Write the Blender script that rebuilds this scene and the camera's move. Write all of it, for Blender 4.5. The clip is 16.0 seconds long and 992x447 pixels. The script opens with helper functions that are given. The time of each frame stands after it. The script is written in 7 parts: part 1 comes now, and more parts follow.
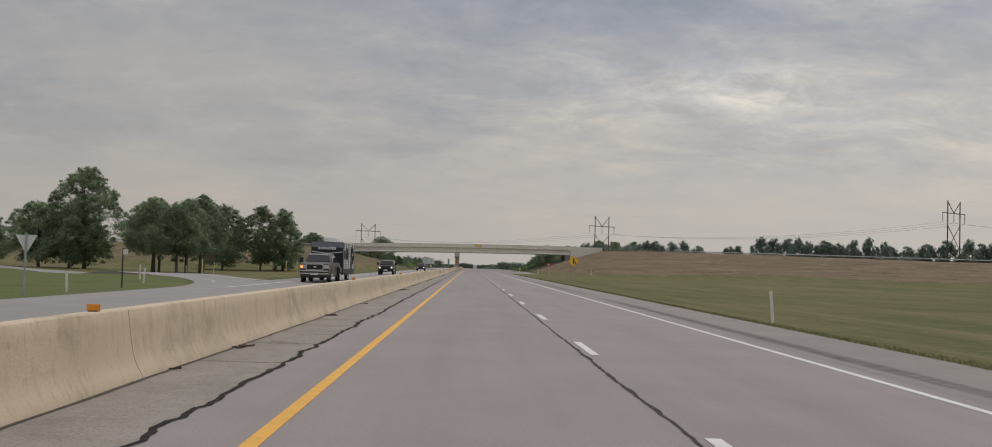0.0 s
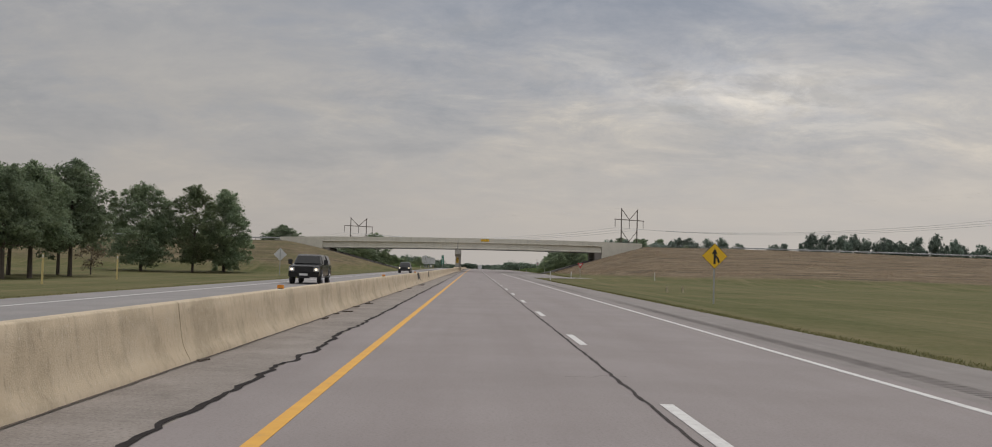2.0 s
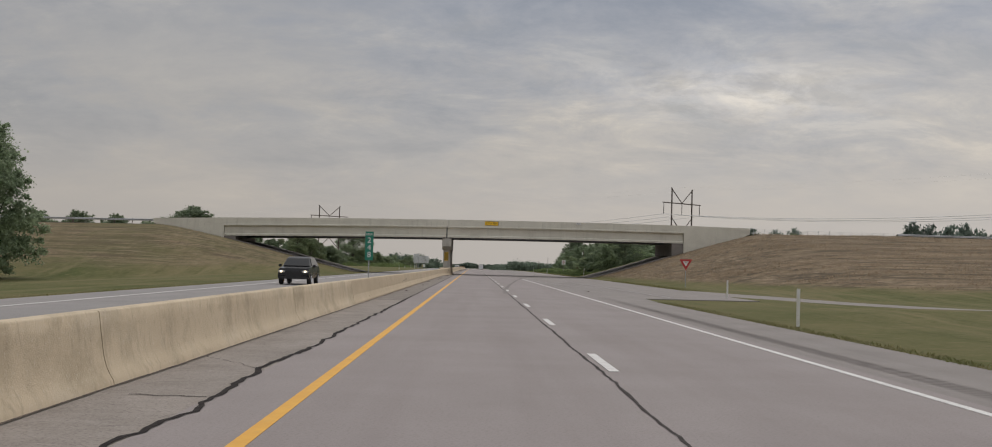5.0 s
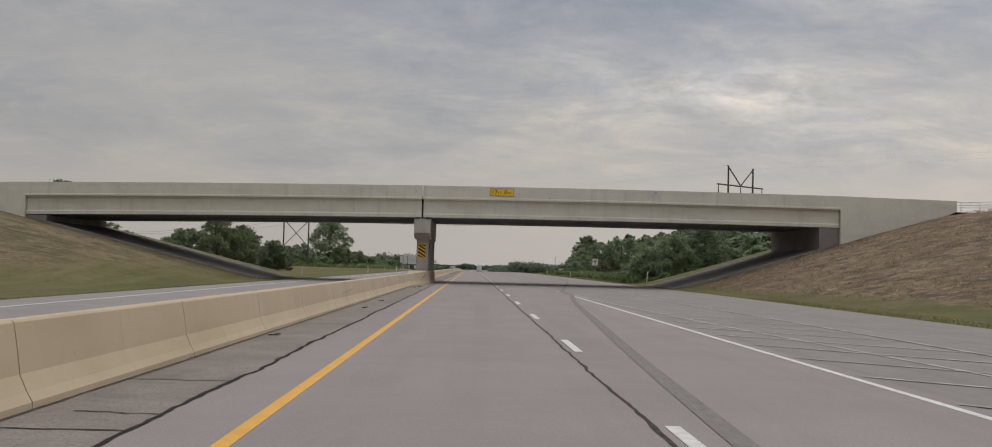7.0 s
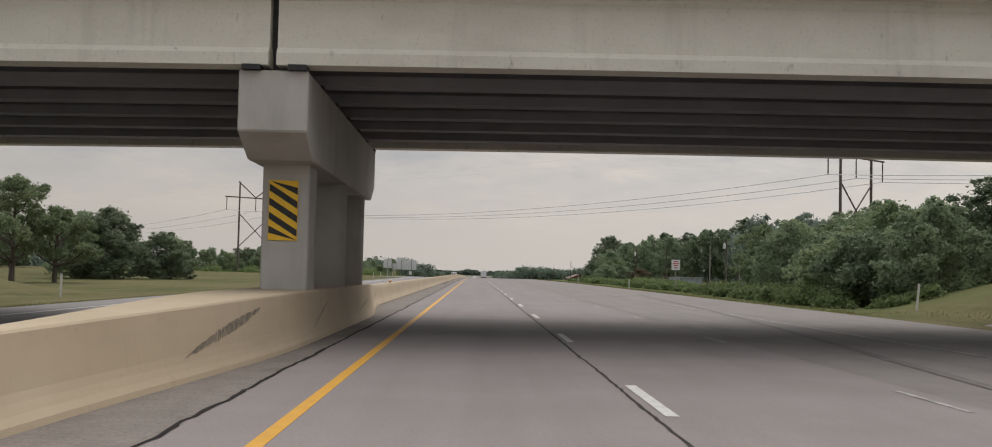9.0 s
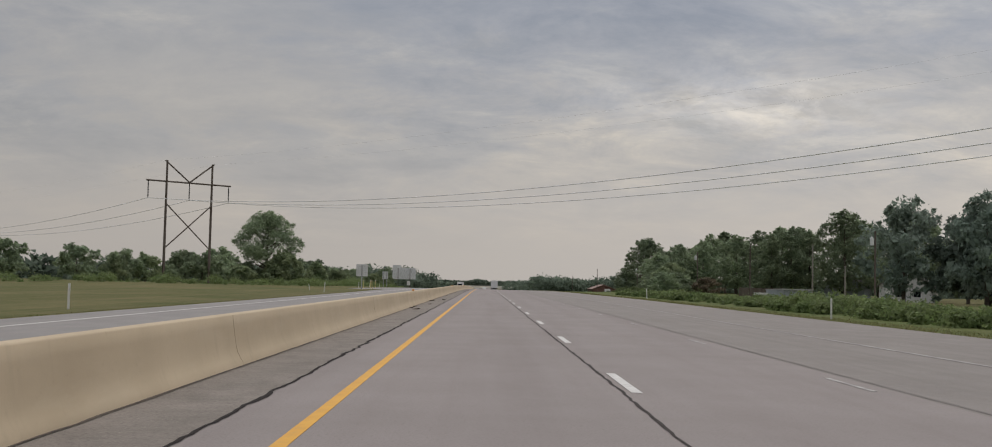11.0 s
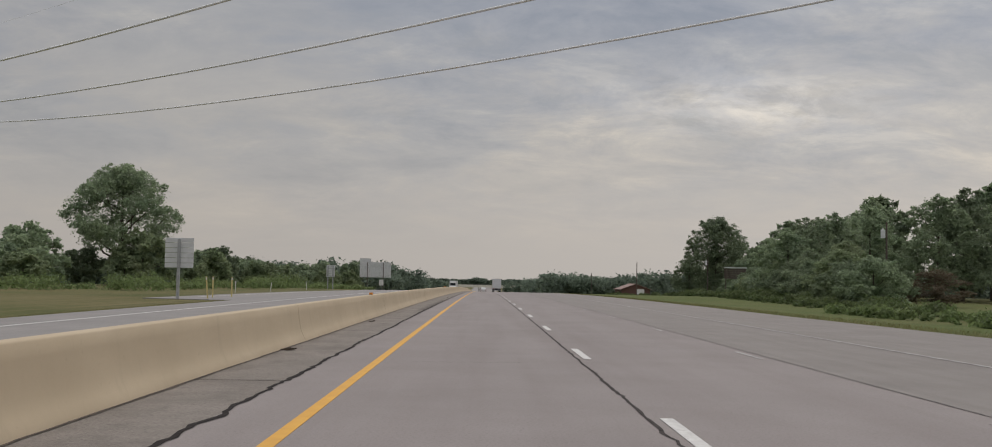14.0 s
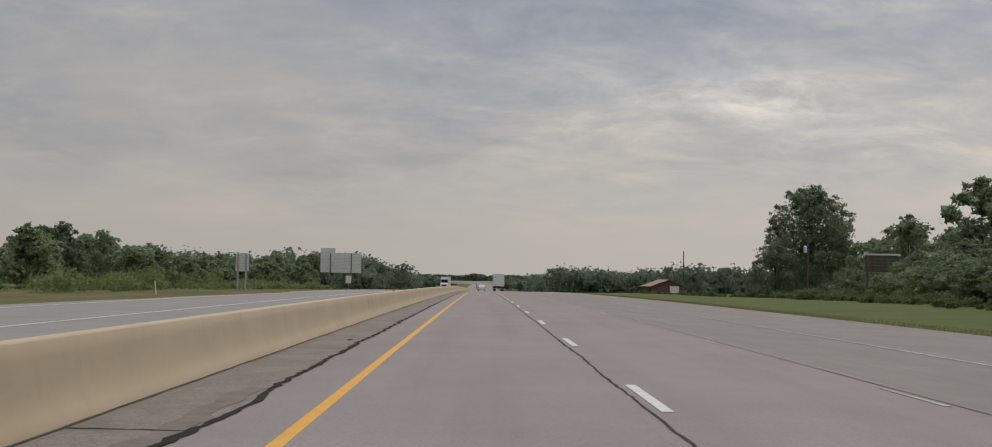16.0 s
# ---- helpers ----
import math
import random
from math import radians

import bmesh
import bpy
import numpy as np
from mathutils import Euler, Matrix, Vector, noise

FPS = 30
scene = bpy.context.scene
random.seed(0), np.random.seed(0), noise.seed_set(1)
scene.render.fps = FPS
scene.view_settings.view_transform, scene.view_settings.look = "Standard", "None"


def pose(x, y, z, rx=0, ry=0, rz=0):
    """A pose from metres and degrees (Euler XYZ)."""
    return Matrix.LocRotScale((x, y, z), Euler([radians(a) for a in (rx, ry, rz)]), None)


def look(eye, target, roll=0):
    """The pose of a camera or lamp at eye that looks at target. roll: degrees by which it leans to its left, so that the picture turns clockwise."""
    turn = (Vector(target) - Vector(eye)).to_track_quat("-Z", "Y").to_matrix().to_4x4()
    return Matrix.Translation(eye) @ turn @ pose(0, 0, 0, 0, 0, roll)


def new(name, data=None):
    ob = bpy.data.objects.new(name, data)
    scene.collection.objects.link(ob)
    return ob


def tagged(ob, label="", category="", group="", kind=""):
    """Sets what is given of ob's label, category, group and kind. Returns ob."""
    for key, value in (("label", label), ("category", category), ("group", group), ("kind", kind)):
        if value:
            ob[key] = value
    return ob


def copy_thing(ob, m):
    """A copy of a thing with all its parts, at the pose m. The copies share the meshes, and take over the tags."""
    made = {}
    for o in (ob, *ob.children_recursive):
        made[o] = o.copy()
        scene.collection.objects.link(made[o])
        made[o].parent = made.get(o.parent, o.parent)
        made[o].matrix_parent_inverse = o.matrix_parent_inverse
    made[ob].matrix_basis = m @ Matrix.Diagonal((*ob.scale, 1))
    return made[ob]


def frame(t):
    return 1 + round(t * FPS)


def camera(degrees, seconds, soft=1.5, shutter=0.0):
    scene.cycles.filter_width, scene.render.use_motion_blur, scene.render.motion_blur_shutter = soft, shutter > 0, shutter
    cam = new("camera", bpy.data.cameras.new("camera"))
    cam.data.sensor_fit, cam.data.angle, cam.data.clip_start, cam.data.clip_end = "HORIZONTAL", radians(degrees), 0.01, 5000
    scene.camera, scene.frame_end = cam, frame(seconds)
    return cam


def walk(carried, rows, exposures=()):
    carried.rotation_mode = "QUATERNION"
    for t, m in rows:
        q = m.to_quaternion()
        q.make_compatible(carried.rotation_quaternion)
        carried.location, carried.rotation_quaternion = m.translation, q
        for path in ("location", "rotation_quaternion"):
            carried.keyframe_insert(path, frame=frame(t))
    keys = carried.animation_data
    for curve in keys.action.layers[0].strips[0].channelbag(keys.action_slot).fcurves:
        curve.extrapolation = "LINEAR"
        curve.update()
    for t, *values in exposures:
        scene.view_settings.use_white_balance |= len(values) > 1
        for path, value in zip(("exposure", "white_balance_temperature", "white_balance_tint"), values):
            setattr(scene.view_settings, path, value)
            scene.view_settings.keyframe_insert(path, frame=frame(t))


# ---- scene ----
# The camera rides in the left lane of a divided highway at a steady pace.
# Axes: y ahead along the road, x to the right, x = 0 on the line between the two lanes.
cam = camera(49.3, 16.0, 1.0)
PATH = [
    (0, -2.205, -17.417, 1.487, -1.343, 2.263, 1.538),
    (0.5, -2.184, 0.891, 1.487, -1.293, 2.168, 1.541),
    (1, -2.214, 18.911, 1.487, -1.227, 2.240, 1.555),
    (1.5, -2.221, 36.335, 1.487, -1.204, 2.136, 1.600),
    (2, -2.191, 53.297, 1.487, -1.113, 2.268, 1.666),
    (2.5, -2.234, 69.936, 1.487, -1.171, 2.216, 1.597),
    (3, -2.187, 87.019, 1.487, -1.048, 2.268, 1.570),
    (3.5, -2.191, 104.257, 1.487, -1.003, 2.289, 1.557),
    (4, -2.193, 121.564, 1.487, -0.972, 2.175, 1.535),
    (4.2, -2.176, 128.482, 1.487, -1.021, 2.194, 1.542),
    (6.5, -1.958, 208.446, 1.487, -1.157, 2.273, 1.540),
    (7, -1.957, 225.674, 1.487, -1.214, 2.298, 1.502),
    (7.5, -1.980, 242.824, 1.487, -1.254, 2.274, 1.485),
    (8, -2.043, 260.082, 1.487, -1.262, 2.382, 1.444),
    (8.5, -2.072, 277.329, 1.487, -1.193, 2.521, 1.387),
    (9, -2.130, 294.577, 1.487, -1.057, 2.588, 1.320),
    (9.3, -2.150, 305.026, 1.487, -0.899, 2.691, 1.315),
    (9.6, -2.149, 315.492, 1.487, -0.818, 2.782, 1.322),
    (11.8, -2.134, 391.940, 1.487, -0.497, 3.166, 1.234),
    (12, -2.108, 398.850, 1.487, -0.570, 3.113, 1.250),
    (12.5, -2.106, 416.122, 1.487, -0.557, 3.241, 1.286),
    (13, -2.100, 433.374, 1.487, -0.598, 3.255, 1.262),
    (13.5, -2.090, 450.623, 1.487, -0.587, 3.109, 1.181),
    (14, -2.043, 467.910, 1.487, -0.595, 3.032, 1.079),
    (14.5, -2.053, 485.325, 1.487, -0.602, 3.041, 1.018),
    (15, -2.077, 502.789, 1.487, -0.585, 3.027, 0.960),
    (15.5, -2.109, 520.184, 1.478, -0.630, 2.913, 0.908),
    (16, -2.144, 537.543, 1.455, -0.716, 2.816, 0.883),
]


def ride(x, y, z, yaw, pitch, roll):
    yaw, pitch = radians(yaw), radians(pitch)
    ahead = Vector((-math.sin(yaw) * math.cos(pitch), math.cos(yaw) * math.cos(pitch), math.sin(pitch)))
    eye = Vector((x, y, z))
    return look(eye, eye + 2 * ahead, roll)


walk(cam, [(t, ride(*row)) for t, *row in PATH], [(0, 0.0), (8.4, 0.02), (9.0, 0.27), (9.5, 0.52), (9.9, 0.46), (10.6, 0.05), (11.8, 0.0), (16, 0.0)])

# ---- sky and light: an even, high overcast ----
world = bpy.data.worlds.new("overcast_sky")
scene.world = world
world.use_nodes = True
wn, wl = world.node_tree.nodes, world.node_tree.links
wn.clear()


def wnode(kind, **values):
    n = wn.new(kind)
    for k, v in values.items():
        n.inputs[k].default_value = v
    return n


def wmath(op, a, b=None):
    n = wn.new("ShaderNodeMath")
    n.operation = op
    for i, v in enumerate((a, b)):
        if v is None:
            continue
        if isinstance(v, (int, float)):
            n.inputs[i].default_value = v
        else:
            wl.new(v, n.inputs[i])
    return n.outputs[0]


def wramp(fac, stops):
    n = wn.new("ShaderNodeValToRGB")
    while len(n.color_ramp.elements) < len(stops):
        n.color_ramp.elements.new(0.5)
    for e, (p, c) in zip(n.color_ramp.elements, stops):
        e.position, e.color = p, (*c, 1)
    wl.new(fac, n.inputs[0])
    return n.outputs[0]


def wmix(kind, fac, a, b):
    n = wn.new("ShaderNodeMix")
    n.data_type, n.blend_type = "RGBA", kind
    for i, v in ((0, fac), (6, a), (7, b)):
        if isinstance(v, (int, float)):
            n.inputs[i].default_value = v
        elif isinstance(v, tuple):
            n.inputs[i].default_value = (*v, 1)
        else:
            wl.new(v, n.inputs[i])
    return n.outputs[2]


SUN_UP, SUN_TURN = radians(62), radians(20)
sky = wn.new("ShaderNodeTexSky")
sky.sky_type, sky.sun_disc, sky.sun_elevation, sky.sun_rotation = "NISHITA", False, SUN_UP, SUN_TURN
sky.air_density, sky.dust_density = 1.2, 3.0
coord = wn.new("ShaderNodeTexCoord")
sep = wn.new("ShaderNodeSeparateXYZ")
wl.new(coord.outputs["Generated"], sep.inputs[0])
up = wmath("MAXIMUM", sep.outputs[2], 0.0)
lift = wmath("ADD", up, 0.28)
flat = wn.new("ShaderNodeCombineXYZ")
wl.new(wmath("DIVIDE", sep.outputs[0], lift), flat.inputs[0])
wl.new(wmath("DIVIDE", sep.outputs[1], lift), flat.inputs[1])


def wnoise(scale, detail, rough, stretch, shift, distortion=0.0):
    m = wn.new("ShaderNodeMapping")
    m.inputs["Scale"].default_value, m.inputs["Location"].default_value = stretch, shift
    wl.new(flat.outputs[0], m.inputs["Vector"])
    n = wnode("ShaderNodeTexNoise", Scale=scale, Detail=detail, Roughness=rough, Distortion=distortion)
    wl.new(m.outputs[0], n.inputs["Vector"])
    return n.outputs[0]


broad = wnoise(0.85, 6, 0.58, (0.85, 1.0, 1), (3.1, 0.4, 0), 0.3)
fine = wnoise(2.6, 11, 0.64, (0.85, 1.0, 1), (6.1, 5.2, 0), 0.3)
wisps = wnoise(5.0, 13, 0.68, (0.7, 1.0, 1), (7.7, 2.2, 0), 0.35)
where = wnoise(1.1, 4, 0.55, (0.7, 1.0, 1), (5.7, 9.2, 0))
cloud = wmath("ADD", wmath("MULTIPLY", broad, 0.55), wmath("MULTIPLY", fine, 0.45))
glow = wn.new("ShaderNodeVectorMath")
glow.operation = "DOT_PRODUCT"
glow.inputs[1].default_value = (0.283, 0.941, 0.185)
wl.new(coord.outputs["Generated"], glow.inputs[0])
thin = wmath("MINIMUM", wmath("MAXIMUM", wmath("MULTIPLY", wmath("SUBTRACT", glow.outputs["Value"], 0.88), 8.3), 0.0), 1.0)
side = wmath("ADD", 0.985, wmath("ADD", wmath("MULTIPLY", thin, 0.06), wmath("MULTIPLY", sep.outputs[0], 0.20)))
base = wramp(up, [(0.0, (0.485, 0.450, 0.418)), (0.06, (0.475, 0.443, 0.415)), (0.13, (0.425, 0.410, 0.400)), (0.24, (0.350, 0.358, 0.384)), (0.5, (0.56, 0.56, 0.59)), (1.0, (0.96, 0.96, 0.98))])
shade = wramp(cloud, [(0.39, (0.78, 0.815, 0.87)), (0.475, (0.95, 0.965, 0.99)), (0.53, (1.05, 1.035, 1.01)), (0.60, (1.16, 1.13, 1.07))])
streak = wramp(wisps, [(0.38, (0.86, 0.885, 0.92)), (0.49, (0.99, 0.99, 1.0)), (0.55, (1.06, 1.05, 1.03)), (0.64, (1.24, 1.20, 1.13))])
near = wmath("MINIMUM", wmath("MULTIPLY", wmath("MAXIMUM", wmath("SUBTRACT", up, 0.02), 0.0), 9.0), 1.0)
patch = wmath("MULTIPLY", near, wmath("MINIMUM", wmath("MAXIMUM", wmath("MULTIPLY", wmath("SUBTRACT", where, 0.40), 5.0), 0.12), 1.0))
# a thinner place in the cloud, ahead and to the right
ahead = wmath("MAXIMUM", sep.outputs[1], 0.2)
across = wmath("DIVIDE", wmath("SUBTRACT", wmath("DIVIDE", sep.outputs[0], ahead), 0.245), 0.125)
above = wmath("DIVIDE", wmath("SUBTRACT", wmath("DIVIDE", sep.outputs[2], ahead), 0.170), 0.030)
spread = wmath("ADD", wmath("MULTIPLY", across, across), wmath("MULTIPLY", above, above))
rift = wmath("POWER", 2.718, wmath("MULTIPLY", spread, -1.0))
ragged = wnoise(7.0, 12, 0.66, (0.8, 1.0, 1), (2.7, 4.4, 0), 0.4)
open_ = wmath("MULTIPLY", rift, wmath("MINIMUM", wmath("MAXIMUM", wmath("MULTIPLY", wmath("SUBTRACT", ragged, 0.41), 7.0), 0.0), 1.0))
side = wmath("MULTIPLY", side, wmath("ADD", 1.0, wmath("MULTIPLY", open_, 0.30)))
tint = wn.new("ShaderNodeCombineXYZ")
for k in range(3):
    wl.new(side, tint.inputs[k])
clouds = wmix("MULTIPLY", 1.0, wmix("MULTIPLY", patch, wmix("MULTIPLY", near, base, shade), streak), tint.outputs[0])
bg = wnode("ShaderNodeBackground", Strength=1.0)
out = wn.new("ShaderNodeOutputWorld")
dim = wmix("MULTIPLY", 1.0, sky.outputs[0], (0.08, 0.08, 0.08))
wl.new(wmix("MIX", 0.93, dim, clouds), bg.inputs[0])
wl.new(bg.outputs[0], out.inputs[0])

sun = new("sun", bpy.data.lights.new("sun", "SUN"))
sun.data.energy, sun.data.angle, sun.data.color = 1.1, radians(70), (1.0, 0.96, 0.91)
sun.matrix_world = look((0, 0, 50), (-math.sin(SUN_TURN) * math.cos(SUN_UP) * 10, -math.cos(SUN_TURN) * math.cos(SUN_UP) * 10, 50 - 10 * math.sin(SUN_UP)))


# ---- materials ----
def colour_mix(nt, fac, a, b, kind="MIX"):
    n = nt.nodes.new("ShaderNodeMix")
    n.data_type, n.blend_type = "RGBA", kind
    for i, v in ((0, fac), (6, a), (7, b)):
        if isinstance(v, (int, float)):
            n.inputs[i].default_value = v
        elif isinstance(v, tuple):
            n.inputs[i].default_value = (*v, 1)
        else:
            nt.links.new(v, n.inputs[i])
    return n.outputs[2]


def noise_at(nt, scale, detail=4, rough=0.55, stretch=(1, 1, 1), lo=0.35, hi=0.65, source="Position"):
    if source == "Position":
        g = nt.nodes.new("ShaderNodeNewGeometry").outputs["Position"]
    else:
        g = nt.nodes.new("ShaderNodeTexCoord").outputs["Object"]
    m = nt.nodes.new("ShaderNodeMapping")
    m.inputs["Scale"].default_value = stretch
    nt.links.new(g, m.inputs["Vector"])
    n = nt.nodes.new("ShaderNodeTexNoise")
    n.inputs["Scale"].default_value, n.inputs["Detail"].default_value, n.inputs["Roughness"].default_value = scale, detail, rough
    nt.links.new(m.outputs[0], n.inputs["Vector"])
    r = nt.nodes.new("ShaderNodeMapRange")
    r.inputs[1].default_value, r.inputs[2].default_value = lo, hi
    nt.links.new(n.outputs[0], r.inputs[0])
    return r.outputs[0]


def mat(name, c1, c2=None, scale=1.0, rough=0.8, metal=0.0, bump=0.0, bscale=20.0, layers=(), stretch=(1, 1, 1), vary=0.0, island=0.0, emit=0.0, spec=0.5, trans=0.0):
    """c1 to c2 by noise; layers: (colour, amount, scale, stretch, lo, hi) of stains laid over it."""
    m = bpy.data.materials.new(name)
    m.use_nodes = True
    nt = m.node_tree
    bsdf = nt.nodes["Principled BSDF"]
    bsdf.inputs["Roughness"].default_value, bsdf.inputs["Metallic"].default_value = rough, metal
    bsdf.inputs["Specular IOR Level"].default_value = spec
    if c2 is None and not layers and not vary and not island:
        bsdf.inputs["Base Color"].default_value = (*c1, 1)
        col = None
    else:
        col = colour_mix(nt, noise_at(nt, scale, 6, 0.6, stretch), c1, c2 or c1)
        for c, amount, s, st, lo, hi in layers:
            f = noise_at(nt, s, 5, 0.6, st, lo, hi)
            k = nt.nodes.new("ShaderNodeMath")
            k.operation = "MULTIPLY"
            k.inputs[1].default_value = amount
            nt.links.new(f, k.inputs[0])
            col = colour_mix(nt, k.outputs[0], col, c)
        for amount, source in ((vary, "ob"), (island, "is")):
            if not amount:
                continue
            if source == "ob":
                r = nt.nodes.new("ShaderNodeObjectInfo").outputs["Random"]
            else:
                r = nt.nodes.new("ShaderNodeNewGeometry").outputs["Random Per Island"]
            mr = nt.nodes.new("ShaderNodeMapRange")
            mr.inputs[3].default_value, mr.inputs[4].default_value = 1 - amount, 1 + amount
            nt.links.new(r, mr.inputs[0])
            hsv = nt.nodes.new("ShaderNodeHueSaturation")
            nt.links.new(mr.outputs[0], hsv.inputs["Value"])
            nt.links.new(col, hsv.inputs["Color"])
            col = hsv.outputs[0]
        nt.links.new(col, bsdf.inputs["Base Color"])
    if bump:
        b = nt.nodes.new("ShaderNodeBump")
        b.inputs["Strength"].default_value, b.inputs["Distance"].default_value = bump, 0.02
        nt.links.new(noise_at(nt, bscale, 6, 0.65, (1, 1, 1), 0.2, 0.8), b.inputs["Height"])
        nt.links.new(b.outputs[0], bsdf.inputs["Normal"])
    if emit:
        bsdf.inputs["Emission Color"].default_value, bsdf.inputs["Emission Strength"].default_value = (*c1, 1), emit
    if trans:
        bsdf.inputs["Transmission Weight"].default_value = trans
    return m


M_ROAD = mat("road_concrete", (0.238, 0.209, 0.199), (0.272, 0.239, 0.229), 0.35, 0.85, bump=0.12, bscale=90, spec=0.3, layers=(((0.178, 0.149, 0.140), 0.45, 0.9, (1.0, 0.035, 1), 0.45, 0.75), ((0.28, 0.242, 0.230), 0.35, 2.2, (1, 0.4, 1), 0.5, 0.8), ((0.15, 0.128, 0.121), 0.5, 30, (1, 1, 1), 0.5, 0.68), ((0.32, 0.28, 0.265), 0.4, 50, (1, 1, 1), 0.55, 0.72), ((0.13, 0.115, 0.11), 0.5, 7, (1, 1, 1), 0.68, 0.76)))
M_SHOULDER = mat("shoulder_concrete", (0.224, 0.196, 0.172), (0.293, 0.257, 0.227), 0.7, 0.92, bump=0.25, bscale=60, spec=0.25, layers=(((0.151, 0.129, 0.111), 0.55, 1.3, (1.4, 0.5, 1), 0.5, 0.75), ((0.358, 0.322, 0.286), 0.4, 5, (0.5, 1.2, 1), 0.5, 0.75), ((0.134, 0.114, 0.101), 0.5, 2.6, (0.6, 2.0, 1), 0.60, 0.72), ((0.134, 0.114, 0.104), 0.65, 24, (1, 1, 1), 0.50, 0.66), ((0.403, 0.365, 0.329), 0.55, 34, (1, 1, 1), 0.56, 0.70)))
M_SHOULDER_DIRTY = mat("grimy_shoulder_concrete", (0.188, 0.165, 0.144), (0.246, 0.216, 0.191), 0.7, 0.92, bump=0.25, bscale=60, spec=0.25, layers=(((0.127, 0.108, 0.093), 0.55, 1.3, (1.4, 0.5, 1), 0.5, 0.75), ((0.301, 0.270, 0.240), 0.4, 5, (0.5, 1.2, 1), 0.5, 0.75), ((0.113, 0.096, 0.085), 0.5, 2.6, (0.6, 2.0, 1), 0.60, 0.72), ((0.113, 0.096, 0.087), 0.65, 24, (1, 1, 1), 0.50, 0.66), ((0.339, 0.307, 0.276), 0.55, 34, (1, 1, 1), 0.56, 0.70)))
M_OUTER = mat("outer_shoulder", (0.212, 0.189, 0.175), (0.250, 0.224, 0.207), 0.5, 0.9, bump=0.5, bscale=45, layers=(((0.180, 0.160, 0.147), 0.5, 1.1, (2.5, 0.05, 1), 0.45, 0.7), ((0.149, 0.135, 0.124), 0.3, 50, (1, 1, 1), 0.52, 0.7)))
M_OPP = mat("opposite_road", (0.218, 0.200, 0.190), (0.258, 0.237, 0.225), 0.4, 0.85, bump=0.3, bscale=50, layers=(((0.19, 0.185, 0.18), 0.5, 0.9, (1.2, 0.04, 1), 0.42, 0.7),))
M_YELLOW = mat("yellow_paint", (0.66, 0.345, 0.035), (0.60, 0.30, 0.03), 3, 0.7, layers=(((0.42, 0.27, 0.10), 0.45, 9, (1, 0.5, 1), 0.55, 0.75),))
M_WHITE = mat("white_paint", (0.62, 0.61, 0.58), (0.52, 0.50, 0.48), 4, 0.7, layers=(((0.34, 0.31, 0.30), 0.45, 12, (1, 0.6, 1), 0.52, 0.72),))
M_WORN = mat("worn_white_paint", (0.47, 0.45, 0.43), (0.36, 0.34, 0.33), 4, 0.75, layers=(((0.245, 0.222, 0.212), 0.9, 1.3, (1, 1, 1), 0.46, 0.56), ((0.25, 0.228, 0.218), 0.8, 7, (1, 0.4, 1), 0.45, 0.62)))
M_STAIN = mat("oily_shoulder_stain", (0.105, 0.092, 0.082), (0.150, 0.132, 0.116), 2.2, 0.92, bump=0.25, bscale=60, spec=0.2, layers=(((0.185, 0.162, 0.142), 0.6, 7, (0.6, 1.2, 1), 0.5, 0.7),))
M_STAIN_PALE = mat("faint_shoulder_stain", (0.150, 0.131, 0.115), (0.195, 0.171, 0.150), 2.2, 0.92, bump=0.25, bscale=60, spec=0.2, layers=(((0.230, 0.203, 0.178), 0.6, 6, (0.6, 1.2, 1), 0.5, 0.7),))
M_SEAM = mat("rubbed_tar_seal", (0.035, 0.030, 0.028), (0.075, 0.066, 0.062), 5, 0.9, bump=0.3, spec=0.1)
M_TAR = mat("tar_seal", (0.020, 0.0165, 0.0155), (0.034, 0.029, 0.027), 6, 0.9, bump=0.3, spec=0.1)
M_SKID = mat("rubber_mark", (0.155, 0.138, 0.131), (0.195, 0.174, 0.165), 4, 0.88, spec=0.2, layers=(((0.215, 0.193, 0.183), 0.8, 25, (1, 0.12, 1), 0.42, 0.62),))
M_GROOVE_SHADE = mat("groove_shade", (0.190, 0.169, 0.157), (0.222, 0.198, 0.184), 5, 0.9, spec=0.2)
M_SCRAPE = mat("grey_scrape", (0.25, 0.21, 0.155), (0.36, 0.30, 0.21), 9, 0.9, layers=(((0.45, 0.37, 0.26), 0.7, 20, (1, 0.3, 1), 0.45, 0.6),))
M_BARRIER = mat("barrier_concrete", (0.465, 0.372, 0.255), (0.520, 0.420, 0.292), 0.5, 0.9, bump=0.08, bscale=60, layers=(((0.385, 0.305, 0.205), 0.45, 0.35, (1, 0.5, 2.5), 0.5, 0.75), ((0.31, 0.25, 0.175), 0.4, 2.2, (1, 1.0, 0.12), 0.58, 0.8), ((0.56, 0.475, 0.355), 0.4, 1.2, (1, 0.3, 1.5), 0.55, 0.8), ((0.27, 0.215, 0.15), 0.25, 9, (1, 0.7, 1), 0.62, 0.8), ((0.40, 0.32, 0.22), 0.3, 60, (1, 1, 1), 0.55, 0.75)))
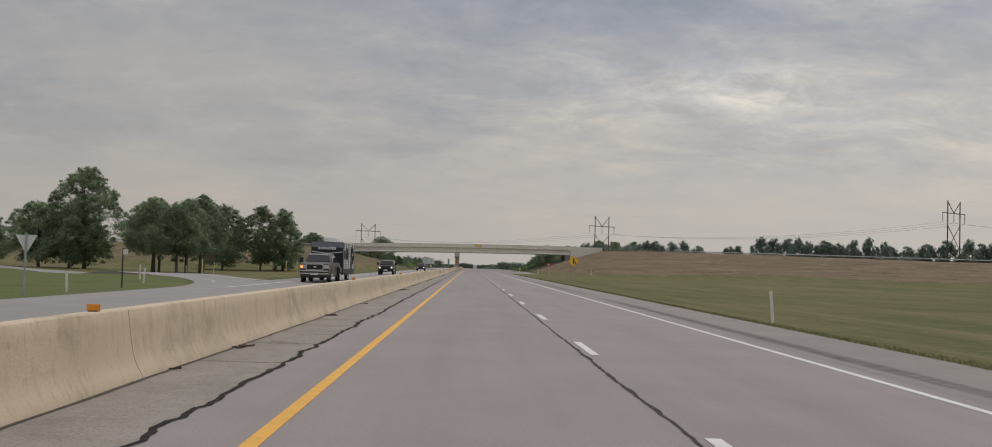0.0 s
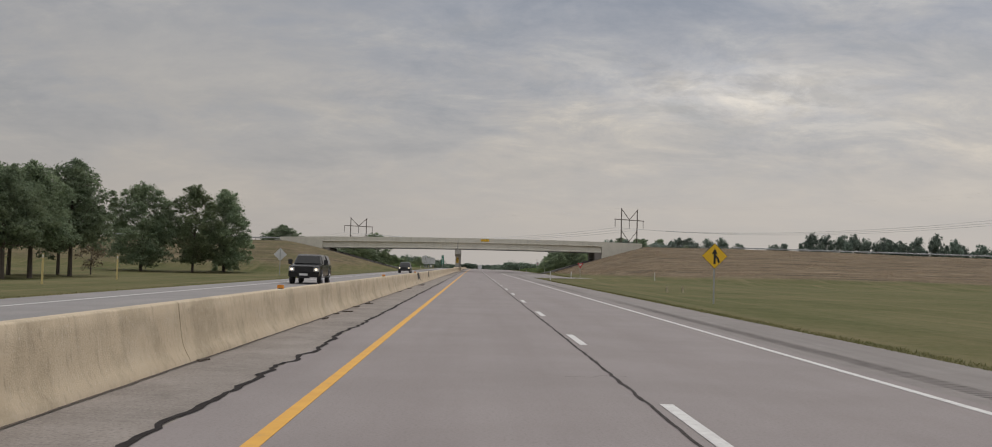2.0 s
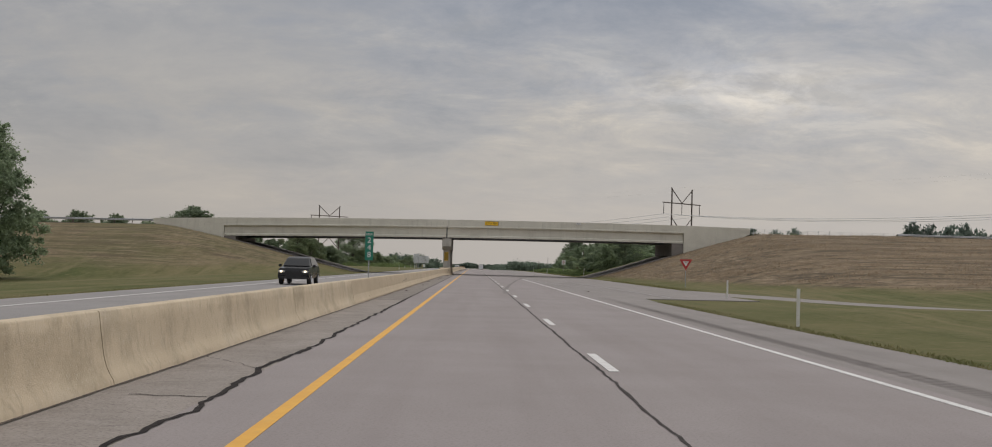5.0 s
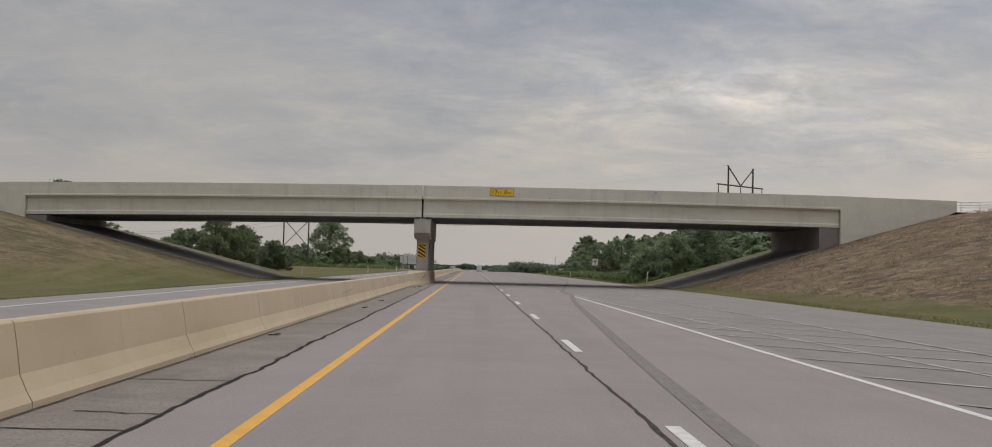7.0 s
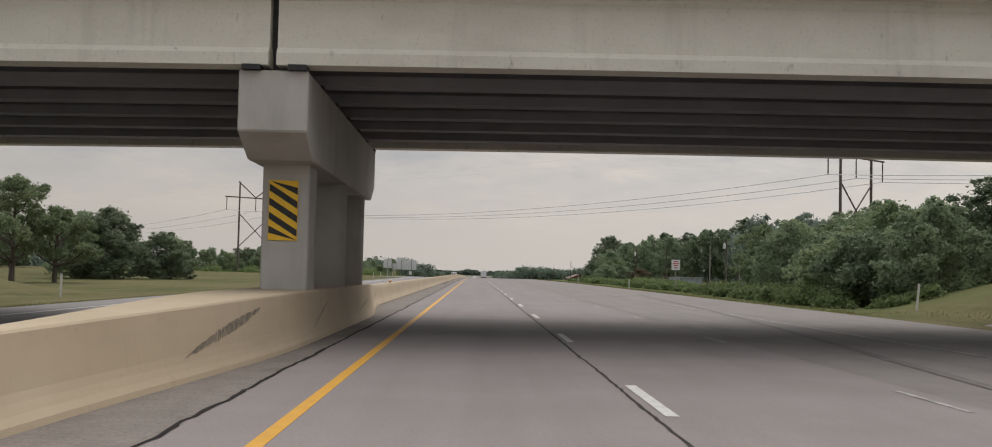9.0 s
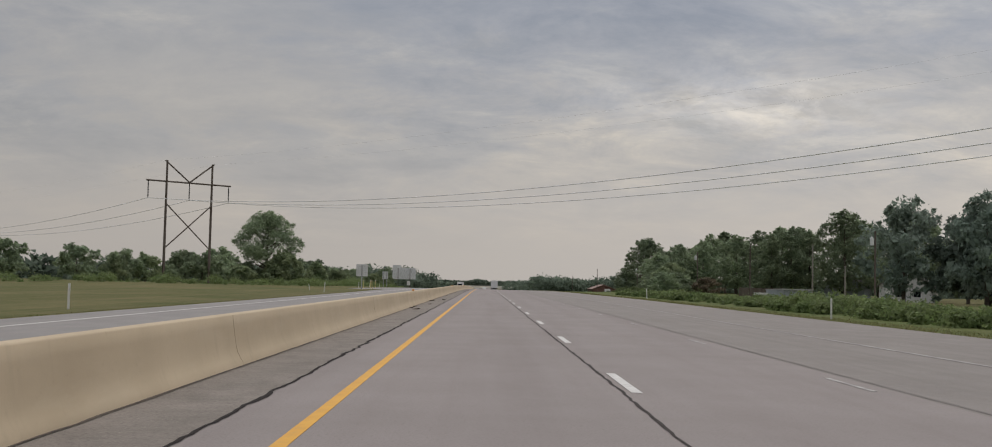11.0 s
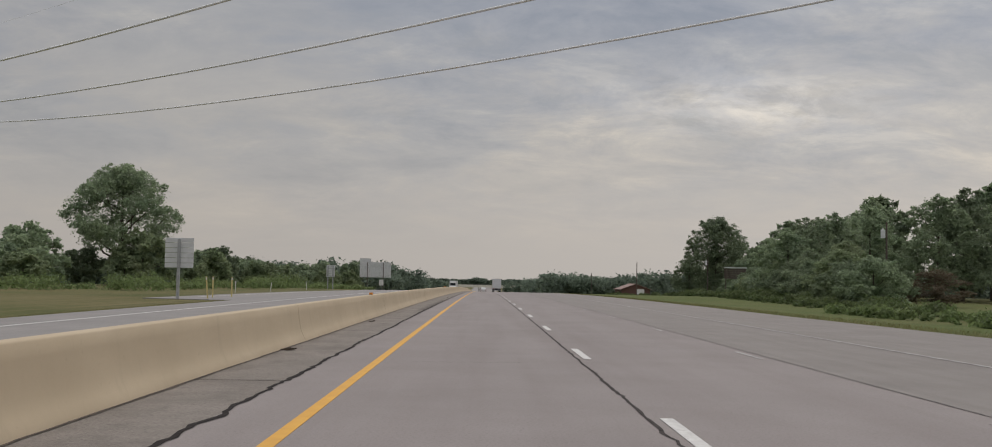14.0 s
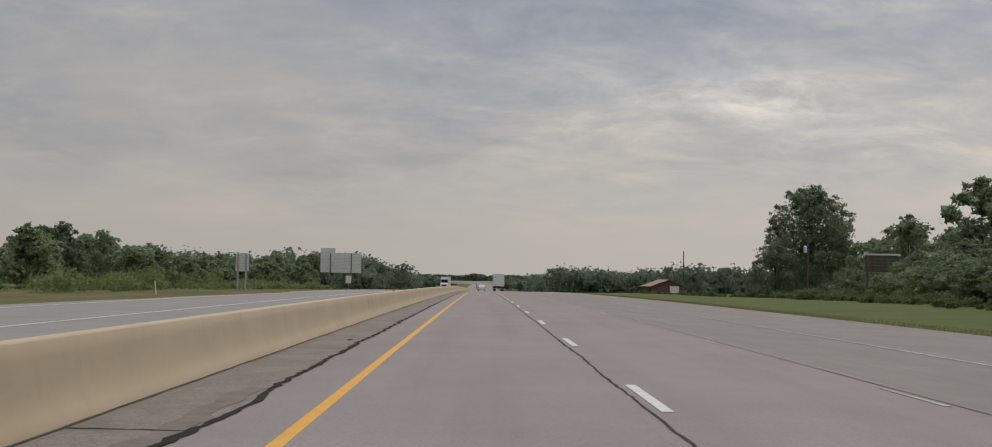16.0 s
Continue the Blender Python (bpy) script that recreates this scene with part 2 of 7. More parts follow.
M_BARRIER_OLD = mat("stained_barrier_concrete", (0.52, 0.422, 0.295), (0.57, 0.468, 0.33), 0.6, 0.92, bump=0.3, bscale=40, layers=(((0.37, 0.298, 0.20), 0.7, 1.5, (1, 0.6, 0.8), 0.48, 0.63), ((0.30, 0.24, 0.165), 0.38, 3.2, (1, 1.3, 0.16), 0.54, 0.72), ((0.57, 0.485, 0.365), 0.55, 1.5, (1, 0.5, 1.6), 0.52, 0.72), ((0.24, 0.19, 0.13), 0.38, 9, (1, 1.2, 0.4), 0.56, 0.70), ((0.62, 0.55, 0.44), 0.45, 22, (1, 1, 1), 0.56, 0.72), ((0.20, 0.16, 0.115), 0.6, 0.55, (1, 0.25, 2.2), 0.66, 0.78)))
M_BRIDGE = mat("bridge_concrete", (0.655, 0.63, 0.545), (0.71, 0.685, 0.595), 0.6, 0.9, bump=0.2, bscale=25, layers=(((0.50, 0.47, 0.41), 0.45, 0.5, (0.6, 0.6, 2.0), 0.5, 0.75), ((0.36, 0.345, 0.29), 0.3, 2.0, (1, 1, 0.1), 0.55, 0.75), ((0.27, 0.25, 0.22), 0.6, 4.5, (1, 1, 0.5), 0.64, 0.76), ((0.44, 0.41, 0.36), 0.4, 14, (1, 1, 1), 0.55, 0.72)))
M_PIER = mat("pier_concrete", (0.43, 0.41, 0.37), (0.50, 0.48, 0.44), 0.9, 0.9, bump=0.2, bscale=25, layers=(((0.29, 0.277, 0.25), 0.5, 1.1, (1, 1, 0.18), 0.5, 0.75), ((0.58, 0.56, 0.52), 0.4, 1.8, (1, 1, 0.6), 0.58, 0.8)))
# the bluish shade under the deck is put into this concrete's colour
M_UNDER_SHADE = mat("shaded_girder_concrete", (0.240, 0.236, 0.252), (0.295, 0.290, 0.308), 0.8, 0.95, bump=0.2)
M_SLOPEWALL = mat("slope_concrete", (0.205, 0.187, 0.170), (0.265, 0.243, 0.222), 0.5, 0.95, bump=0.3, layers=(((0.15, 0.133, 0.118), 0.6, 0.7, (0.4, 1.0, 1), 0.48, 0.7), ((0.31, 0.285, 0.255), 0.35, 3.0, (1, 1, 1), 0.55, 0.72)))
M_GRASS = mat("mown_grass", (0.079, 0.088, 0.030), (0.132, 0.120, 0.053), 0.16, 0.95, bump=0.9, bscale=9, spec=0.1, layers=(((0.180, 0.145, 0.075), 0.75, 0.05, (1.0, 0.7, 1), 0.48, 0.70), ((0.053, 0.077, 0.019), 0.7, 0.08, (1.0, 0.6, 1), 0.52, 0.72), ((0.189, 0.158, 0.084), 0.6, 0.55, (1.3, 0.035, 1), 0.50, 0.66), ((0.048, 0.062, 0.017), 0.55, 0.7, (1.2, 0.03, 1), 0.53, 0.70), ((0.180, 0.148, 0.077), 0.6, 1.6, (0.8, 1.2, 1), 0.52, 0.70), ((0.040, 0.048, 0.014), 0.6, 3.5, (0.7, 1.2, 1), 0.55, 0.72), ((0.176, 0.154, 0.079), 0.6, 11, (0.7, 1, 1), 0.52, 0.68), ((0.035, 0.042, 0.012), 0.4, 18, (1, 1, 1), 0.55, 0.7)))


def overgrown(grass, straw_colours):
    """Lays dead straw over the grass where the bank's own measure of it says so, in ragged patches."""
    nt = grass.node_tree
    bsdf = nt.nodes["Principled BSDF"]
    col = bsdf.inputs["Base Color"].links[0].from_socket
    att = nt.nodes.new("ShaderNodeAttribute")
    att.attribute_name = "straw"
    ragged = noise_at(nt, 0.22, 6, 0.65, (0.7, 1.2, 1), 0.2, 0.8)
    add = nt.nodes.new("ShaderNodeMath")
    add.operation = "MULTIPLY_ADD"
    add.inputs[1].default_value, add.inputs[2].default_value = 1.9, -0.95
    nt.links.new(att.outputs["Fac"], add.inputs[0])
    both = nt.nodes.new("ShaderNodeMath")
    both.operation, both.use_clamp = "ADD", True
    nt.links.new(add.outputs[0], both.inputs[0])
    nt.links.new(ragged, both.inputs[1])
    gate = nt.nodes.new("ShaderNodeMath")
    gate.operation, gate.use_clamp = "MULTIPLY", True
    nt.links.new(both.outputs[0], gate.inputs[0])
    more = nt.nodes.new("ShaderNodeMath")
    more.operation, more.use_clamp = "MULTIPLY", True
    more.inputs[1].default_value = 4.0
    nt.links.new(att.outputs["Fac"], more.inputs[0])
    nt.links.new(more.outputs[0], gate.inputs[1])
    dry = colour_mix(nt, noise_at(nt, 0.30, 6, 0.7, (0.5, 1.2, 1), 0.42, 0.58), straw_colours[0], straw_colours[1])
    dry = colour_mix(nt, noise_at(nt, 1.5, 6, 0.65, (0.35, 1.4, 1), 0.45, 0.75), dry, straw_colours[2])
    dry = colour_mix(nt, noise_at(nt, 5.0, 5, 0.6, (0.8, 1, 1.5), 0.52, 0.68), dry, straw_colours[3])
    dry = colour_mix(nt, noise_at(nt, 2.4, 6, 0.65, (0.6, 1, 2.0), 0.54, 0.66), dry, straw_colours[2])
    dry = colour_mix(nt, noise_at(nt, 1.0, 6, 0.7, (0.05, 0.55, 2.6), 0.47, 0.60), dry, straw_colours[2])
    dry = colour_mix(nt, noise_at(nt, 1.3, 6, 0.7, (0.07, 0.5, 3.4), 0.54, 0.68), dry, straw_colours[3])
    nt.links.new(colour_mix(nt, gate.outputs[0], col, dry), bsdf.inputs["Base Color"])


overgrown(M_GRASS, ((0.150, 0.109, 0.068), (0.215, 0.160, 0.102), (0.085, 0.066, 0.043), (0.29, 0.226, 0.155)))


def lush(grass, green):
    """Greener, wetter growth where the verge's own measure of it says so."""
    nt = grass.node_tree
    bsdf = nt.nodes["Principled BSDF"]
    col = bsdf.inputs["Base Color"].links[0].from_socket
    att = nt.nodes.new("ShaderNodeAttribute")
    att.attribute_name = "lush"
    wet = colour_mix(nt, noise_at(nt, 0.3, 6, 0.65, (0.6, 1.0, 1)), green[0], green[1])
    wet = colour_mix(nt, noise_at(nt, 1.3, 6, 0.65, (0.5, 1.2, 1), 0.48, 0.75), wet, green[2])
    wet = colour_mix(nt, noise_at(nt, 12.0, 4, 0.6, (1, 1, 1), 0.52, 0.72), wet, green[3])
    patch = nt.nodes.new("ShaderNodeMath")
    patch.operation, patch.use_clamp = "MULTIPLY", True
    nt.links.new(att.outputs["Fac"], patch.inputs[0])
    nt.links.new(noise_at(nt, 0.15, 5, 0.6, (0.5, 1.0, 1), 0.25, 0.55), patch.inputs[1])
    nt.links.new(colour_mix(nt, patch.outputs[0], col, wet), bsdf.inputs["Base Color"])


lush(M_GRASS, ((0.076, 0.106, 0.031), (0.112, 0.132, 0.046), (0.054, 0.078, 0.022), (0.155, 0.158, 0.072)))


def leafy(name, c1, c2, scale, through_=0.5):
    """Leaves: matt above, and letting some light through."""
    m = mat(name, c1, c2, scale, 0.7, spec=0.3, island=0.30, vary=0.27)
    nt = m.node_tree
    bsdf = nt.nodes["Principled BSDF"]
    col = bsdf.inputs["Base Color"].links[0].from_socket
    tr = nt.nodes.new("ShaderNodeBsdfTranslucent")
    nt.links.new(col, tr.inputs[0])
    mx = nt.nodes.new("ShaderNodeMixShader")
    mx.inputs[0].default_value = through_
    nt.links.new(bsdf.outputs[0], mx.inputs[1])
    nt.links.new(tr.outputs[0], mx.inputs[2])
    nt.links.new(mx.outputs[0], nt.nodes["Material Output"].inputs[0])
    return m


M_LEAF = leafy("tree_leaves", (0.185, 0.240, 0.149), (0.265, 0.318, 0.192), 0.25)
M_LEAF_LIGHT = leafy("pale_leaves", (0.188, 0.243, 0.133), (0.280, 0.324, 0.180), 0.3)
# bluer green: the haze of distance is mixed into these leaves' colour
M_LEAF_HAZY = leafy("hazed_distant_leaves", (0.161, 0.210, 0.174), (0.226, 0.270, 0.221), 0.08)
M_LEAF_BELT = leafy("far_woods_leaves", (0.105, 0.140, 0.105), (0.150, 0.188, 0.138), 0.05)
M_LEAF_BROWN = leafy("dying_leaves", (0.165, 0.134, 0.088), (0.215, 0.171, 0.114), 0.5)
M_WEED = leafy("tall_weeds", (0.113, 0.162, 0.058), (0.176, 0.216, 0.092), 0.5)
M_BARK = mat("bark", (0.075, 0.06, 0.048), (0.12, 0.10, 0.08), 3, 0.95, bump=0.6, bscale=18, stretch=(1, 1, 0.2))
M_WOOD = mat("weathered_pole_wood", (0.085, 0.066, 0.055), (0.14, 0.115, 0.097), 2, 0.9, bump=0.4, stretch=(1, 1, 0.1))
M_WOODLIGHT = mat("grey_pole_wood", (0.26, 0.235, 0.205), (0.33, 0.30, 0.27), 2, 0.9, bump=0.3, stretch=(1, 1, 0.1))
M_STAKE = mat("tan_marker_plastic", (0.56, 0.49, 0.35), (0.46, 0.40, 0.28), 14, 0.8)
M_STEEL = mat("galvanised_steel", (0.36, 0.37, 0.38), (0.45, 0.46, 0.47), 5, 0.5, 0.6)
M_SIGNBACK = mat("aluminium_sign_back", (0.60, 0.61, 0.62), (0.68, 0.69, 0.70), 2, 0.6, 0.15)
M_BLACK = mat("black_paint", (0.018, 0.018, 0.018), (0.03, 0.03, 0.03), 6, 0.6)
M_SIGNYELLOW = mat("yellow_sheeting", (0.92, 0.56, 0.03), (0.86, 0.52, 0.025), 5, 0.45)
M_SIGNRED = mat("red_sheeting", (0.50, 0.035, 0.04), (0.42, 0.03, 0.035), 5, 0.45)
M_SIGNWHITE = mat("white_sheeting", (0.72, 0.72, 0.71), (0.66, 0.66, 0.65), 5, 0.45)
M_SIGNGREEN = mat("green_sheeting", (0.02, 0.22, 0.15), (0.02, 0.18, 0.12), 5, 0.45)
M_POST = mat("white_plastic_post", (0.72, 0.71, 0.68), (0.62, 0.61, 0.58), 6, 0.6)
M_POSTYELLOW = mat("yellow_plastic_post", (0.62, 0.50, 0.22), (0.56, 0.46, 0.20), 6, 0.6)
M_ORANGE = mat("amber_reflector", (0.80, 0.30, 0.02), (0.74, 0.27, 0.02), 9, 0.35)
M_WIRE = mat("aluminium_cable", (0.10, 0.10, 0.105), None, 1, 0.6, 0.3)
M_GLASS = mat("dark_glass", (0.006, 0.008, 0.011), None, 1, 0.06, 0.0, spec=0.16)
M_RUBBER = mat("tyre_rubber", (0.022, 0.022, 0.022), (0.04, 0.038, 0.036), 8, 0.85)
M_CHROME = mat("bright_metal", (0.62, 0.62, 0.63), None, 1, 0.22, 1.0)
M_BODY_GREY = mat("bronze_grey_car_paint", (0.046, 0.041, 0.039), (0.054, 0.048, 0.045), 3, 0.32, 0.2, spec=0.4)
M_BODY_DARK = mat("black_car_paint", (0.007, 0.0072, 0.0085), (0.010, 0.010, 0.012), 3, 0.16, spec=0.42)
M_BODY_WHITE = mat("white_vehicle_paint", (0.62, 0.62, 0.61), (0.56, 0.56, 0.55), 2, 0.45)
M_TRIM = mat("black_trim", (0.016, 0.016, 0.017), (0.026, 0.026, 0.027), 9, 0.6)
M_LAMP = mat("lit_headlight", (1.0, 0.82, 0.56), emit=2.0)
M_LENS = mat("clear_lens", (0.55, 0.55, 0.56), None, 1, 0.15, 0.3)
M_AMBERLAMP = mat("lit_amber_lamp", (1.0, 0.38, 0.05), emit=1.2)
M_REDLENS = mat("red_lens", (0.35, 0.02, 0.02), None, 1, 0.25)
M_TRAILER = mat("trailer_siding", (0.50, 0.50, 0.50), (0.43, 0.43, 0.43), 2, 0.5)
M_NAVY = mat("dark_navy_panel", (0.020, 0.023, 0.034), (0.028, 0.031, 0.043), 2, 0.4)
M_BRICKRED = mat("red_barn_siding", (0.13, 0.070, 0.055), (0.105, 0.058, 0.047), 2, 0.85)
M_ROOF = mat("roof_sheet", (0.40, 0.40, 0.41), (0.32, 0.32, 0.33), 1, 0.6, 0.2)
M_BARNROOF = mat("rusty_roof_sheet", (0.20, 0.12, 0.10), (0.27, 0.18, 0.15), 1, 0.7)
M_SHED = mat("blue_grey_siding", (0.33, 0.36, 0.385), (0.27, 0.30, 0.325), 1.5, 0.7, stretch=(1, 1, 0.2))
M_HOUSE = mat("white_house_siding", (0.55, 0.55, 0.54), (0.47, 0.47, 0.46), 2, 0.8)
M_SHINGLE = mat("shingle_roof", (0.13, 0.12, 0.115), (0.18, 0.165, 0.155), 4, 0.95, bump=0.5)
M_DEBRIS = mat("torn_rubber_and_bark", (0.05, 0.042, 0.035), (0.13, 0.10, 0.075), 8, 0.9)


# ---- building helpers ----
def mesh_of(name, bm, material=None, smooth=False):
    me = bpy.data.meshes.new(name)
    bm.to_mesh(me)
    bm.free()
    if material:
        me.materials.append(material)
    if smooth:
        for p in me.polygons:
            p.use_smooth = True
    return me


def part(name, bm, material, parent, label="", smooth=False, at=None):
    ob = new(name, mesh_of(name, bm, material, smooth))
    ob.parent = parent
    if at is not None:
        ob.matrix_basis = at
    if label:
        tagged(ob, label)
    return ob


def thing(name, at, label, category, group="", kind=""):
    ob = new(name)
    ob.empty_display_size = 0.3
    ob.matrix_basis = at if isinstance(at, Matrix) else Matrix.Translation(at)
    return tagged(ob, label, category, group, kind)


def box(bm, x0, x1, y0, y1, z0, z1, bevel=0.0):
    r = bmesh.ops.create_cube(bm, size=1.0, matrix=Matrix.Translation(((x0 + x1) / 2, (y0 + y1) / 2, (z0 + z1) / 2)) @ Matrix.Diagonal((x1 - x0, y1 - y0, z1 - z0, 1)))
    if bevel:
        edges = list({e for v in r["verts"] for e in v.link_edges})
        bmesh.ops.bevel(bm, geom=edges, offset=bevel, segments=2, affect="EDGES", clamp_overlap=True)
    return bm


def tube(bm, p0, p1, r0, r1=None, n=8, caps=True):
    p0, p1 = Vector(p0), Vector(p1)
    d = p1 - p0
    m = Matrix.Translation((p0 + p1) / 2) @ d.to_track_quat("Z", "Y").to_matrix().to_4x4()
    bmesh.ops.create_cone(bm, cap_ends=caps, segments=n, radius1=r0, radius2=r0 if r1 is None else r1, depth=d.length, matrix=m)
    return bm


def prism(bm, outline, x0, x1, axis="x"):
    """A slab between x0 and x1 along an axis, with the given outline in the other two."""
    put = {"x": lambda a, b, c: (c, a, b), "y": lambda a, b, c: (a, c, b), "z": lambda a, b, c: (a, b, c)}[axis]
    lo = [bm.verts.new(put(a, b, x0)) for a, b in outline]
    hi = [bm.verts.new(put(a, b, x1)) for a, b in outline]
    k = len(outline)
    faces = [bm.faces.new(lo), bm.faces.new(hi)] + [bm.faces.new((lo[i], lo[(i + 1) % k], hi[(i + 1) % k], hi[i])) for i in range(k)]
    bmesh.ops.recalc_face_normals(bm, faces=faces)
    return bm


def B():
    return bmesh.new()


def rows_mesh(name, rows, material, closed=False):
    """A skin over rows of points, all rows equally long."""
    n = len(rows[0])
    verts = [p for row in rows for p in row]
    faces = []
    for i in range(len(rows) - 1):
        for j in range(n if closed else n - 1):
            a, b = i * n + j, i * n + (j + 1) % n
            faces.append((a, b, b + n, a + n))
    me = bpy.data.meshes.new(name)
    me.from_pydata(verts, [], faces)
    me.materials.append(material)
    me.update()
    return me


# ---- the lie of the land ----
def grade(y):
    """Height of the highway: level, then over a long crest into a shallow valley."""
    if y <= 500:
        return 0.0
    if y <= 1000:
        return -((y - 500) ** 2) / 44000
    if y <= 1400:
        return -5.682 - 0.02273 * (y - 1000) + (y - 1000) ** 2 * 0.02273 / 800
    return -10.23 + max(0.0, y - 2000) * 0.004


def parapet_top(x):
    if x > 40:
        return 8.05 - (x - 40) * 0.003
    if x < -50:
        return 7.16 - (-50 - x) * 0.004
    return 8.2 - (x - 15) ** 2 * 0.000245


def bank(x, y):
    """Height of the overpass embankment above the level."""
    if -19.3 < x < 15:
        return 0.0
    a = (x - 15) / 24 if x > 0 else (-19.3 - x) / 28
    front = (y - 236) / 74 if x > 0 else (y - 272) / 40
    b = min(front, (368 - y) / 34)
    top = parapet_top(x) - 0.95
    u, v = max(0.0, 1 - a), max(0.0, 1 - b)
    k = max(0.0, 1 - math.hypot(u, v))
    return top * (k * k * (3 - 2 * k) * 0.15 + k * 0.85)


def land(x, y):
    z = grade(y) + bank(x, y)
    off = max(0.0, abs(x + 1) - 18)
    roll = noise.noise(Vector((x * 0.012, y * 0.012, 0.3))) * 0.9 + noise.noise(Vector((x * 0.05, y * 0.05, 2.3))) * 0.16
    z += roll * min(1.0, off / 40)
    if x < -26 and 60 < y < 304:
        z -= 1.3 * min(1.0, (-26 - x) / 16) * min(1.0, (y - 60) / 70) * min(1.0, (304 - y) / 46)
    if x > 14.5 and y < 236:
        z -= 0.35 * math.exp(-(((y - 222) / 14) ** 2)) * min(1, (x - 14.5) / 10)
    if x > 7:
        z += 0.34 * math.exp(-(((y - 197) / 5.5) ** 2)) * min(1, (x - 7) / 7) * min(1, max(0, (330 - x) / 60))
    return z - 0.045


def span(*runs):
    out_ = []
    for a, b, s in runs:
        out_ += list(np.arange(a, b, s))
    return [float(v) for v in out_]


YS = span((-400, -60, 20), (-60, 200, 5), (200, 380, 3), (380, 700, 8), (700, 1500, 25), (1500, 5000, 250)) + [5000.0]
XS = span((-4000, -400, 240), (-400, -120, 14), (-120, -60, 5), (-60, -14, 2), (-14, 14, 4), (14, 60, 2), (60, 160, 6), (160, 500, 20), (500, 4000, 250)) + [4000.0]
ground = new("ground", rows_mesh("ground", [[(x, y, land(x, y)) for x in XS] for y in YS], M_GRASS))
straw = ground.data.attributes.new("straw", "FLOAT", "POINT")
for v in ground.data.vertices:
    x, y, _ = v.co
    k = min(1.0, bank(x, y) / (0.8 if x > 0 else 1.6))
    straw.data[v.index].value = (k * (1.0 if x > 0 else 0.58) * (1.0 if y < 331 else 0.25 if x > 0 else 0.95)) if y > 200 else 0.0
green_ = ground.data.attributes.new("lush", "FLOAT", "POINT")
for v in ground.data.vertices:
    x, y, _ = v.co
    f = min(1.0, max(0.0, (y - 332) / 20)) * min(1.0, max(0.0, (900 - y) / 200))
    f *= min(1.0, max(0.0, (70 - x) / 30)) * 0.95 if x > 12 else 0.08 * min(1.0, max(0.0, (x + 90) / 40))
    rim_ = float(np.interp(y, [22, 46, 56, 76, 92, 130, 200], [-16.5, -18.2, -20.5, -29, -37.5, -56, -90])) + 1
    if x < rim_ and y < 200:
        f = max(f, min(1.0, max(0.0, 1.5 - (rim_ - x) / 40)) * min(1.0, max(0.0, (y + 40) / 50)) * min(1.0, max(0.0, (190 - y) / 60)))
    green_.data[v.index].value = f
for poly in ground.data.polygons:
    poly.use_smooth = True
tagged(ground, "mown roadside grass with dry straw-coloured patches", "grass", kind="structure")


# ---- pavements ----
def ribbon(name, ys, left, right, material, lift=0.0, cols=1, skirt=0.2, parent=None):
    rows = []
    for y in ys:
        l, r, z = left(y), right(y), grade(y) + lift
        row = [(l, y, z - skirt)] + [(l + (r - l) * i / cols, y, z) for i in range(cols + 1)] + [(r, y, z - skirt)]
        rows.append(row)
    ob = new(name, rows_mesh(name, rows, material))
    ob.parent = parent
    return ob


def lerp_path(points):
    xs, ys = zip(*points)
    return lambda v: float(np.interp(v, xs, ys))


ROAD_Y = span((-100, 700, 10), (700, 1500, 20), (1500, 3200, 100)) + [3200.0]
edge_right = lerp_path([(-100, 6.4), (206, 6.45), (212, 6.8), (213, 13.0), (240, 13.6), (300, 14.4), (480, 14.2), (520, 13.2), (3200, 13.0)])
road = tagged(ribbon("road", ROAD_Y, lambda y: -4.86, lambda y: 3.95, M_ROAD), "light grey concrete highway lanes with sealed cracks", "road", kind="structure")
inner_shoulder = tagged(ribbon("inner_shoulder", [y for y in ROAD_Y if y <= 200], lambda y: -6.6, lambda y: -4.86, M_SHOULDER, -0.004), "stained grey concrete shoulder beside the median barrier", "road shoulder", kind="structure")
tagged(ribbon("inner_shoulder", [y for y in ROAD_Y if y >= 200], lambda y: -6.6, lambda y: -4.86, M_SHOULDER_DIRTY, -0.004), "dirty dark grey concrete shoulder beside the median barrier", "road shoulder", kind="structure")
outer_shoulder = tagged(ribbon("outer_shoulder", span((-100, 190, 10), (190, 330, 1), (330, 700, 10), (700, 1500, 20), (1500, 3200, 100)) + [3200.0], lambda y: 3.95, edge_right, M_OUTER, -0.004), "worn outer shoulder and merging lane of grey pavement", "road shoulder", kind="structure")
opp_left = lerp_path([(-100, -17.2), (480, -17.2), (536, -17.8), (538, -24.0), (700, -24.5), (900, -20.0), (1000, -17.2), (3200, -17.2)])
opposite = tagged(ribbon("opposite_road", span((-100, 500, 10), (500, 560, 1), (560, 1500, 20), (1500, 3200, 100)) + [3200.0], opp_left, lambda y: -6.3, M_OPP, -0.004), "grey oncoming carriageway behind the median barrier", "road", kind="structure")


def swept(name, points, width, material, lift, thick=0.2):
    """Pavement along a bent line of ground points."""
    pts = [Vector((x, y, 0)) for x, y in points]
    rows = []
    for i, p in enumerate(pts):
        d = (pts[min(i + 1, len(pts) - 1)] - pts[max(i - 1, 0)]).normalized()
        s = Vector((d.y, -d.x, 0)) * width / 2
        row = []
        for k in (-1.0, -1.0, -0.33, 0.33, 1.0, 1.0):
            q = p + s * k
            row.append((q.x, q.y, land(p.x, p.y) + 0.045 + lift))
        row[0] = (row[0][0], row[0][1], row[0][2] - thick)
        row[-1] = (row[-1][0], row[-1][1], row[-1][2] - thick)
        rows.append(row)
    return new(name, rows_mesh(name, rows, material))


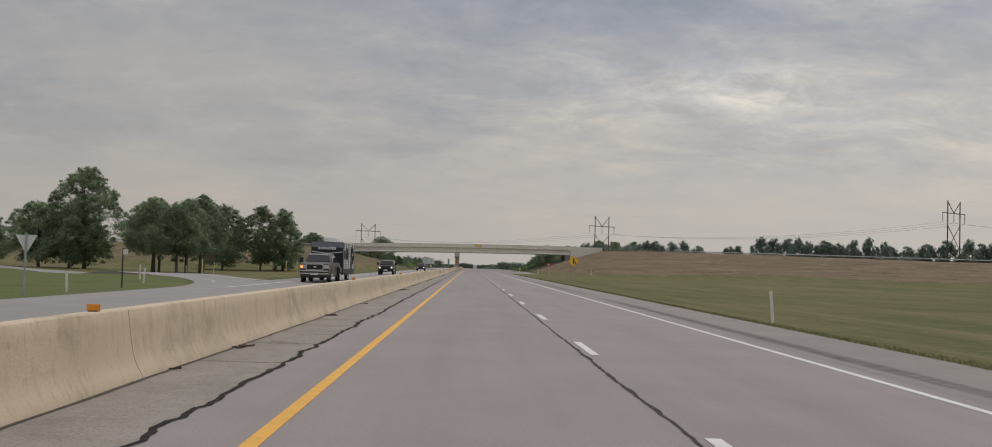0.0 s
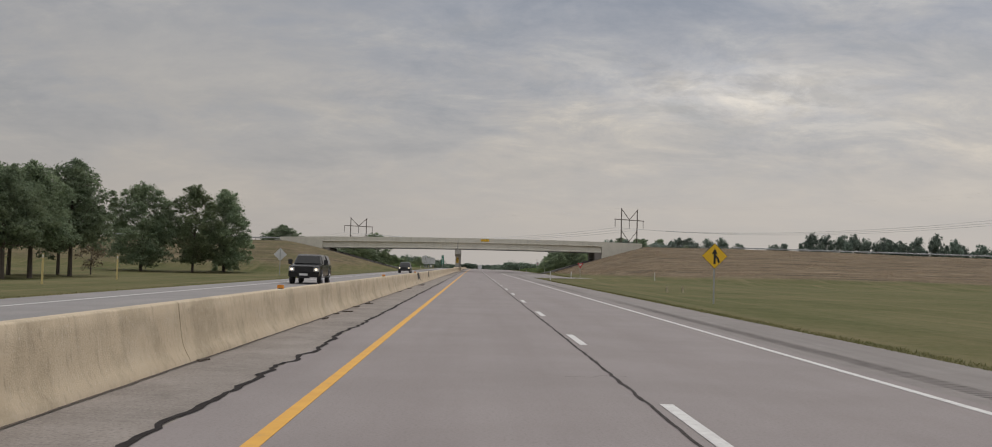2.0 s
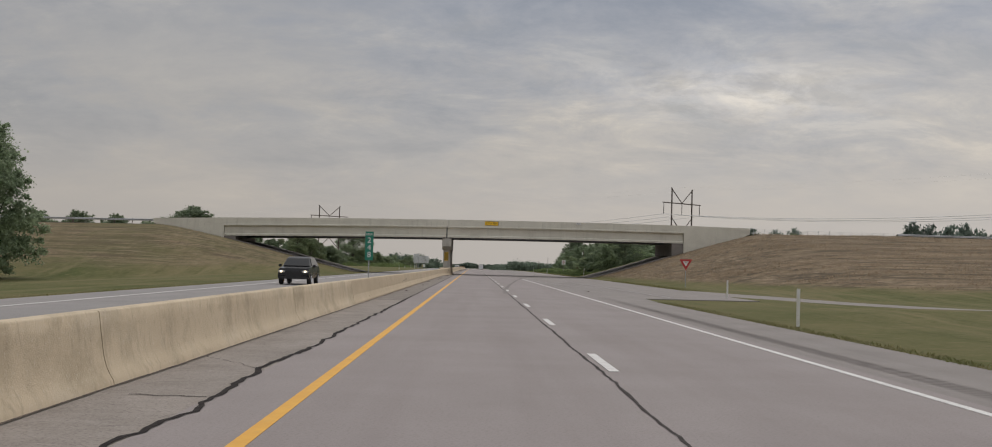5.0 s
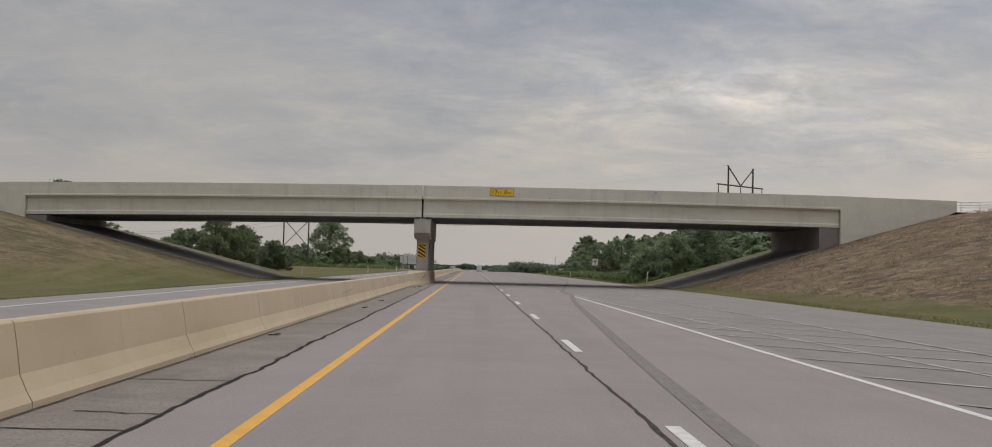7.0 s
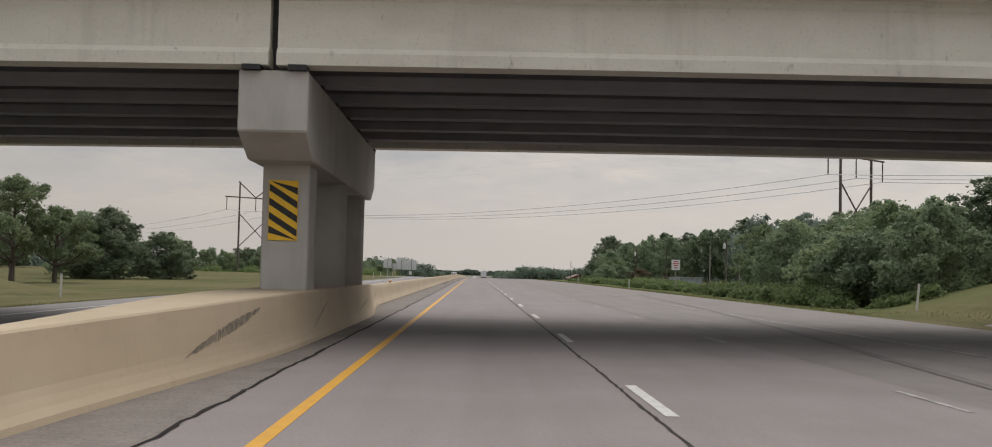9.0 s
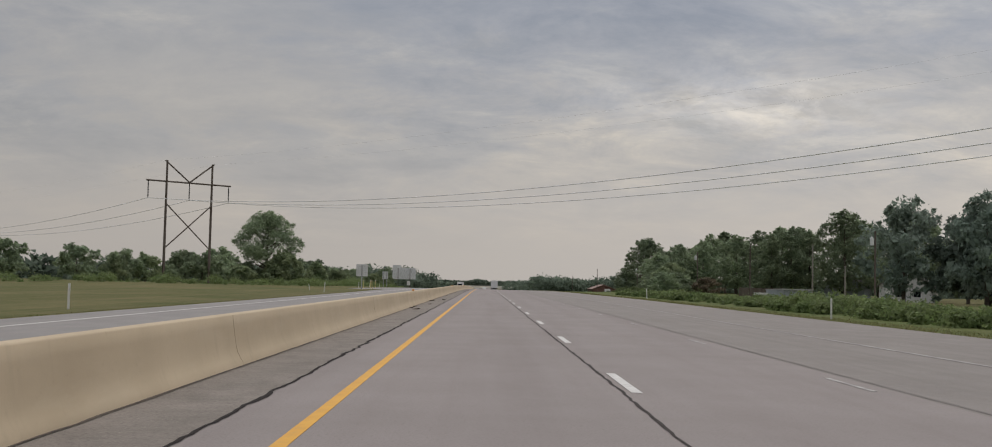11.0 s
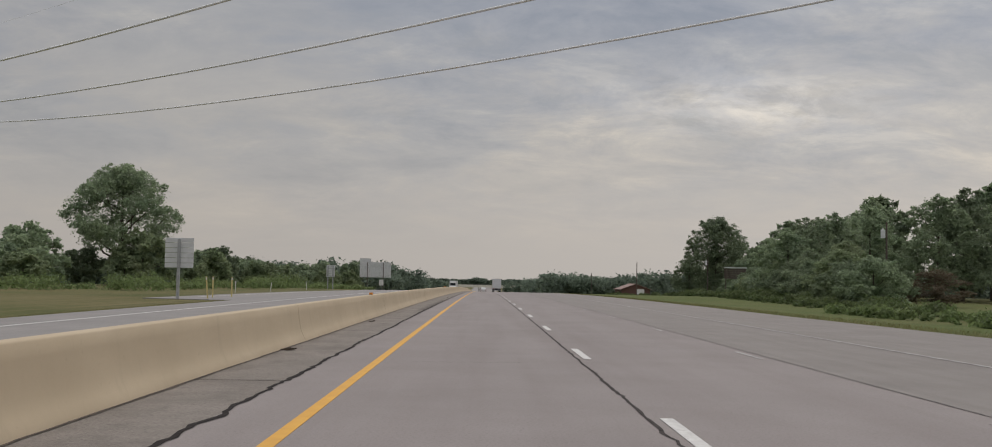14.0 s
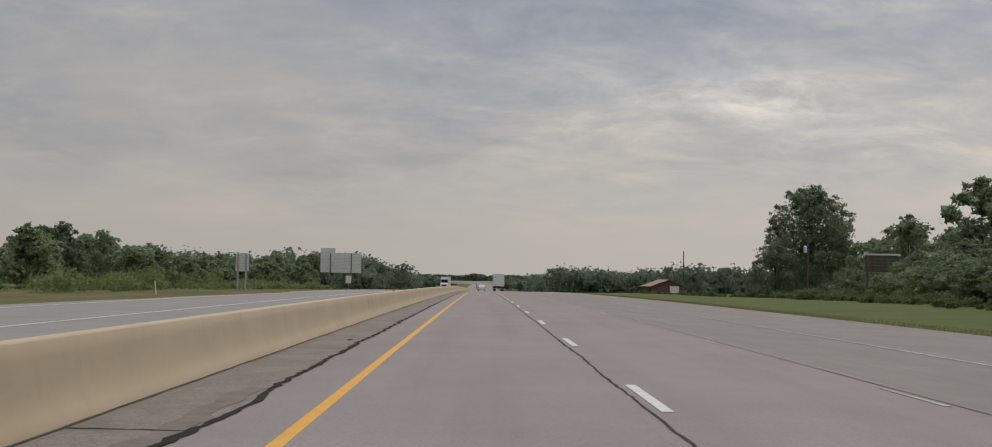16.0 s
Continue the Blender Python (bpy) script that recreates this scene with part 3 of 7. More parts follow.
def smooth_line(points, steps=10):
    """A rounded line through the given points (Catmull-Rom)."""
    pts = [np.array(p, float) for p in points]
    pts = [2 * pts[0] - pts[1]] + pts + [2 * pts[-1] - pts[-2]]
    out_ = []
    for i in range(1, len(pts) - 2):
        a, b, c, d = pts[i - 1 : i + 3]
        for s in range(steps):
            t = s / steps
            out_.append(tuple(0.5 * (2 * b + (c - a) * t + (2 * a - 5 * b + 4 * c - d) * t * t + (3 * b - a - 3 * c + d) * t ** 3)))
    return out_ + [tuple(pts[-2])]


ramp_near = smooth_line([(-16.9, 26), (-17.3, 38), (-18.0, 44), (-19.2, 50), (-20.9, 56), (-24, 64.6), (-29.4, 75.5), (-38.3, 92), (-46, 106), (-57, 130), (-74, 164), (-92, 192), (-135, 250), (-200, 300)], 6)
ramp_far = smooth_line([(-15, 26), (-15, 38), (-15, 46), (-15, 52), (-15.2, 57), (-16.3, 62), (-20, 70), (-28, 90), (-38, 112), (-46, 129), (-64.7, 164), (-82, 186), (-125, 240), (-192, 288)], 6)
rows = []
for (x0, y0), (x1, y1) in zip(ramp_near, ramp_far):
    z = max(land(x0, y0), land((x0 + x1) / 2, (y0 + y1) / 2), land(x1, y1)) + 0.034
    rows.append([(x0, y0, z - 0.3), (x0, y0, z), ((x0 + x1) / 2, (y0 + y1) / 2, z), (x1, y1, z), (x1, y1, z - 0.3)])
exit_ramp = tagged(new("exit_ramp", rows_mesh("exit_ramp", rows, M_OPP)), "curving exit ramp of grey pavement between grass", "road", kind="structure")
for k in (0.24, 0.86):
    line = [[(a[0] + (b[0] - a[0]) * f, a[1] + (b[1] - a[1]) * f, r[2][2] + 0.006) for f in (k, k + 0.012)] for a, b, r in zip(ramp_near, ramp_far, rows)][18:]
    new("ramp_edge_line", rows_mesh("ramp_edge_line", line, M_WHITE)).parent = exit_ramp
ramp_right = smooth_line([(10.3, 262), (11.4, 240), (15.5, 223), (26, 212), (45, 207), (90, 205), (170, 208), (260, 214)], 8)
tagged(swept("entry_ramp", ramp_right, 5.6, M_OUTER, -0.012), "curving entry ramp of worn grey pavement", "road", kind="structure")


def strip(name, x0, x1, y0, y1, material, parent, lift=0.005, step=20.0):
    n = max(1, int((y1 - y0) / step))
    ys = [y0 + (y1 - y0) * i / n for i in range(n + 1)]
    left = x0 if callable(x0) else (lambda y: x0)
    right = x1 if callable(x1) else (lambda y: x1)
    return ribbon(name, ys, left, right, material, lift, 1, 0.004, parent)


LANE = 3.925
strip("yellow_edge_line", -LANE - 0.075, -LANE + 0.075, -60, 1500, M_YELLOW, road)
strip("white_edge_line", 3.57, 3.70, -60, 284, M_WHITE, road)
strip("white_edge_line", 3.58, 3.69, 284, 292, M_WORN, road)
merge_line = lerp_path([(215, 8.1), (258, 4.95), (274, 4.25), (296, 3.75)])
strip("white_edge_line", lambda y: merge_line(y) - 0.06, lambda y: merge_line(y) + 0.06, 240, 289, M_WORN, outer_shoulder, 0.006, 4.0)
far_line = lerp_path([(272, 9.0), (298, 8.33), (440, 7.97), (550, 7.45), (1500, 7.45)])
strip("white_edge_line", lambda y: far_line(y) - 0.06, lambda y: far_line(y) + 0.06, 276, 1500, M_WORN, outer_shoulder, 0.006, 10.0)
strip("white_edge_line", -15.2, -15.05, -60, 8, M_WHITE, opposite)
strip("white_edge_line", -15.2, -15.05, 76, 1500, M_WHITE, opposite)
strip("white_edge_line", -15.1, -14.95, 40, 62, M_WHITE, opposite)
strip("white_edge_line", -22.3, -22.15, 545, 900, M_WHITE, opposite)
strip("yellow_edge_line", -8.95, -8.80, -60, 1500, M_YELLOW, opposite)


def dash_mesh(w, l):
    bm = B()
    return mesh_of("lane_dash", box(bm, -w / 2, w / 2, -l, 0, 0, 0.005), None)


dash = dash_mesh(0.15, 3.15)
dash.materials.append(M_WHITE)
dash_worn = dash_mesh(0.09, 2.2)
dash_worn.materials.append(M_WORN)
for k in range(-3, 75):
    y = 4.41 + 12.192 * k
    for x, me, host, y_from in ((0.0, dash, road, -100), (3.62, dash_worn, road, 285), (-11.8, dash, opposite, -100)):
        if y > y_from:
            d = new("lane_dash", me)
            d.parent = host
            d.location = (x, y + (3.0 if host is opposite else 0), grade(y) + 0.003)
            d.rotation_euler = (math.atan(-(grade(y - 2) - grade(y)) / 2) if y > 500 else 0, 0, 0)


def wandering(name, x, y0, y1, width, material, parent, lift=0.004, amp=0.06, seed=0, step=0.8, rough=0.5, jag=0.2):
    """A sealed crack that wanders along the road in short kinks, thick and thin by turns."""
    n = int((y1 - y0) / step)
    rng = random.Random(seed)
    rows = []
    for i in range(n + 1):
        y = y0 + (y1 - y0) * i / n
        xx = (x(y) if callable(x) else x) + amp * (noise.noise(Vector((y * 0.23, seed, 0))) + rough * noise.noise(Vector((y * 1.1, seed, 5))) + jag * noise.noise(Vector((y * 3.7, seed, 8))))
        xx += amp * jag * rng.uniform(-0.4, 0.4)
        w = width * (0.55 + 0.9 * abs(noise.noise(Vector((y * 0.6, seed, 9)))) + 0.6 * abs(noise.noise(Vector((y * 2.9, seed, 3)))))
        rows.append([(xx - w / 2, y, grade(y) + lift), (xx + w / 2, y, grade(y) + lift)])
    ob = new(name, rows_mesh(name, rows, material))
    ob.parent = parent
    return ob


wandering("tar_seam", -0.20, -20, 800, 0.058, M_SEAM, road, 0.004, 0.04, 3, 0.25, 0.7, 0.7)
wandering("tar_seam", -4.86, -20, 206, 0.108, M_TAR, road, 0.006, 0.12, 11, 0.22, 0.9, 0.4)
wandering("tar_seam", -4.86, 206, 385, 0.076, M_TAR, road, 0.006, 0.07, 11, 0.22, 0.7, 0.4)
wandering("tar_seam", -4.86, 385, 512, 0.090, M_TAR, road, 0.006, 0.10, 11, 0.22, 0.8, 0.45)
wandering("tar_seam", -4.88, 512, 800, 0.120, M_TAR, road, 0.006, 0.12, 11, 0.22, 0.8, 0.45)
wandering("seam_stain", -5.10, 519, 552, 0.42, M_STAIN_PALE, road, 0.001, 0.16, 31, 0.35, 0.8, 0.5)
wandering("seam_stain", -5.02, 521, 546, 0.24, M_STAIN, road, 0.0035, 0.14, 31, 0.3, 0.8, 0.5)
wandering("tar_seam", lambda y: float(np.interp(y, [300, 430, 535, 720], [4.15, 4.05, 3.78, 3.78])), 330, 720, 0.045, M_SKID, outer_shoulder, 0.008, 0.03, 17, 0.5)


# ---- median barrier: sloped-face concrete, in lengths between joints ----
BARRIER_X = -6.46
SIDE = [(0.31, 0.0), (0.31, 0.07), (0.255, 0.16), (0.205, 0.27), (0.178, 0.33), (0.162, 0.45), (0.128, 0.66), (0.098, 0.825), (0.075, 0.85)]
SOFT = [(0.31, 0.0), (0.29, 0.06), (0.245, 0.13), (0.205, 0.215), (0.175, 0.31), (0.150, 0.45), (0.120, 0.66), (0.098, 0.825), (0.075, 0.85)]
barrier = thing("median_barrier", (0, 0, 0), "long tan concrete median barrier with stains and cracks", "barrier", kind="structure")


def pier_swell(y):
    """How far the barrier has widened round the bridge's pier."""
    s = min(1.0, max(0.0, (y - 301) / 14.5)) if y < 320 else min(1.0, max(0.0, (341 - y) / 13))
    return s * s * (3 - 2 * s)


def barrier_edge(y):
    """Half of the cross-section at y: offsets from the axis towards the near road, and heights."""
    g = pier_swell(y)
    k = max(min(1.0, max(0.0, (y - 296) / 12)), min(1.0, max(0.0, (210 - y) / 25)))
    out_ = []
    for (xa, za), (xb, zb) in zip(SIDE, SOFT):
        x, z = xa + (xb - xa) * k, za + (zb - za) * k
        out_.append((x * (1 - 0.3 * g) + 0.89 * g, z * (1 + 0.20 * g)))
    return out_


def barrier_length(y0, y1, gap=0.012):
    n = max(1, int((y1 - y0) / (1.5 if 295 < y1 and y0 < 345 else 6)))
    rows = []
    for i in range(n + 1):
        y = y0 + gap + (y1 - y0 - 2 * gap) * i / n
        half = barrier_edge(y)
        g = pier_swell(y)
        rows.append([(BARRIER_X + x, y, grade(y) + z - (0.02 if z == 0 else 0)) for x, z in [(-x + 0.3 * g, z) for x, z in half] + half[::-1]])
    me = rows_mesh("barrier_length", rows, M_BARRIER_OLD if y0 < 190 else M_BARRIER)
    bm = bmesh.new()
    bm.from_mesh(me)
    bm.verts.ensure_lookup_table()
    k = len(SIDE) * 2
    last = len(bm.verts)
    for i in (range(k), range(last - k, last)):
        spots = [bm.verts[j].co.copy() for j in i]
        bm.faces.new([bm.verts.new(c) for c in spots])
        bm.verts.ensure_lookup_table()
    bmesh.ops.recalc_face_normals(bm, faces=bm.faces[:])
    for f in bm.faces:
        f.smooth = (y0 > 300 or y0 < 190) and len(f.verts) == 4 and abs(f.normal.z) < 0.9
    bm.to_mesh(me)
    bm.free()
    ob = new("barrier_length", me)
    ob.parent = barrier
    return ob


rng = random.Random(19)
cuts = [-60.0]
while cuts[-1] < 1500:
    y = cuts[-1]
    cuts.append(y + (rng.uniform(9, 17) if y < 188 else rng.uniform(2.6, 6.4) if y < 292 else 46.0 if y < 300 else rng.uniform(14, 34) if y < 700 else 80.0))
for y0, y1 in zip(cuts, cuts[1:]):
    barrier_length(y0, y1)

# ---- the overpass ----
FRONT, BACK = 315.4, 330.7
bridge = thing("overpass_bridge", (0, 0, 0), "pale concrete highway overpass on one median pier", "bridge")


def along(name, x0, x1, section, material, parent=None, label="", step=3.0):
    """A beam along x with a cross-section in (y, height below the parapet's top)."""
    n = max(1, int(abs(x1 - x0) / step))
    rows = []
    for i in range(n + 1):
        x = x0 + (x1 - x0) * i / n
        rows.append([(x, y, parapet_top(x) - d) for y, d in section])
    me = rows_mesh(name, rows, material, True)
    bm = bmesh.new()
    bm.from_mesh(me)
    bm.verts.ensure_lookup_table()
    k = len(section)
    bm.faces.new([bm.verts[i] for i in range(k)])
    bm.faces.new([bm.verts[len(bm.verts) - 1 - i] for i in range(k)])
    bmesh.ops.recalc_face_normals(bm, faces=bm.faces[:])
    bm.to_mesh(me)
    bm.free()
    ob = new(name, me)
    ob.parent = parent or bridge
    if label:
        tagged(ob, label)
    return ob


JOINT = -6.2
for x0, x1 in ((-38.9, JOINT - 0.03), (JOINT + 0.03, 28.8)):
    for y in (FRONT, BACK):
        s = 1 if y == FRONT else -1
        along("parapet", x0, x1, [(y + s * 0.02, 0.0), (y + s * 0.28, 0.0), (y + s * 0.36, 0.86), (y + s * 0.36, 1.13), (y - s * 0.04, 1.13), (y - s * 0.04, 0.98), (y, 0.95)], M_BRIDGE)
    for i in range(7):
        y = FRONT + 0.56 + i * (BACK - FRONT - 1.12) / 6
        web = [(y - 0.30, 1.13), (y + 0.30, 1.13), (y + 0.30, 1.28), (y + 0.10, 1.45), (y + 0.10, 2.22), (y + 0.28, 2.42), (y + 0.28, 2.64), (y - 0.28, 2.64), (y - 0.28, 2.42), (y - 0.10, 2.22), (y - 0.10, 1.45), (y - 0.30, 1.28)]
        outer = i in (0, 6)
        if outer:
            s = 1 if i == 0 else -1
            f = y - s * 0.30
            web = [(f + s * 0.02, 1.13), (f + s * 0.02, 1.24), (f + s * 0.12, 1.34), (f + s * 0.12, 2.28), (f, 2.40), (f, 2.64), (f + s * 0.6, 2.64), (f + s * 0.6, 2.42), (f + s * 0.4, 2.2), (f + s * 0.4, 1.13)]
        along("girder", x0 + 0.05, x1 - 0.05, web, M_BRIDGE if outer else M_UNDER_SHADE)
# deck and inner girders wear the shade-toned concrete, not the pale one
along("deck", -38.9, 28.8, [(FRONT + 0.36, 0.86), (BACK - 0.36, 0.86), (BACK - 0.36, 1.128), (FRONT + 0.36, 1.128)], M_UNDER_SHADE)

# wing walls and abutments
for sgn, x0, x1, tip in ((1, 28.8, 38.6, 0.9), (-1, -38.9, -49.2, 0.6)):
    for y in (FRONT, BACK):
        s = 1 if y == FRONT else -1
        bm = B()
        zt0, zt1 = parapet_top(x0), parapet_top(x1) - 0.05
        lo = 2.6
        prism(bm, [(x0, zt0), (x1, zt1), (x1, zt1 - tip), (x0 + (x1 - x0) * 0.5, zt0 - 3.2), (x0 + (x1 - x0) * 0.5, lo), (x0, lo)], y, y + s * 0.42, "y")
        part("wing_wall", bm, M_BRIDGE, bridge)
    bm = B()
    x = x0 + sgn * 0.4
    box(bm, min(x0 - sgn * 1.7, x + sgn * 0.9), max(x0 - sgn * 1.7, x + sgn * 0.9), FRONT + 0.3, BACK - 0.3, 2.2, parapet_top(x0) - 2.68)
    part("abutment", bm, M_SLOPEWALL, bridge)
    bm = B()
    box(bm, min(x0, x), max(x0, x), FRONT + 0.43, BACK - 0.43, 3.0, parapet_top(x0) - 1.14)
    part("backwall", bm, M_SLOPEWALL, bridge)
    # paved slope under the deck
    toe = 14.9 if sgn > 0 else -19.2
    rows = []
    for i in range(13):
        xx = toe + (x0 - sgn * 1.5 - toe) * i / 12
        zz = [land(xx, min(max(y, 312), 332)) + 0.12 for y in np.linspace(FRONT + 0.2, BACK - 0.2, 7)]
        ys = list(np.linspace(FRONT + 0.2, BACK - 0.2, 7))
        rows.append(([(xx, ys[0], max(zz) - 0.6)] + [(xx, y, max(zz)) for y in ys] + [(xx, ys[-1], max(zz) - 0.6)])[::-sgn])
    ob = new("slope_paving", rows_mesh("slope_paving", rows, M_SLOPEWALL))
    ob.parent = bridge

# median pier: three columns under a cap with bevelled ends
PX = -6.12
for y, half, deep, right in ((318.2, 0.50, 0.55, 0.42), (322.85, 0.47, 0.38, 0.59), (327.3, 0.47, 0.38, 0.59)):
    bm = B()
    r = 0.05 if y < 320 else 0.24
    edges = [(sx, sy, a) for sx, sy, a0 in ((1, 1, 0), (-1, 1, 90), (-1, -1, 180), (1, -1, 270)) for a in (a0, a0 + 22.5, a0 + 45, a0 + 67.5, a0 + 90)]
    ring = [(PX + right - half + sx * (half - r) + r * math.cos(radians(a)), y + sy * (deep - r) + r * math.sin(radians(a))) for sx, sy, a in edges]
    prism(bm, ring, 0.6, 3.75, "z")
    for f in bm.faces:
        f.smooth = len(f.verts) == 4 and y > 320
    part("column", bm, M_PIER, bridge, "grey concrete pier column with rain stains")
bm = B()
prism(bm, [(315.75, 4.15), (316.8, 3.68), (329.0, 3.68), (330.0, 4.15), (330.0, 5.36), (315.75, 5.36)], PX - 0.74, PX + 0.63, "x")
bmesh.ops.bevel(bm, geom=bm.edges[:], offset=0.03, segments=1, affect="EDGES")
part("pier_cap", bm, M_PIER, bridge, "grey concrete pier cap with water stains")
for i in range(7):
    y = FRONT + 0.42 + i * (BACK - FRONT - 0.84) / 6
    for x in (JOINT - 0.4, JOINT + 0.5):
        bm = B()
        box(bm, x - 0.18, x + 0.18, y - 0.2, y + 0.2, 5.35, parapet_top(x) - 2.635)
        part("bearing_pad", bm, M_TRIM, bridge)


# ---- trees ----
def limbs(bm, rng, height, trunk_r, fork, hubs, reach=14):
    """A trunk that tapers upwards, with bent limbs reaching into the crown's boughs."""
    lean = Vector((rng.uniform(-0.03, 0.03), rng.uniform(-0.03, 0.03), 1.0))
    stem = [lean * (height * f) + Vector((0, 0, -0.3 if f == 0 else 0)) for f in (0.0, fork, 0.55, 0.8)]
    for k, (a, b) in enumerate(zip(stem, stem[1:])):
        tube(bm, a, b, trunk_r * (1.0, 0.72, 0.42)[k], trunk_r * (0.72, 0.42, 0.1)[k], 7, k == 0)
    for hub in hubs[:: max(1, len(hubs) // reach)]:
        tip = Vector(hub)
        z = min(max(height * fork, tip.z - 0.75 * math.hypot(tip.x, tip.y)), height * 0.72)
        foot = lean * z
        mid = foot.lerp(tip, 0.5) + Vector((rng.uniform(-0.05, 0.05), rng.uniform(-0.05, 0.05), -0.03)) * height
        r = trunk_r * 0.40 * (1 - 0.6 * z / height)
        tube(bm, foot, mid, r, r * 0.65, 5, False)
        tube(bm, mid, tip, r * 0.65, r * 0.2, 5, False)
        for _ in range(2):
            side = mid.lerp(tip, rng.uniform(0.2, 0.8))
            out_ = side + Vector((rng.uniform(-1, 1), rng.uniform(-1, 1), rng.uniform(0.1, 0.9))) * (0.09 * height)
            tube(bm, side, out_, r * 0.4, 0.015, 4, False)
    return bm


def leaf_sprays(rng, clumps, count, size, flat=0.85, hollow=0.55):
    """Leaf sprays: small bent cards, most of them on the skin of each clump and facing outwards."""
    weights = np.array([c[3] ** 1.7 for c in clumps])
    weights = weights / weights.sum()
    g = np.random.default_rng(rng.randint(0, 10 ** 6))
    pick = g.choice(len(clumps), count, p=weights)
    cl = np.array(clumps)[pick]
    d = g.normal(size=(count, 3))
    d /= np.linalg.norm(d, axis=1)[:, None]
    d[:, 2] = np.where(d[:, 2] < -0.45, -d[:, 2], d[:, 2])
    rad = cl[:, 3] * (hollow + (1.06 - hollow) * g.random(count) ** 0.8) * g.normal(1, 0.13, count)
    pos = cl[:, :3] + d * rad[:, None] * np.array([1, 1, flat])
    n = d * 0.62 + g.normal(size=(count, 3)) * 0.5 + np.array([0, 0, 0.30])
    n /= np.linalg.norm(n, axis=1)[:, None]
    t = np.cross(n, g.normal(size=(count, 3)))
    t /= np.linalg.norm(t, axis=1)[:, None]
    b = np.cross(n, t)
    s = size * g.uniform(0.6, 1.35, count)[:, None]
    verts = np.stack([pos - t * s - b * s * 0.45, pos + t * s - b * s * 0.45, pos + b * s * 1.0 - n * s * 0.25], 1).reshape(-1, 3)
    return verts, np.arange(count * 3).reshape(-1, 3)


def leaf_mesh(name, rng, clumps, count, size, material, core=0.16, flat=0.82):
    """The sprays of a crown, with larger and fewer ones deep inside it."""
    v1, f1 = leaf_sprays(rng, clumps, count, size, flat)
    v2, f2 = leaf_sprays(rng, [(x, y, z, s * 0.75) for x, y, z, s in clumps], int(count * core), size * 2.0, flat, 0.1)
    me = bpy.data.meshes.new(name)
    me.from_pydata(np.concatenate([v1, v2]).tolist(), [], np.concatenate([f1, f2 + len(v1)]).tolist())
    me.materials.append(material)
    me.update()
    return me


def crown_clumps(rng, height, radius, base, n, peaked=0.5, gap=0.0):
    """Boughs set in an uneven egg between base and height, merging into one mass with smaller tufts along their outsides."""
    out_, hubs = [], []
    seed = rng.uniform(0, 90)
    boughs = max(16, n // 3)
    tall = height - base
    for i in range(boughs):
        f = (i + rng.uniform(0.1, 0.9)) / boughs
        a = i * 2.4 + rng.uniform(-0.5, 0.5)
        prof = math.sin(math.pi * (0.12 + 0.84 * f) ** (0.62 + 0.3 * peaked)) ** 0.55
        bump = 1 + 0.26 * noise.noise(Vector((math.cos(a) * 1.3 + seed, math.sin(a) * 1.3, f * 3.2)))
        if gap and noise.noise(Vector((math.cos(a) * 2.1, math.sin(a) * 2.1 + seed, f * 4.0))) < gap - 0.55:
            continue
        size = min(radius, tall * 0.55) * rng.uniform(0.26, 0.42) * (1.0 - 0.3 * f * peaked) * (1 - 0.45 * gap)
        r = max(0.0, radius * prof * bump * 1.08 - size * 0.85) * (rng.uniform(0.8, 1.0) if i % 4 else rng.uniform(0.1, 0.5))
        hub = Vector((math.cos(a) * r, math.sin(a) * r, base + size * 0.4 + (tall - size * 1.35) * f))
        hubs.append(tuple(hub))
        out_.append((*hub, size))
        away = Vector((math.cos(a), math.sin(a), 0.0)) * (0.8 if r > radius * 0.3 else 0.0)
        for k in range(7):
            d = (Vector((rng.gauss(0, 0.8), rng.gauss(0, 0.8), rng.gauss(0.5, 0.7))) + away).normalized()
            reach = size * rng.uniform(0.7, 1.15)
            out_.append((hub.x + d.x * reach, hub.y + d.y * reach, max(base * 0.9, hub.z + d.z * reach * 0.85), size * rng.uniform(0.14, 0.36)))
    return out_, hubs


def make_tree(seed, height, radius, base, leaf=M_LEAF, count=5200, size=0.30, clumps=60, trunk=0.32, fork=0.3, peaked=0.5, name="tree", label="broad green deciduous tree on mown grass", group="", gap=0.0, core=0.16):
    rng = random.Random(seed)
    ob = thing(name, (0, 0, 0), label, "tree", group)
    cl, hubs = crown_clumps(rng, height, radius, base, clumps, peaked, gap)
    part("trunk", limbs(B(), rng, height, trunk, fork, hubs, 16 if count > 13000 else 5), M_BARK, ob)
    crown = new("crown", leaf_mesh("crown", rng, cl, count, size, leaf, core))
    crown.parent = ob
    return ob


def place(ob, x, y, turn=0.0, s=1.0, sz=None, sink=0.0):
    ob.matrix_basis = Matrix.Translation((x, y, land(x, y) - sink)) @ Matrix.Rotation(turn, 4, "Z") @ Matrix.Diagonal((s, s, sz or s, 1))
    return ob


def again(ob, x, y, turn, s=1.0, sz=None, label=""):
    c = copy_thing(ob, Matrix.Translation((x, y, land(x, y))) @ Matrix.Rotation(turn, 4, "Z"))
    c.matrix_basis = Matrix.Translation((x, y, land(x, y))) @ Matrix.Rotation(turn, 4, "Z") @ Matrix.Diagonal((s, s, sz or s, 1))
    if label:
        tagged(c, label)
    return c


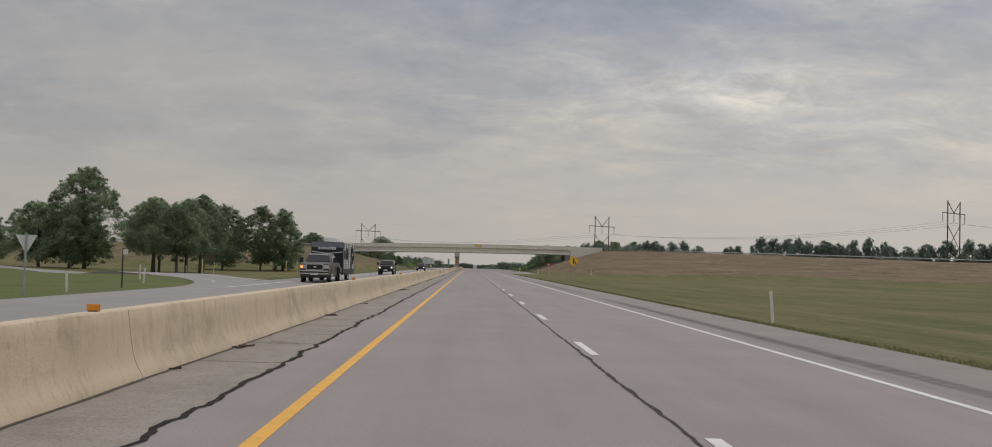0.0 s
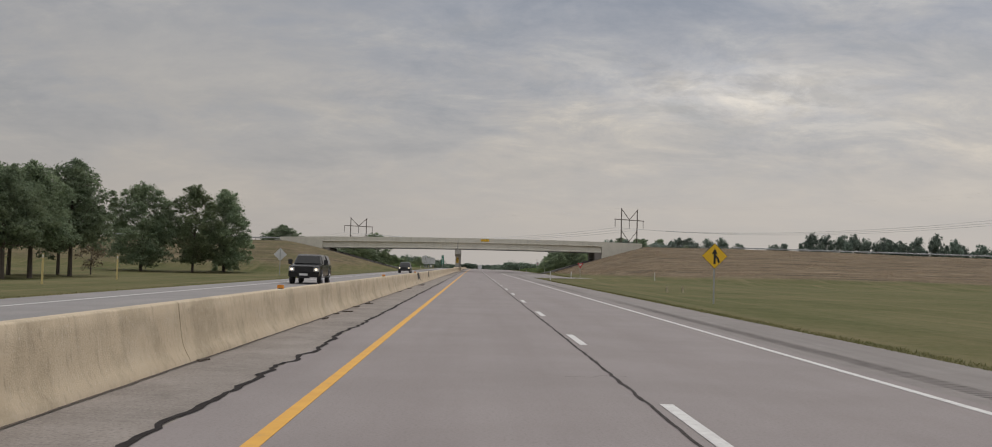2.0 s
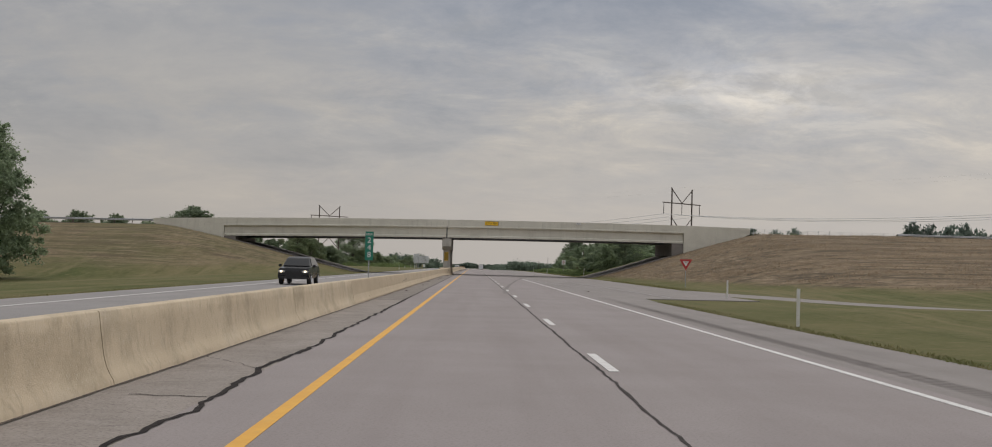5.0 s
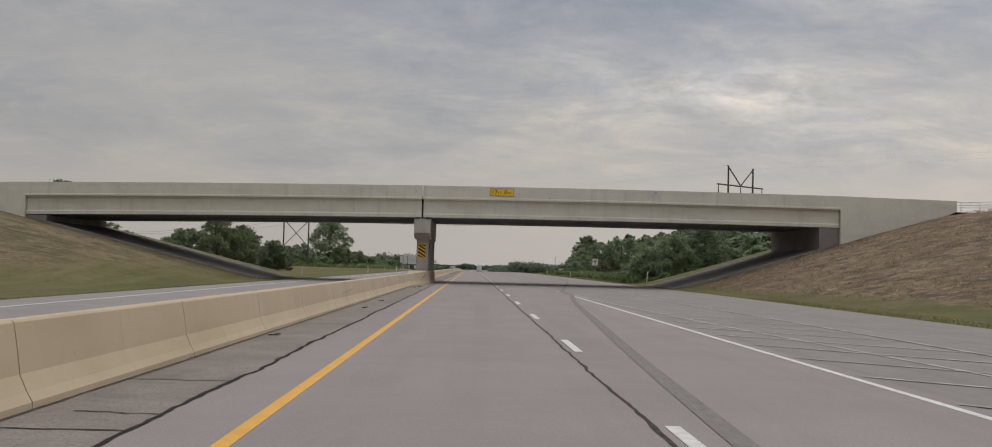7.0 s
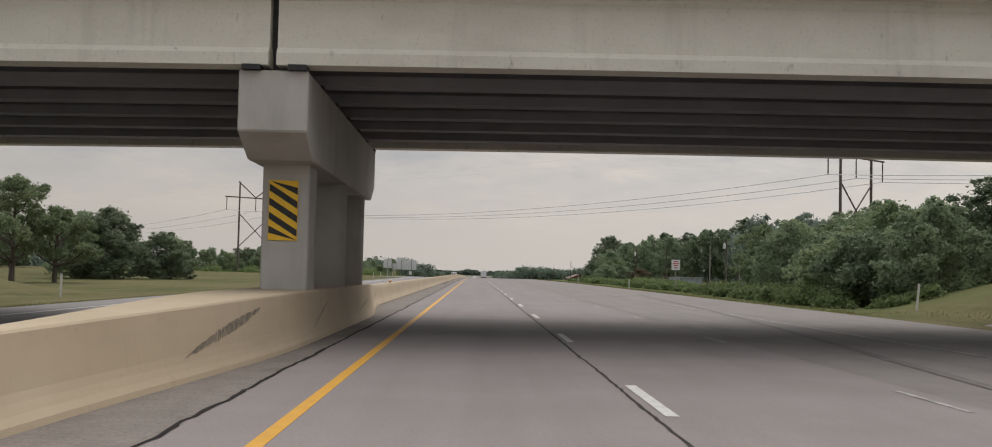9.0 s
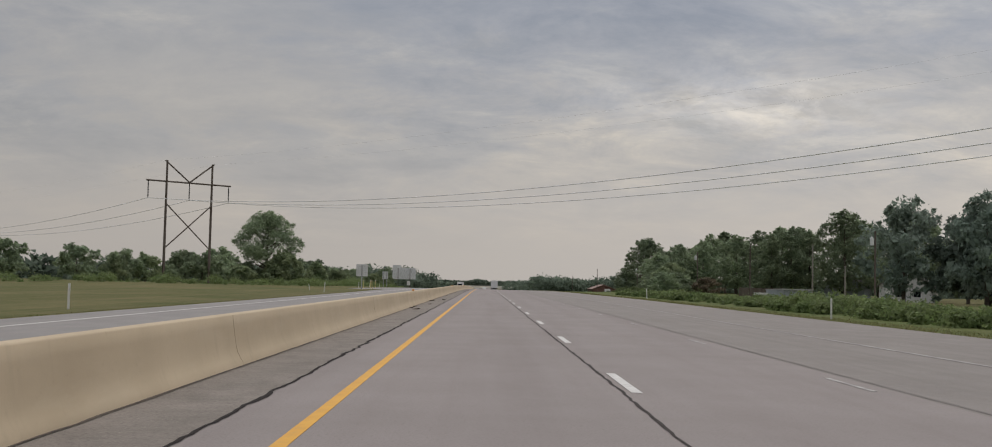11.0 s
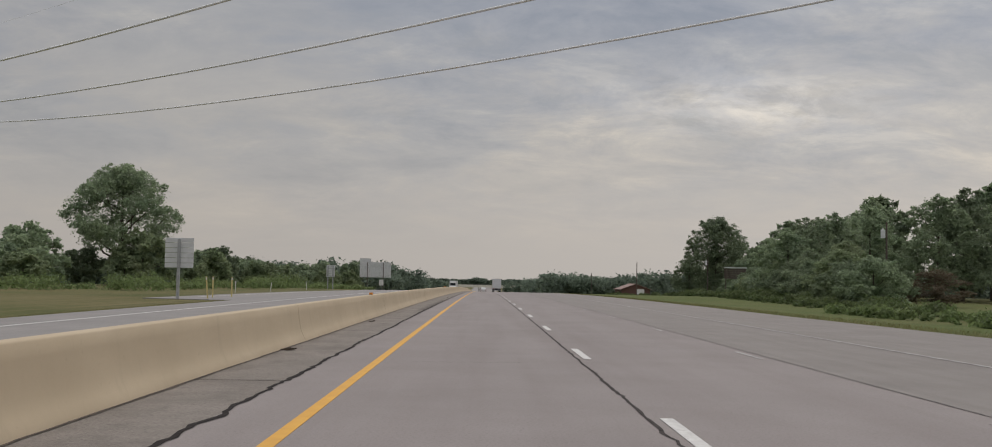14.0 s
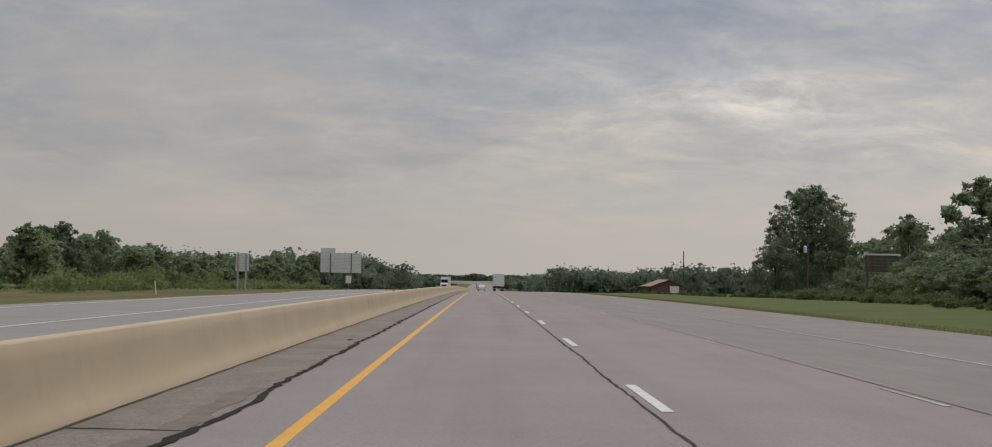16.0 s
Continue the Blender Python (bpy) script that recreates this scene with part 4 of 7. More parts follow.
# ---- trees left of the road, before the overpass ----
KNOLL = "shade trees by the exit ramp"
place(make_tree(1, 16.4, 5.9, 0.1, count=34000, size=0.125, clumps=110, peaked=0.35, group=KNOLL, trunk=0.38, label="dense dark green deciduous tree with foliage near the ground"), -50.6, 264)
place(make_tree(14, 17.0, 5.4, 1.0, leaf=M_LEAF_LIGHT, count=24000, size=0.115, clumps=120, peaked=0.6, gap=0.1, group=KNOLL, trunk=0.26, label="airy paler green tree with a ragged top"), -55.4, 259)
place(make_tree(2, 17.0, 7.0, 0.2, count=36000, size=0.125, clumps=130, peaked=0.45, group=KNOLL, label="round dark green deciduous tree with foliage near the ground"), -64.5, 257)
t_c = place(make_tree(3, 15.6, 6.0, 3.4, count=24000, size=0.125, clumps=110, peaked=0.3, group=KNOLL, label="green deciduous tree with a bare lower trunk"), -55, 196)
t_d = place(make_tree(5, 13.8, 5.6, 3.0, count=22000, size=0.12, clumps=100, peaked=0.3, group=KNOLL, label="green deciduous tree with a bare lower trunk"), -53.3, 179)
again(t_d, -52.6, 170, 2.1, 0.92)
again(t_c, -58.5, 176, 4.0, 0.88)
again(t_d, -60.5, 184, 0.9, 1.02)
again(t_c, -63, 196, 3.9, 0.93)
again(t_d, -60, 205, 2.7, 0.85)
place(make_tree(16, 5.6, 2.6, 0.5, leaf=M_LEAF_BROWN, count=2600, size=0.09, clumps=70, peaked=0.1, gap=0.4, trunk=0.13, fork=0.12, core=0.0, group=KNOLL, label="small twiggy half-bare tree beside larger trunks"), -58.6, 214)
place(make_tree(4, 22.0, 7.6, 0.6, count=46000, size=0.14, clumps=170, peaked=0.9, trunk=0.45, group=KNOLL, label="tall dense green tree with a pointed crown"), -83.5, 213)
low_dense = place(make_tree(9, 14.5, 7.0, 0.5, count=28000, size=0.14, clumps=110, peaked=0.5, trunk=0.35, group=KNOLL, label="broad dark green tree with foliage to the ground"), -93.5, 214)
again(low_dense, -90, 222, 2.6, 0.9, 1.05)
again(low_dense, -108, 219, 0.8, 0.9, 0.8)
far_left = place(make_tree(6, 8.0, 5.0, 2.0, count=9000, size=0.17, clumps=60, peaked=0.2, trunk=0.25, label="low spreading green tree behind the embankment"), -62, 372)
for x, y, s in ((-78, 385, 0.8), (-130, 330, 1.1), (-150, 345, 1.2), (-175, 350, 1.3), (-52, 430, 0.9), (-60, 445, 1.0)):
    again(far_left, x, y, x * 0.7, s)

# ---- trees left of the road, past the overpass ----
place(make_tree(7, 8.7, 4.4, 2.3, leaf=M_LEAF_LIGHT, count=15000, size=0.085, clumps=100, peaked=0.1, gap=0.45, trunk=0.27, fork=0.18, core=0.05, label="airy olive-green tree with forked dark stems"), -38.8, 381)
place(make_tree(15, 6.6, 3.9, 1.6, leaf=M_LEAF_LIGHT, count=15000, size=0.085, clumps=90, peaked=0.1, gap=0.35, trunk=0.24, fork=0.2, core=0.05, label="drooping olive-green tree with leaning dark stems"), -36.6, 384)
grove = place(make_tree(8, 9.4, 5.2, -0.6, count=20000, size=0.13, clumps=90, peaked=0.4, trunk=0.22, label="rounded green tree with low foliage"), -41, 410, 0, 0.92, 0.84)
again(grove, -36.5, 415, 1.9, 0.72, 0.58)
again(grove, -44.5, 412, 3.1, 0.8, 0.8)
for x, y, s in ((-142, 619, 1.25), (-153, 612, 1.4), (-166, 606, 1.45), (-180, 601, 1.4)):
    again(low_dense, x, y, x * 0.6, s * 0.9, s)
place(make_tree(10, 18.0, 8.3, 4.4, count=32000, size=0.135, clumps=190, peaked=0.05, gap=0.28, trunk=0.55, fork=0.2, core=0.08, label="large open-crowned cottonwood with forked trunk"), -54.5, 624)
shrub = place(make_tree(11, 7.6, 4.8, 0.0, count=3600, size=0.215, clumps=46, peaked=0.3, trunk=0.15, label="dense green roadside shrub tree"), -60, 690)
shrub_pale = place(make_tree(12, 6.0, 3.6, 0.2, leaf=M_LEAF_LIGHT, count=3300, size=0.185, clumps=42, peaked=0.3, trunk=0.12, label="dense olive-green roadside shrub"), -45, 640)
rng = random.Random(5)
LEFTWOOD = "shrubs along the western fence line"
tagged(shrub, group=LEFTWOOD)
tagged(shrub_pale, group=LEFTWOOD)
for i in range(46):
    y = 545 + i * 9.5
    x = -47 - 14 * rng.random() + (6 if y > 640 else -8) + (4 if y > 720 else 0)
    s = rng.uniform(0.55, 1.0) * (0.82 if y < 600 else 1.0) * (1.1 if y > 720 else 1)
    again(shrub if rng.random() < 0.62 else shrub_pale, x, y, rng.uniform(0, 6.28), s, s * rng.uniform(0.85, 1.1))
again(shrub, -60.5, 702, 1.0, 1.2, 1.18)
again(shrub, -55, 706, 2.0, 1.0, 0.95)
again(shrub, -63, 612, 1.0, 1.15)
again(shrub_pale, -49, 617, 4.0, 1.3)
again(shrub, -52, 634, 5.0, 1.05)
for i in range(26):
    y = 560 + i * 9 + rng.uniform(-3, 3)
    again(shrub if i % 3 else shrub_pale, -52 + 10 * min(1, (y - 560) / 120) - rng.uniform(0, 12), y, rng.uniform(0, 6.28), rng.uniform(0.85, 1.1), rng.uniform(0.6, 0.95))
for x, y, s in ((-92, 505, 1.1), (-84, 516, 0.9), (-100, 520, 1.2), (-76, 530, 0.9), (-70, 545, 0.85), (-66, 556, 0.8), (-88, 545, 1.2), (-75, 430, 0.8), (-82, 440, 0.9), (-95, 455, 1.0)):
    again(shrub, x, y, x, s)

# ---- woods right of the road ----
RIGHTWOOD = "trees of the eastern roadside wood"
w1 = place(make_tree(21, 12.5, 5.6, 0.6, count=8600, size=0.16, clumps=68, peaked=0.35, trunk=0.28, group=RIGHTWOOD, label="dense green tree at the edge of a wood"), 31, 384, 0.4, 0.74, 0.66)
w2 = place(make_tree(22, 14.5, 5.4, 1.0, count=9000, size=0.16, clumps=76, gap=0.12, peaked=0.5, trunk=0.3, group=RIGHTWOOD, label="tall green tree in a roadside wood"), 36, 396, 0.8, 0.72, 0.62)
w3 = place(make_tree(23, 10.5, 5.0, 0.2, leaf=M_LEAF_LIGHT, count=9500, size=0.14, clumps=70, gap=0.1, peaked=0.3, trunk=0.22, group=RIGHTWOOD, label="pale green bushy tree at the edge of a wood"), 24, 362, 0.2, 0.68, 0.66)
mound = place(make_tree(26, 6.0, 3.9, 0.0, count=7500, size=0.115, clumps=60, peaked=0.2, trunk=0.14, fork=0.2, group=RIGHTWOOD, label="rounded vine-covered green thicket at the verge"), 20.4, 357, 0, 0.8)
back1 = place(make_tree(24, 12.5, 5.4, 1.0, count=2500, size=0.30, clumps=44, core=0.3, peaked=0.4, trunk=0.28, group=RIGHTWOOD, label="green tree deep in a roadside wood"), 60, 412, 0, 0.8, 0.62)
back2 = place(make_tree(25, 14.5, 5.4, 1.5, count=2500, size=0.31, clumps=44, core=0.3, peaked=0.6, trunk=0.3, group=RIGHTWOOD, label="tall green tree deep in a roadside wood"), 72, 452, 0, 0.8, 0.55)


def depth_of(k, x):
    """Trees behind the wood's edge are the plainer kinds."""
    return k if x < 47 else back1 if k is w1 or k is w3 else back2


rng = random.Random(14)
spots = []
for row, x0 in enumerate((21.0, 25.5, 30.5, 36.0, 42.5, 50.0, 58.0)):
    y, y_end = (349 if x0 < 28 else 367) + rng.uniform(0, 3), min(450, 277 + (x0 - 0.9) / 0.2175, 312 + (x0 - 0.9) / 0.279)
    while y < y_end:
        spots.append((x0 + rng.uniform(-1.4, 1.4), y, row))
        y += rng.uniform(4.2, 6.4) + row * 0.5
for x, y, row in spots:
    high = (min(8.4, 5.0 + (x - 20) * 0.22) + rng.uniform(-0.6, 1.0)) * (0.82 if y < 378 else 0.95)
    k = rng.choice((mound, w3, mound, w1)) if row == 0 else rng.choice((w1, w2, w3, w1)) if row < 3 else rng.choice((back1, back2))
    tall_ = {id(mound): 6.0, id(w3): 10.5, id(w2): 14.5, id(back2): 14.5}.get(id(k), 12.5)
    wide = {id(mound): 3.9, id(w3): 5.0}.get(id(k), 5.5)
    again(k, x, y, rng.uniform(0, 6.28), (2.7 + row * 0.3) * rng.uniform(0.9, 1.2) / wide, high / tall_)
# the second wood's front: its edge draws back from the verge
def wood_edge(y):
    return -2 + 0.1066 * (y - 277.3)


for x, y, hgt in ((21.5, 556, 4.6), (25.5, 561, 6.2), (20.8, 565, 4.2), (29, 566, 7.2), (23.5, 571, 5.4), (20.5, 577, 3.8), (27.5, 576, 6.8), (32, 574, 8.2), (23, 585, 4.8), (20.6, 590, 3.6), (30.5, 584, 7.8),
                  (26, 592, 5.8), (22.5, 600, 4.0), (25.5, 605, 4.8), (24.5, 614, 3.8), (28, 618, 5.4), (26.5, 628, 4.0), (29, 637, 4.4), (28.5, 648, 3.8), (31, 658, 4.2), (30.5, 668, 3.4), (33, 680, 3.6), (34.5, 692, 3.2)):
    x = max(x, wood_edge(y) + 1.5 + (x - 20) * 0.4)
    hgt = min(hgt, 6.4 if x + 2 < 0.35 * (y - 468) else 4.4)
    k = mound if hgt < 5.3 else rng.choice((w1, w3))
    again(k, x, y, rng.uniform(0, 6.28), rng.uniform(0.75, 0.95) if k is mound else 0.66, hgt / {id(mound): 6.0, id(w3): 10.5}.get(id(k), 12.5))
for x, y, k, s in ((69, 577, w2, 1.22), (62, 590, w2, 1.0), (76, 566, w2, 1.15), (84, 556, w1, 1.2), (58, 603, w1, 1.1), (50, 612, w1, 1.05), (56, 625, w2, 1.0), (46, 628, w1, 0.92), (66, 612, w2, 1.05), (44, 600, w1, 0.8), (38, 610, w1, 0.66),
                   (34, 598, w3, 0.62), (31, 588, w3, 0.55), (36, 622, w3, 0.72), (32, 612, w1, 0.52), (40, 640, w1, 0.8), (34, 636, w1, 0.56), (30, 626, w1, 0.45), (48, 645, w2, 0.85), (29, 604, w3, 0.42), (36, 652, w1, 0.62), (31, 645, w3, 0.5),
                   (54, 650, w1, 0.9), (62, 640, w2, 0.95), (43, 662, w1, 0.65), (36, 668, w3, 0.5), (50, 668, w1, 0.8), (33, 660, w1, 0.4), (58, 672, w1, 0.8), (46, 680, w3, 0.6), (39, 684, w1, 0.42), (90, 590, w2, 1.2), (80, 600, w2, 1.15),
                   (74, 625, w2, 1.1), (35, 590, w1, 0.6), (27.5, 596, w1, 0.38), (26.5, 616, w1, 0.36), (28, 638, w3, 0.4), (27, 654, w3, 0.35)):
    x = max(x, wood_edge(y) + 3 + (x - 26) * 0.3)
    again(k if x in (69, 62, 58, 50) else depth_of(k, x), x, y, x * 1.3 + y, s * 1.04, s * 1.12 * (0.58 if 555 < y < 690 and x < 46 else 1.0) * (0.92 + 0.16 * ((x * 7 + y) % 1)))
place(make_tree(31, 17.3, 7.4, 0.8, count=34000, size=0.135, clumps=170, peaked=0.3, gap=0.15, trunk=0.4, group=RIGHTWOOD, label="tall isolated green tree at the end of a wood"), 49.3, 706, 0, 1.02, 1.06)
again(w2, 55.5, 712, 2.0, 1.0, 0.95)
again(w1, 42, 700, 1.0, 0.72)
again(w3, 50, 716, 1.0, 0.7)
for x, y, hgt in ((40, 597, 10.5), (46, 602, 12.0), (52, 596, 13.0), (37, 606, 9.0), (58, 590, 13.5), (43, 612, 11.0), (66, 590, 14.5), (72, 586, 15.0), (80, 589, 16.0), (88, 584, 16.0)):
    again(w2 if hgt > 10.8 else w1, x, y, rng.uniform(0, 6.28), 0.9, hgt / (14.5 if hgt > 10.8 else 12.5))
again(t_c, -59.5, 377, 1.0, 1.15, 0.80)
for x, y, s in ((39.6, 567, 1.0), (36.6, 570, 0.8)):
    place(make_tree(41 + int(x), 8.0, 4.2, -0.4, leaf=M_LEAF_BROWN, count=11000, size=0.085, clumps=50, peaked=0.3, trunk=0.15, group=RIGHTWOOD, label="reddish-brown dying shrub at the wood's edge"), x, y, 0, s * 0.8, s * 0.46)

# beyond the overpass road to the right
rr = random.Random(300)
rounded = [place(make_tree(60 + k, 14.0, 7.4, 0.5, leaf=M_LEAF_HAZY, count=4200, size=0.26, clumps=60, peaked=0.25, trunk=0.35, core=0.3, group="trees behind the overpass road", label="rounded dark green tree behind the overpass road"), 64 + 12 * k, 506) for k in range(3)]
for x0, x1, hgt in ((51, 90, 14.2), (93, 103, 16.0), (106, 112, 12.5), (120, 134, 13.2), (135, 153, 16.2), (155, 192, 15.6), (195, 212, 14.2), (214, 232, 14.0), (236, 262, 14.5), (266, 300, 15.0)):
    x = x0 + 3.0
    while x < x1 - 1.5:
        h = (hgt + 0.027 * (x - 10)) * rr.uniform(0.84, 1.04)
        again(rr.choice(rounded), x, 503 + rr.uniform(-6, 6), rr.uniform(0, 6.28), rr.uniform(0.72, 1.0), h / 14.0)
        x += rr.uniform(4.2, 7.0)
again(w1, 57, 357, 0.5, 0.55)
again(w1, 68, 505, 0.9, 1.2)


# ---- distant woods: leaf masses nobody could count ----
def wood_belt(seed, x0, x1, y0, y1, count, h0, h1, per=330, size=0.75, label="distant belt of green woods", gap=0.0):
    rng = random.Random(seed)
    clumps = []
    for _ in range(count):
        x, y = rng.uniform(x0, x1), rng.uniform(y0, y1)
        if noise.noise(Vector((x * 0.02, y * 0.02, seed))) < gap - 0.45:
            continue
        hgt = h0 + (h1 - h0) * (0.5 + 0.5 * noise.noise(Vector((x * 0.03, y * 0.01, seed + 3)))) * rng.uniform(0.75, 1.2)
        z = land(x, y)
        for _ in range(7):
            s = hgt * rng.uniform(0.24, 0.42)
            f = rng.uniform(0.0, 1.0)
            clumps.append((x + rng.uniform(-1, 1) * hgt * 0.35, y + rng.uniform(-1, 1) * hgt * 0.35, z + max(s * 0.5, (hgt - s * 0.8) * f), s))
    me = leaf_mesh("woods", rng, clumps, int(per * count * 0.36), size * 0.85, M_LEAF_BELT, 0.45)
    return tagged(new("woods", me), label, "woods", kind="stuff")


wood_belt(51, -150, -28, 780, 1000, 240, 6, 13, per=420, size=0.5)
wood_belt(52, 62, 210, 880, 1150, 250, 8, 14, size=0.7)
wood_belt(53, 24, 64, 930, 1150, 190, 8, 13, per=420, size=0.55)
wood_belt(54, -420, -35, 1050, 1500, 220, 8, 15, size=1.0)
wood_belt(55, 20, 420, 1200, 1650, 240, 8, 15, size=1.0)
wood_belt(56, -900, -40, 1700, 2300, 240, 9, 16, size=1.7)
wood_belt(57, 30, 900, 1800, 2400, 240, 9, 16, size=1.7)
wood_belt(58, -420, -110, 560, 900, 200, 5, 11, size=0.8)
wood_belt(59, 110, 420, 560, 900, 200, 7, 14, size=0.8)
wood_belt(60, -500, -170, 300, 520, 120, 5, 11, size=0.8)
wood_belt(61, -120, 120, 2600, 2700, 120, 10, 16, size=1.6)


# ---- weeds: hedge-high growth along the wood's foot ----
def weeds(seed, line, count, height, spread, material=M_WEED, label="tall green weeds along the wood's edge"):
    rng = random.Random(seed)
    at = lerp_path(line)
    y0, y1 = line[0][0], line[-1][0]
    clumps = []
    for _ in range(count):
        y = rng.uniform(y0, y1)
        x = at(y) + rng.uniform(0, spread)
        h = height * rng.uniform(0.5, 1.25) * max(0.35, 0.9 + 1.3 * noise.noise(Vector((x * 0.12, y * 0.09, seed))))
        clumps.append((x, y, land(x, y) + h * 0.25, h * rng.uniform(0.7, 1.1)))
    me = leaf_mesh("weeds", rng, clumps, count * 110, 0.095, material, 0.25, 0.7)
    return tagged(new("weeds", me), label, "weeds", kind="stuff")


weeds(71, [(345, 17.3), (365, 16.8), (388, 17.6)], 90, 1.1, 2.5)
weeds(72, [(386, 17.8), (440, 18.2), (500, 18.2), (536, 18.2)], 620, 0.72, 9.0)
weeds(73, [(530, 20.5), (565, 24.0), (592, 27.0), (620, 30.0), (680, 36.5), (720, 40.0)], 330, 0.85, 5.0)
weeds(74, [(700, 39.0), (780, 42.0), (900, 42.0)], 160, 0.7, 8.0)
weeds(75, [(500, -60.0), (540, -44.0), (580, -34.0), (640, -33.0), (760, -31.0)], 300, 1.3, -9.0)


# ---- signs, markers and posts ----
def sign_post(ob, h, r=0.035, depth=0.0, x=0.0, material=M_STEEL):
    bm = B()
    box(bm, x - r, x + r, depth - r * 0.6, depth + r * 0.6, -0.3, h, 0.004)
    return part("post", bm, material, ob)


def text_mesh(body, size, depth=0.004, width=None):
    cu = bpy.data.curves.new("lettering", "FONT")
    cu.body, cu.size, cu.extrude, cu.align_x, cu.align_y = body, size, depth, "CENTER", "CENTER"
    cu.resolution_u = 3
    tmp = bpy.data.objects.new("lettering", cu)
    scene.collection.objects.link(tmp)
    me = bpy.data.meshes.new_from_object(tmp.evaluated_get(bpy.context.evaluated_depsgraph_get()))
    bpy.data.objects.remove(tmp)
    bpy.data.curves.remove(cu)
    if width:
        xs = [v.co.x for v in me.vertices]
        k = width / (max(xs) - min(xs))
        for v in me.vertices:
            v.co.x *= k
    return me


def lettering(body, size, material, parent, x, y, z, width=None, facing=-1):
    me = text_mesh(body, size, 0.004, width)
    me.materials.append(material)
    ob = new("lettering", me)
    ob.parent = parent
    ob.matrix_basis = Matrix.Translation((x, y, z)) @ (Matrix.Rotation(radians(90), 4, "X") if facing < 0 else Matrix.Rotation(radians(180), 4, "Z") @ Matrix.Rotation(radians(90), 4, "X"))
    return ob


def diamond(half, y0, y1, z, inset=0.0):
    bm = B()
    k = half - inset
    return prism(bm, [(-k, z), (0, z - k), (k, z), (0, z + k)], y0, y1, "y")


# merge sign
s = thing("merge_sign", (9.76, 106.8, land(9.76, 106.8)), "yellow diamond merge warning sign on a steel post", "road sign")
sign_post(s, 2.9, depth=0.05)
part("border", diamond(0.64, -0.004, 0.012, 2.36), M_BLACK, s)
part("panel", diamond(0.62, -0.010, -0.004, 2.36), M_SIGNYELLOW, s)
bm = B()
prism(bm, [(-0.055, 1.96), (0.055, 1.96), (0.055, 2.46), (0.15, 2.46), (0.0, 2.72), (-0.15, 2.46), (-0.055, 2.46)], -0.016, -0.011, "y")
prism(bm, [(0.17, 2.00), (0.27, 2.05), (0.20, 2.26), (0.05, 2.43), (0.05, 2.29), (0.12, 2.20)], -0.016, -0.011, "y")
part("arrow", bm, M_BLACK, s)

# the back of a diamond sign across the road
s = thing("diamond_sign", (-21.8, 163.2, land(-21.8, 163.2)), "bare aluminium back of a diamond road sign", "road sign")
sign_post(s, 2.75, depth=-0.03)
part("panel", diamond(0.66, 0.0, 0.012, 2.1), M_SIGNBACK, s)

# yield sign facing the entry ramp
s = thing("yield_sign", (18.1, 259.0, land(18.1, 259)), "red and white triangular yield sign on a post", "road sign")
sign_post(s, 2.5, depth=0.04)
for name, k, y0, y1, m in (("border", 0.62, -0.004, 0.012, M_SIGNRED), ("panel", 0.30, -0.010, -0.004, M_SIGNWHITE)):
    bm = B()
    z = 2.28
    prism(bm, [(-k, z + k * 0.58), (0, z - k * 1.12), (k, z + k * 0.58)], y0, y1, "y")
    part(name, bm, m, s)
lettering("YIELD", 0.14, M_SIGNRED, s, 0, -0.014, 2.37, 0.32)

# yield sign seen from behind, and its neighbour
s = thing("yield_sign", (-18.42, 22.5, land(-18.42, 22.5)), "bare metal back of a triangular yield sign", "road sign")
sign_post(s, 2.3, depth=-0.03)
bm = B()
prism(bm, [(-0.40, 2.22), (0, 1.52), (0.40, 2.22)], 0, 0.012, "y")
part("panel", bm, M_SIGNBACK, s)
s = thing("object_marker", (-19.1, 35.7, land(-19.1, 35.7)), "small pale sign on a dark post beside the exit ramp", "road sign")
sign_post(s, 1.95, 0.03, material=M_TRIM, depth=0.02)
bm = B()
box(bm, 0.02, 0.26, -0.02, -0.008, 1.62, 1.88, 0.003)
part("panel", bm, M_SIGNBACK, s)

# mile marker on the barrier
s = thing("mile_marker", (-6.46, 201.4, 0.82), "narrow green mile marker with white digits on the barrier", "road sign")
sign_post(s, 1.9, 0.025, depth=0.03)
bm = B()
box(bm, -0.17, 0.17, 0.0, 0.012, 0.75, 1.95, 0.004)
part("panel", bm, M_SIGNGREEN, s)
for i, ch in enumerate("248"):
    lettering(ch, 0.33, M_SIGNWHITE, s, 0, -0.006, 1.58 - i * 0.30)
lettering("MILE", 0.13, M_SIGNWHITE, s, 0, -0.006, 1.83, 0.26)

# clearance sign and a number plate on the overpass
s = thing("clearance_sign", (0.37, FRONT - 0.02, 7.69), "yellow bridge clearance sign reading 17 FT 0 IN", "road sign")
bm = B()
box(bm, -1.0, 1.0, -0.02, 0.0, -0.31, 0.31, 0.008)
part("border", bm, M_BLACK, s)
bm = B()
box(bm, -0.97, 0.97, -0.026, -0.021, -0.28, 0.28)
part("panel", bm, M_SIGNYELLOW, s)
for txt, size, x, w in (("17", 0.50, -0.62, 0.40), ("FT", 0.27, -0.17, 0.30), ("0", 0.50, 0.32, 0.24), ("IN", 0.27, 0.66, 0.24)):
    lettering(txt, size, M_BLACK, s, x, -0.030, 0.0 if size > 0.4 else -0.06, w)
s = thing("bridge_plate", (13.16, FRONT - 0.015, 8.0), "small white plate with black digits on the parapet", "sign")
bm = B()
box(bm, -0.34, 0.34, -0.01, 0.0, -0.13, 0.13)
part("panel", bm, M_SIGNWHITE, s)
lettering("7.32", 0.22, M_BLACK, s, 0, -0.014, 0, 0.5)

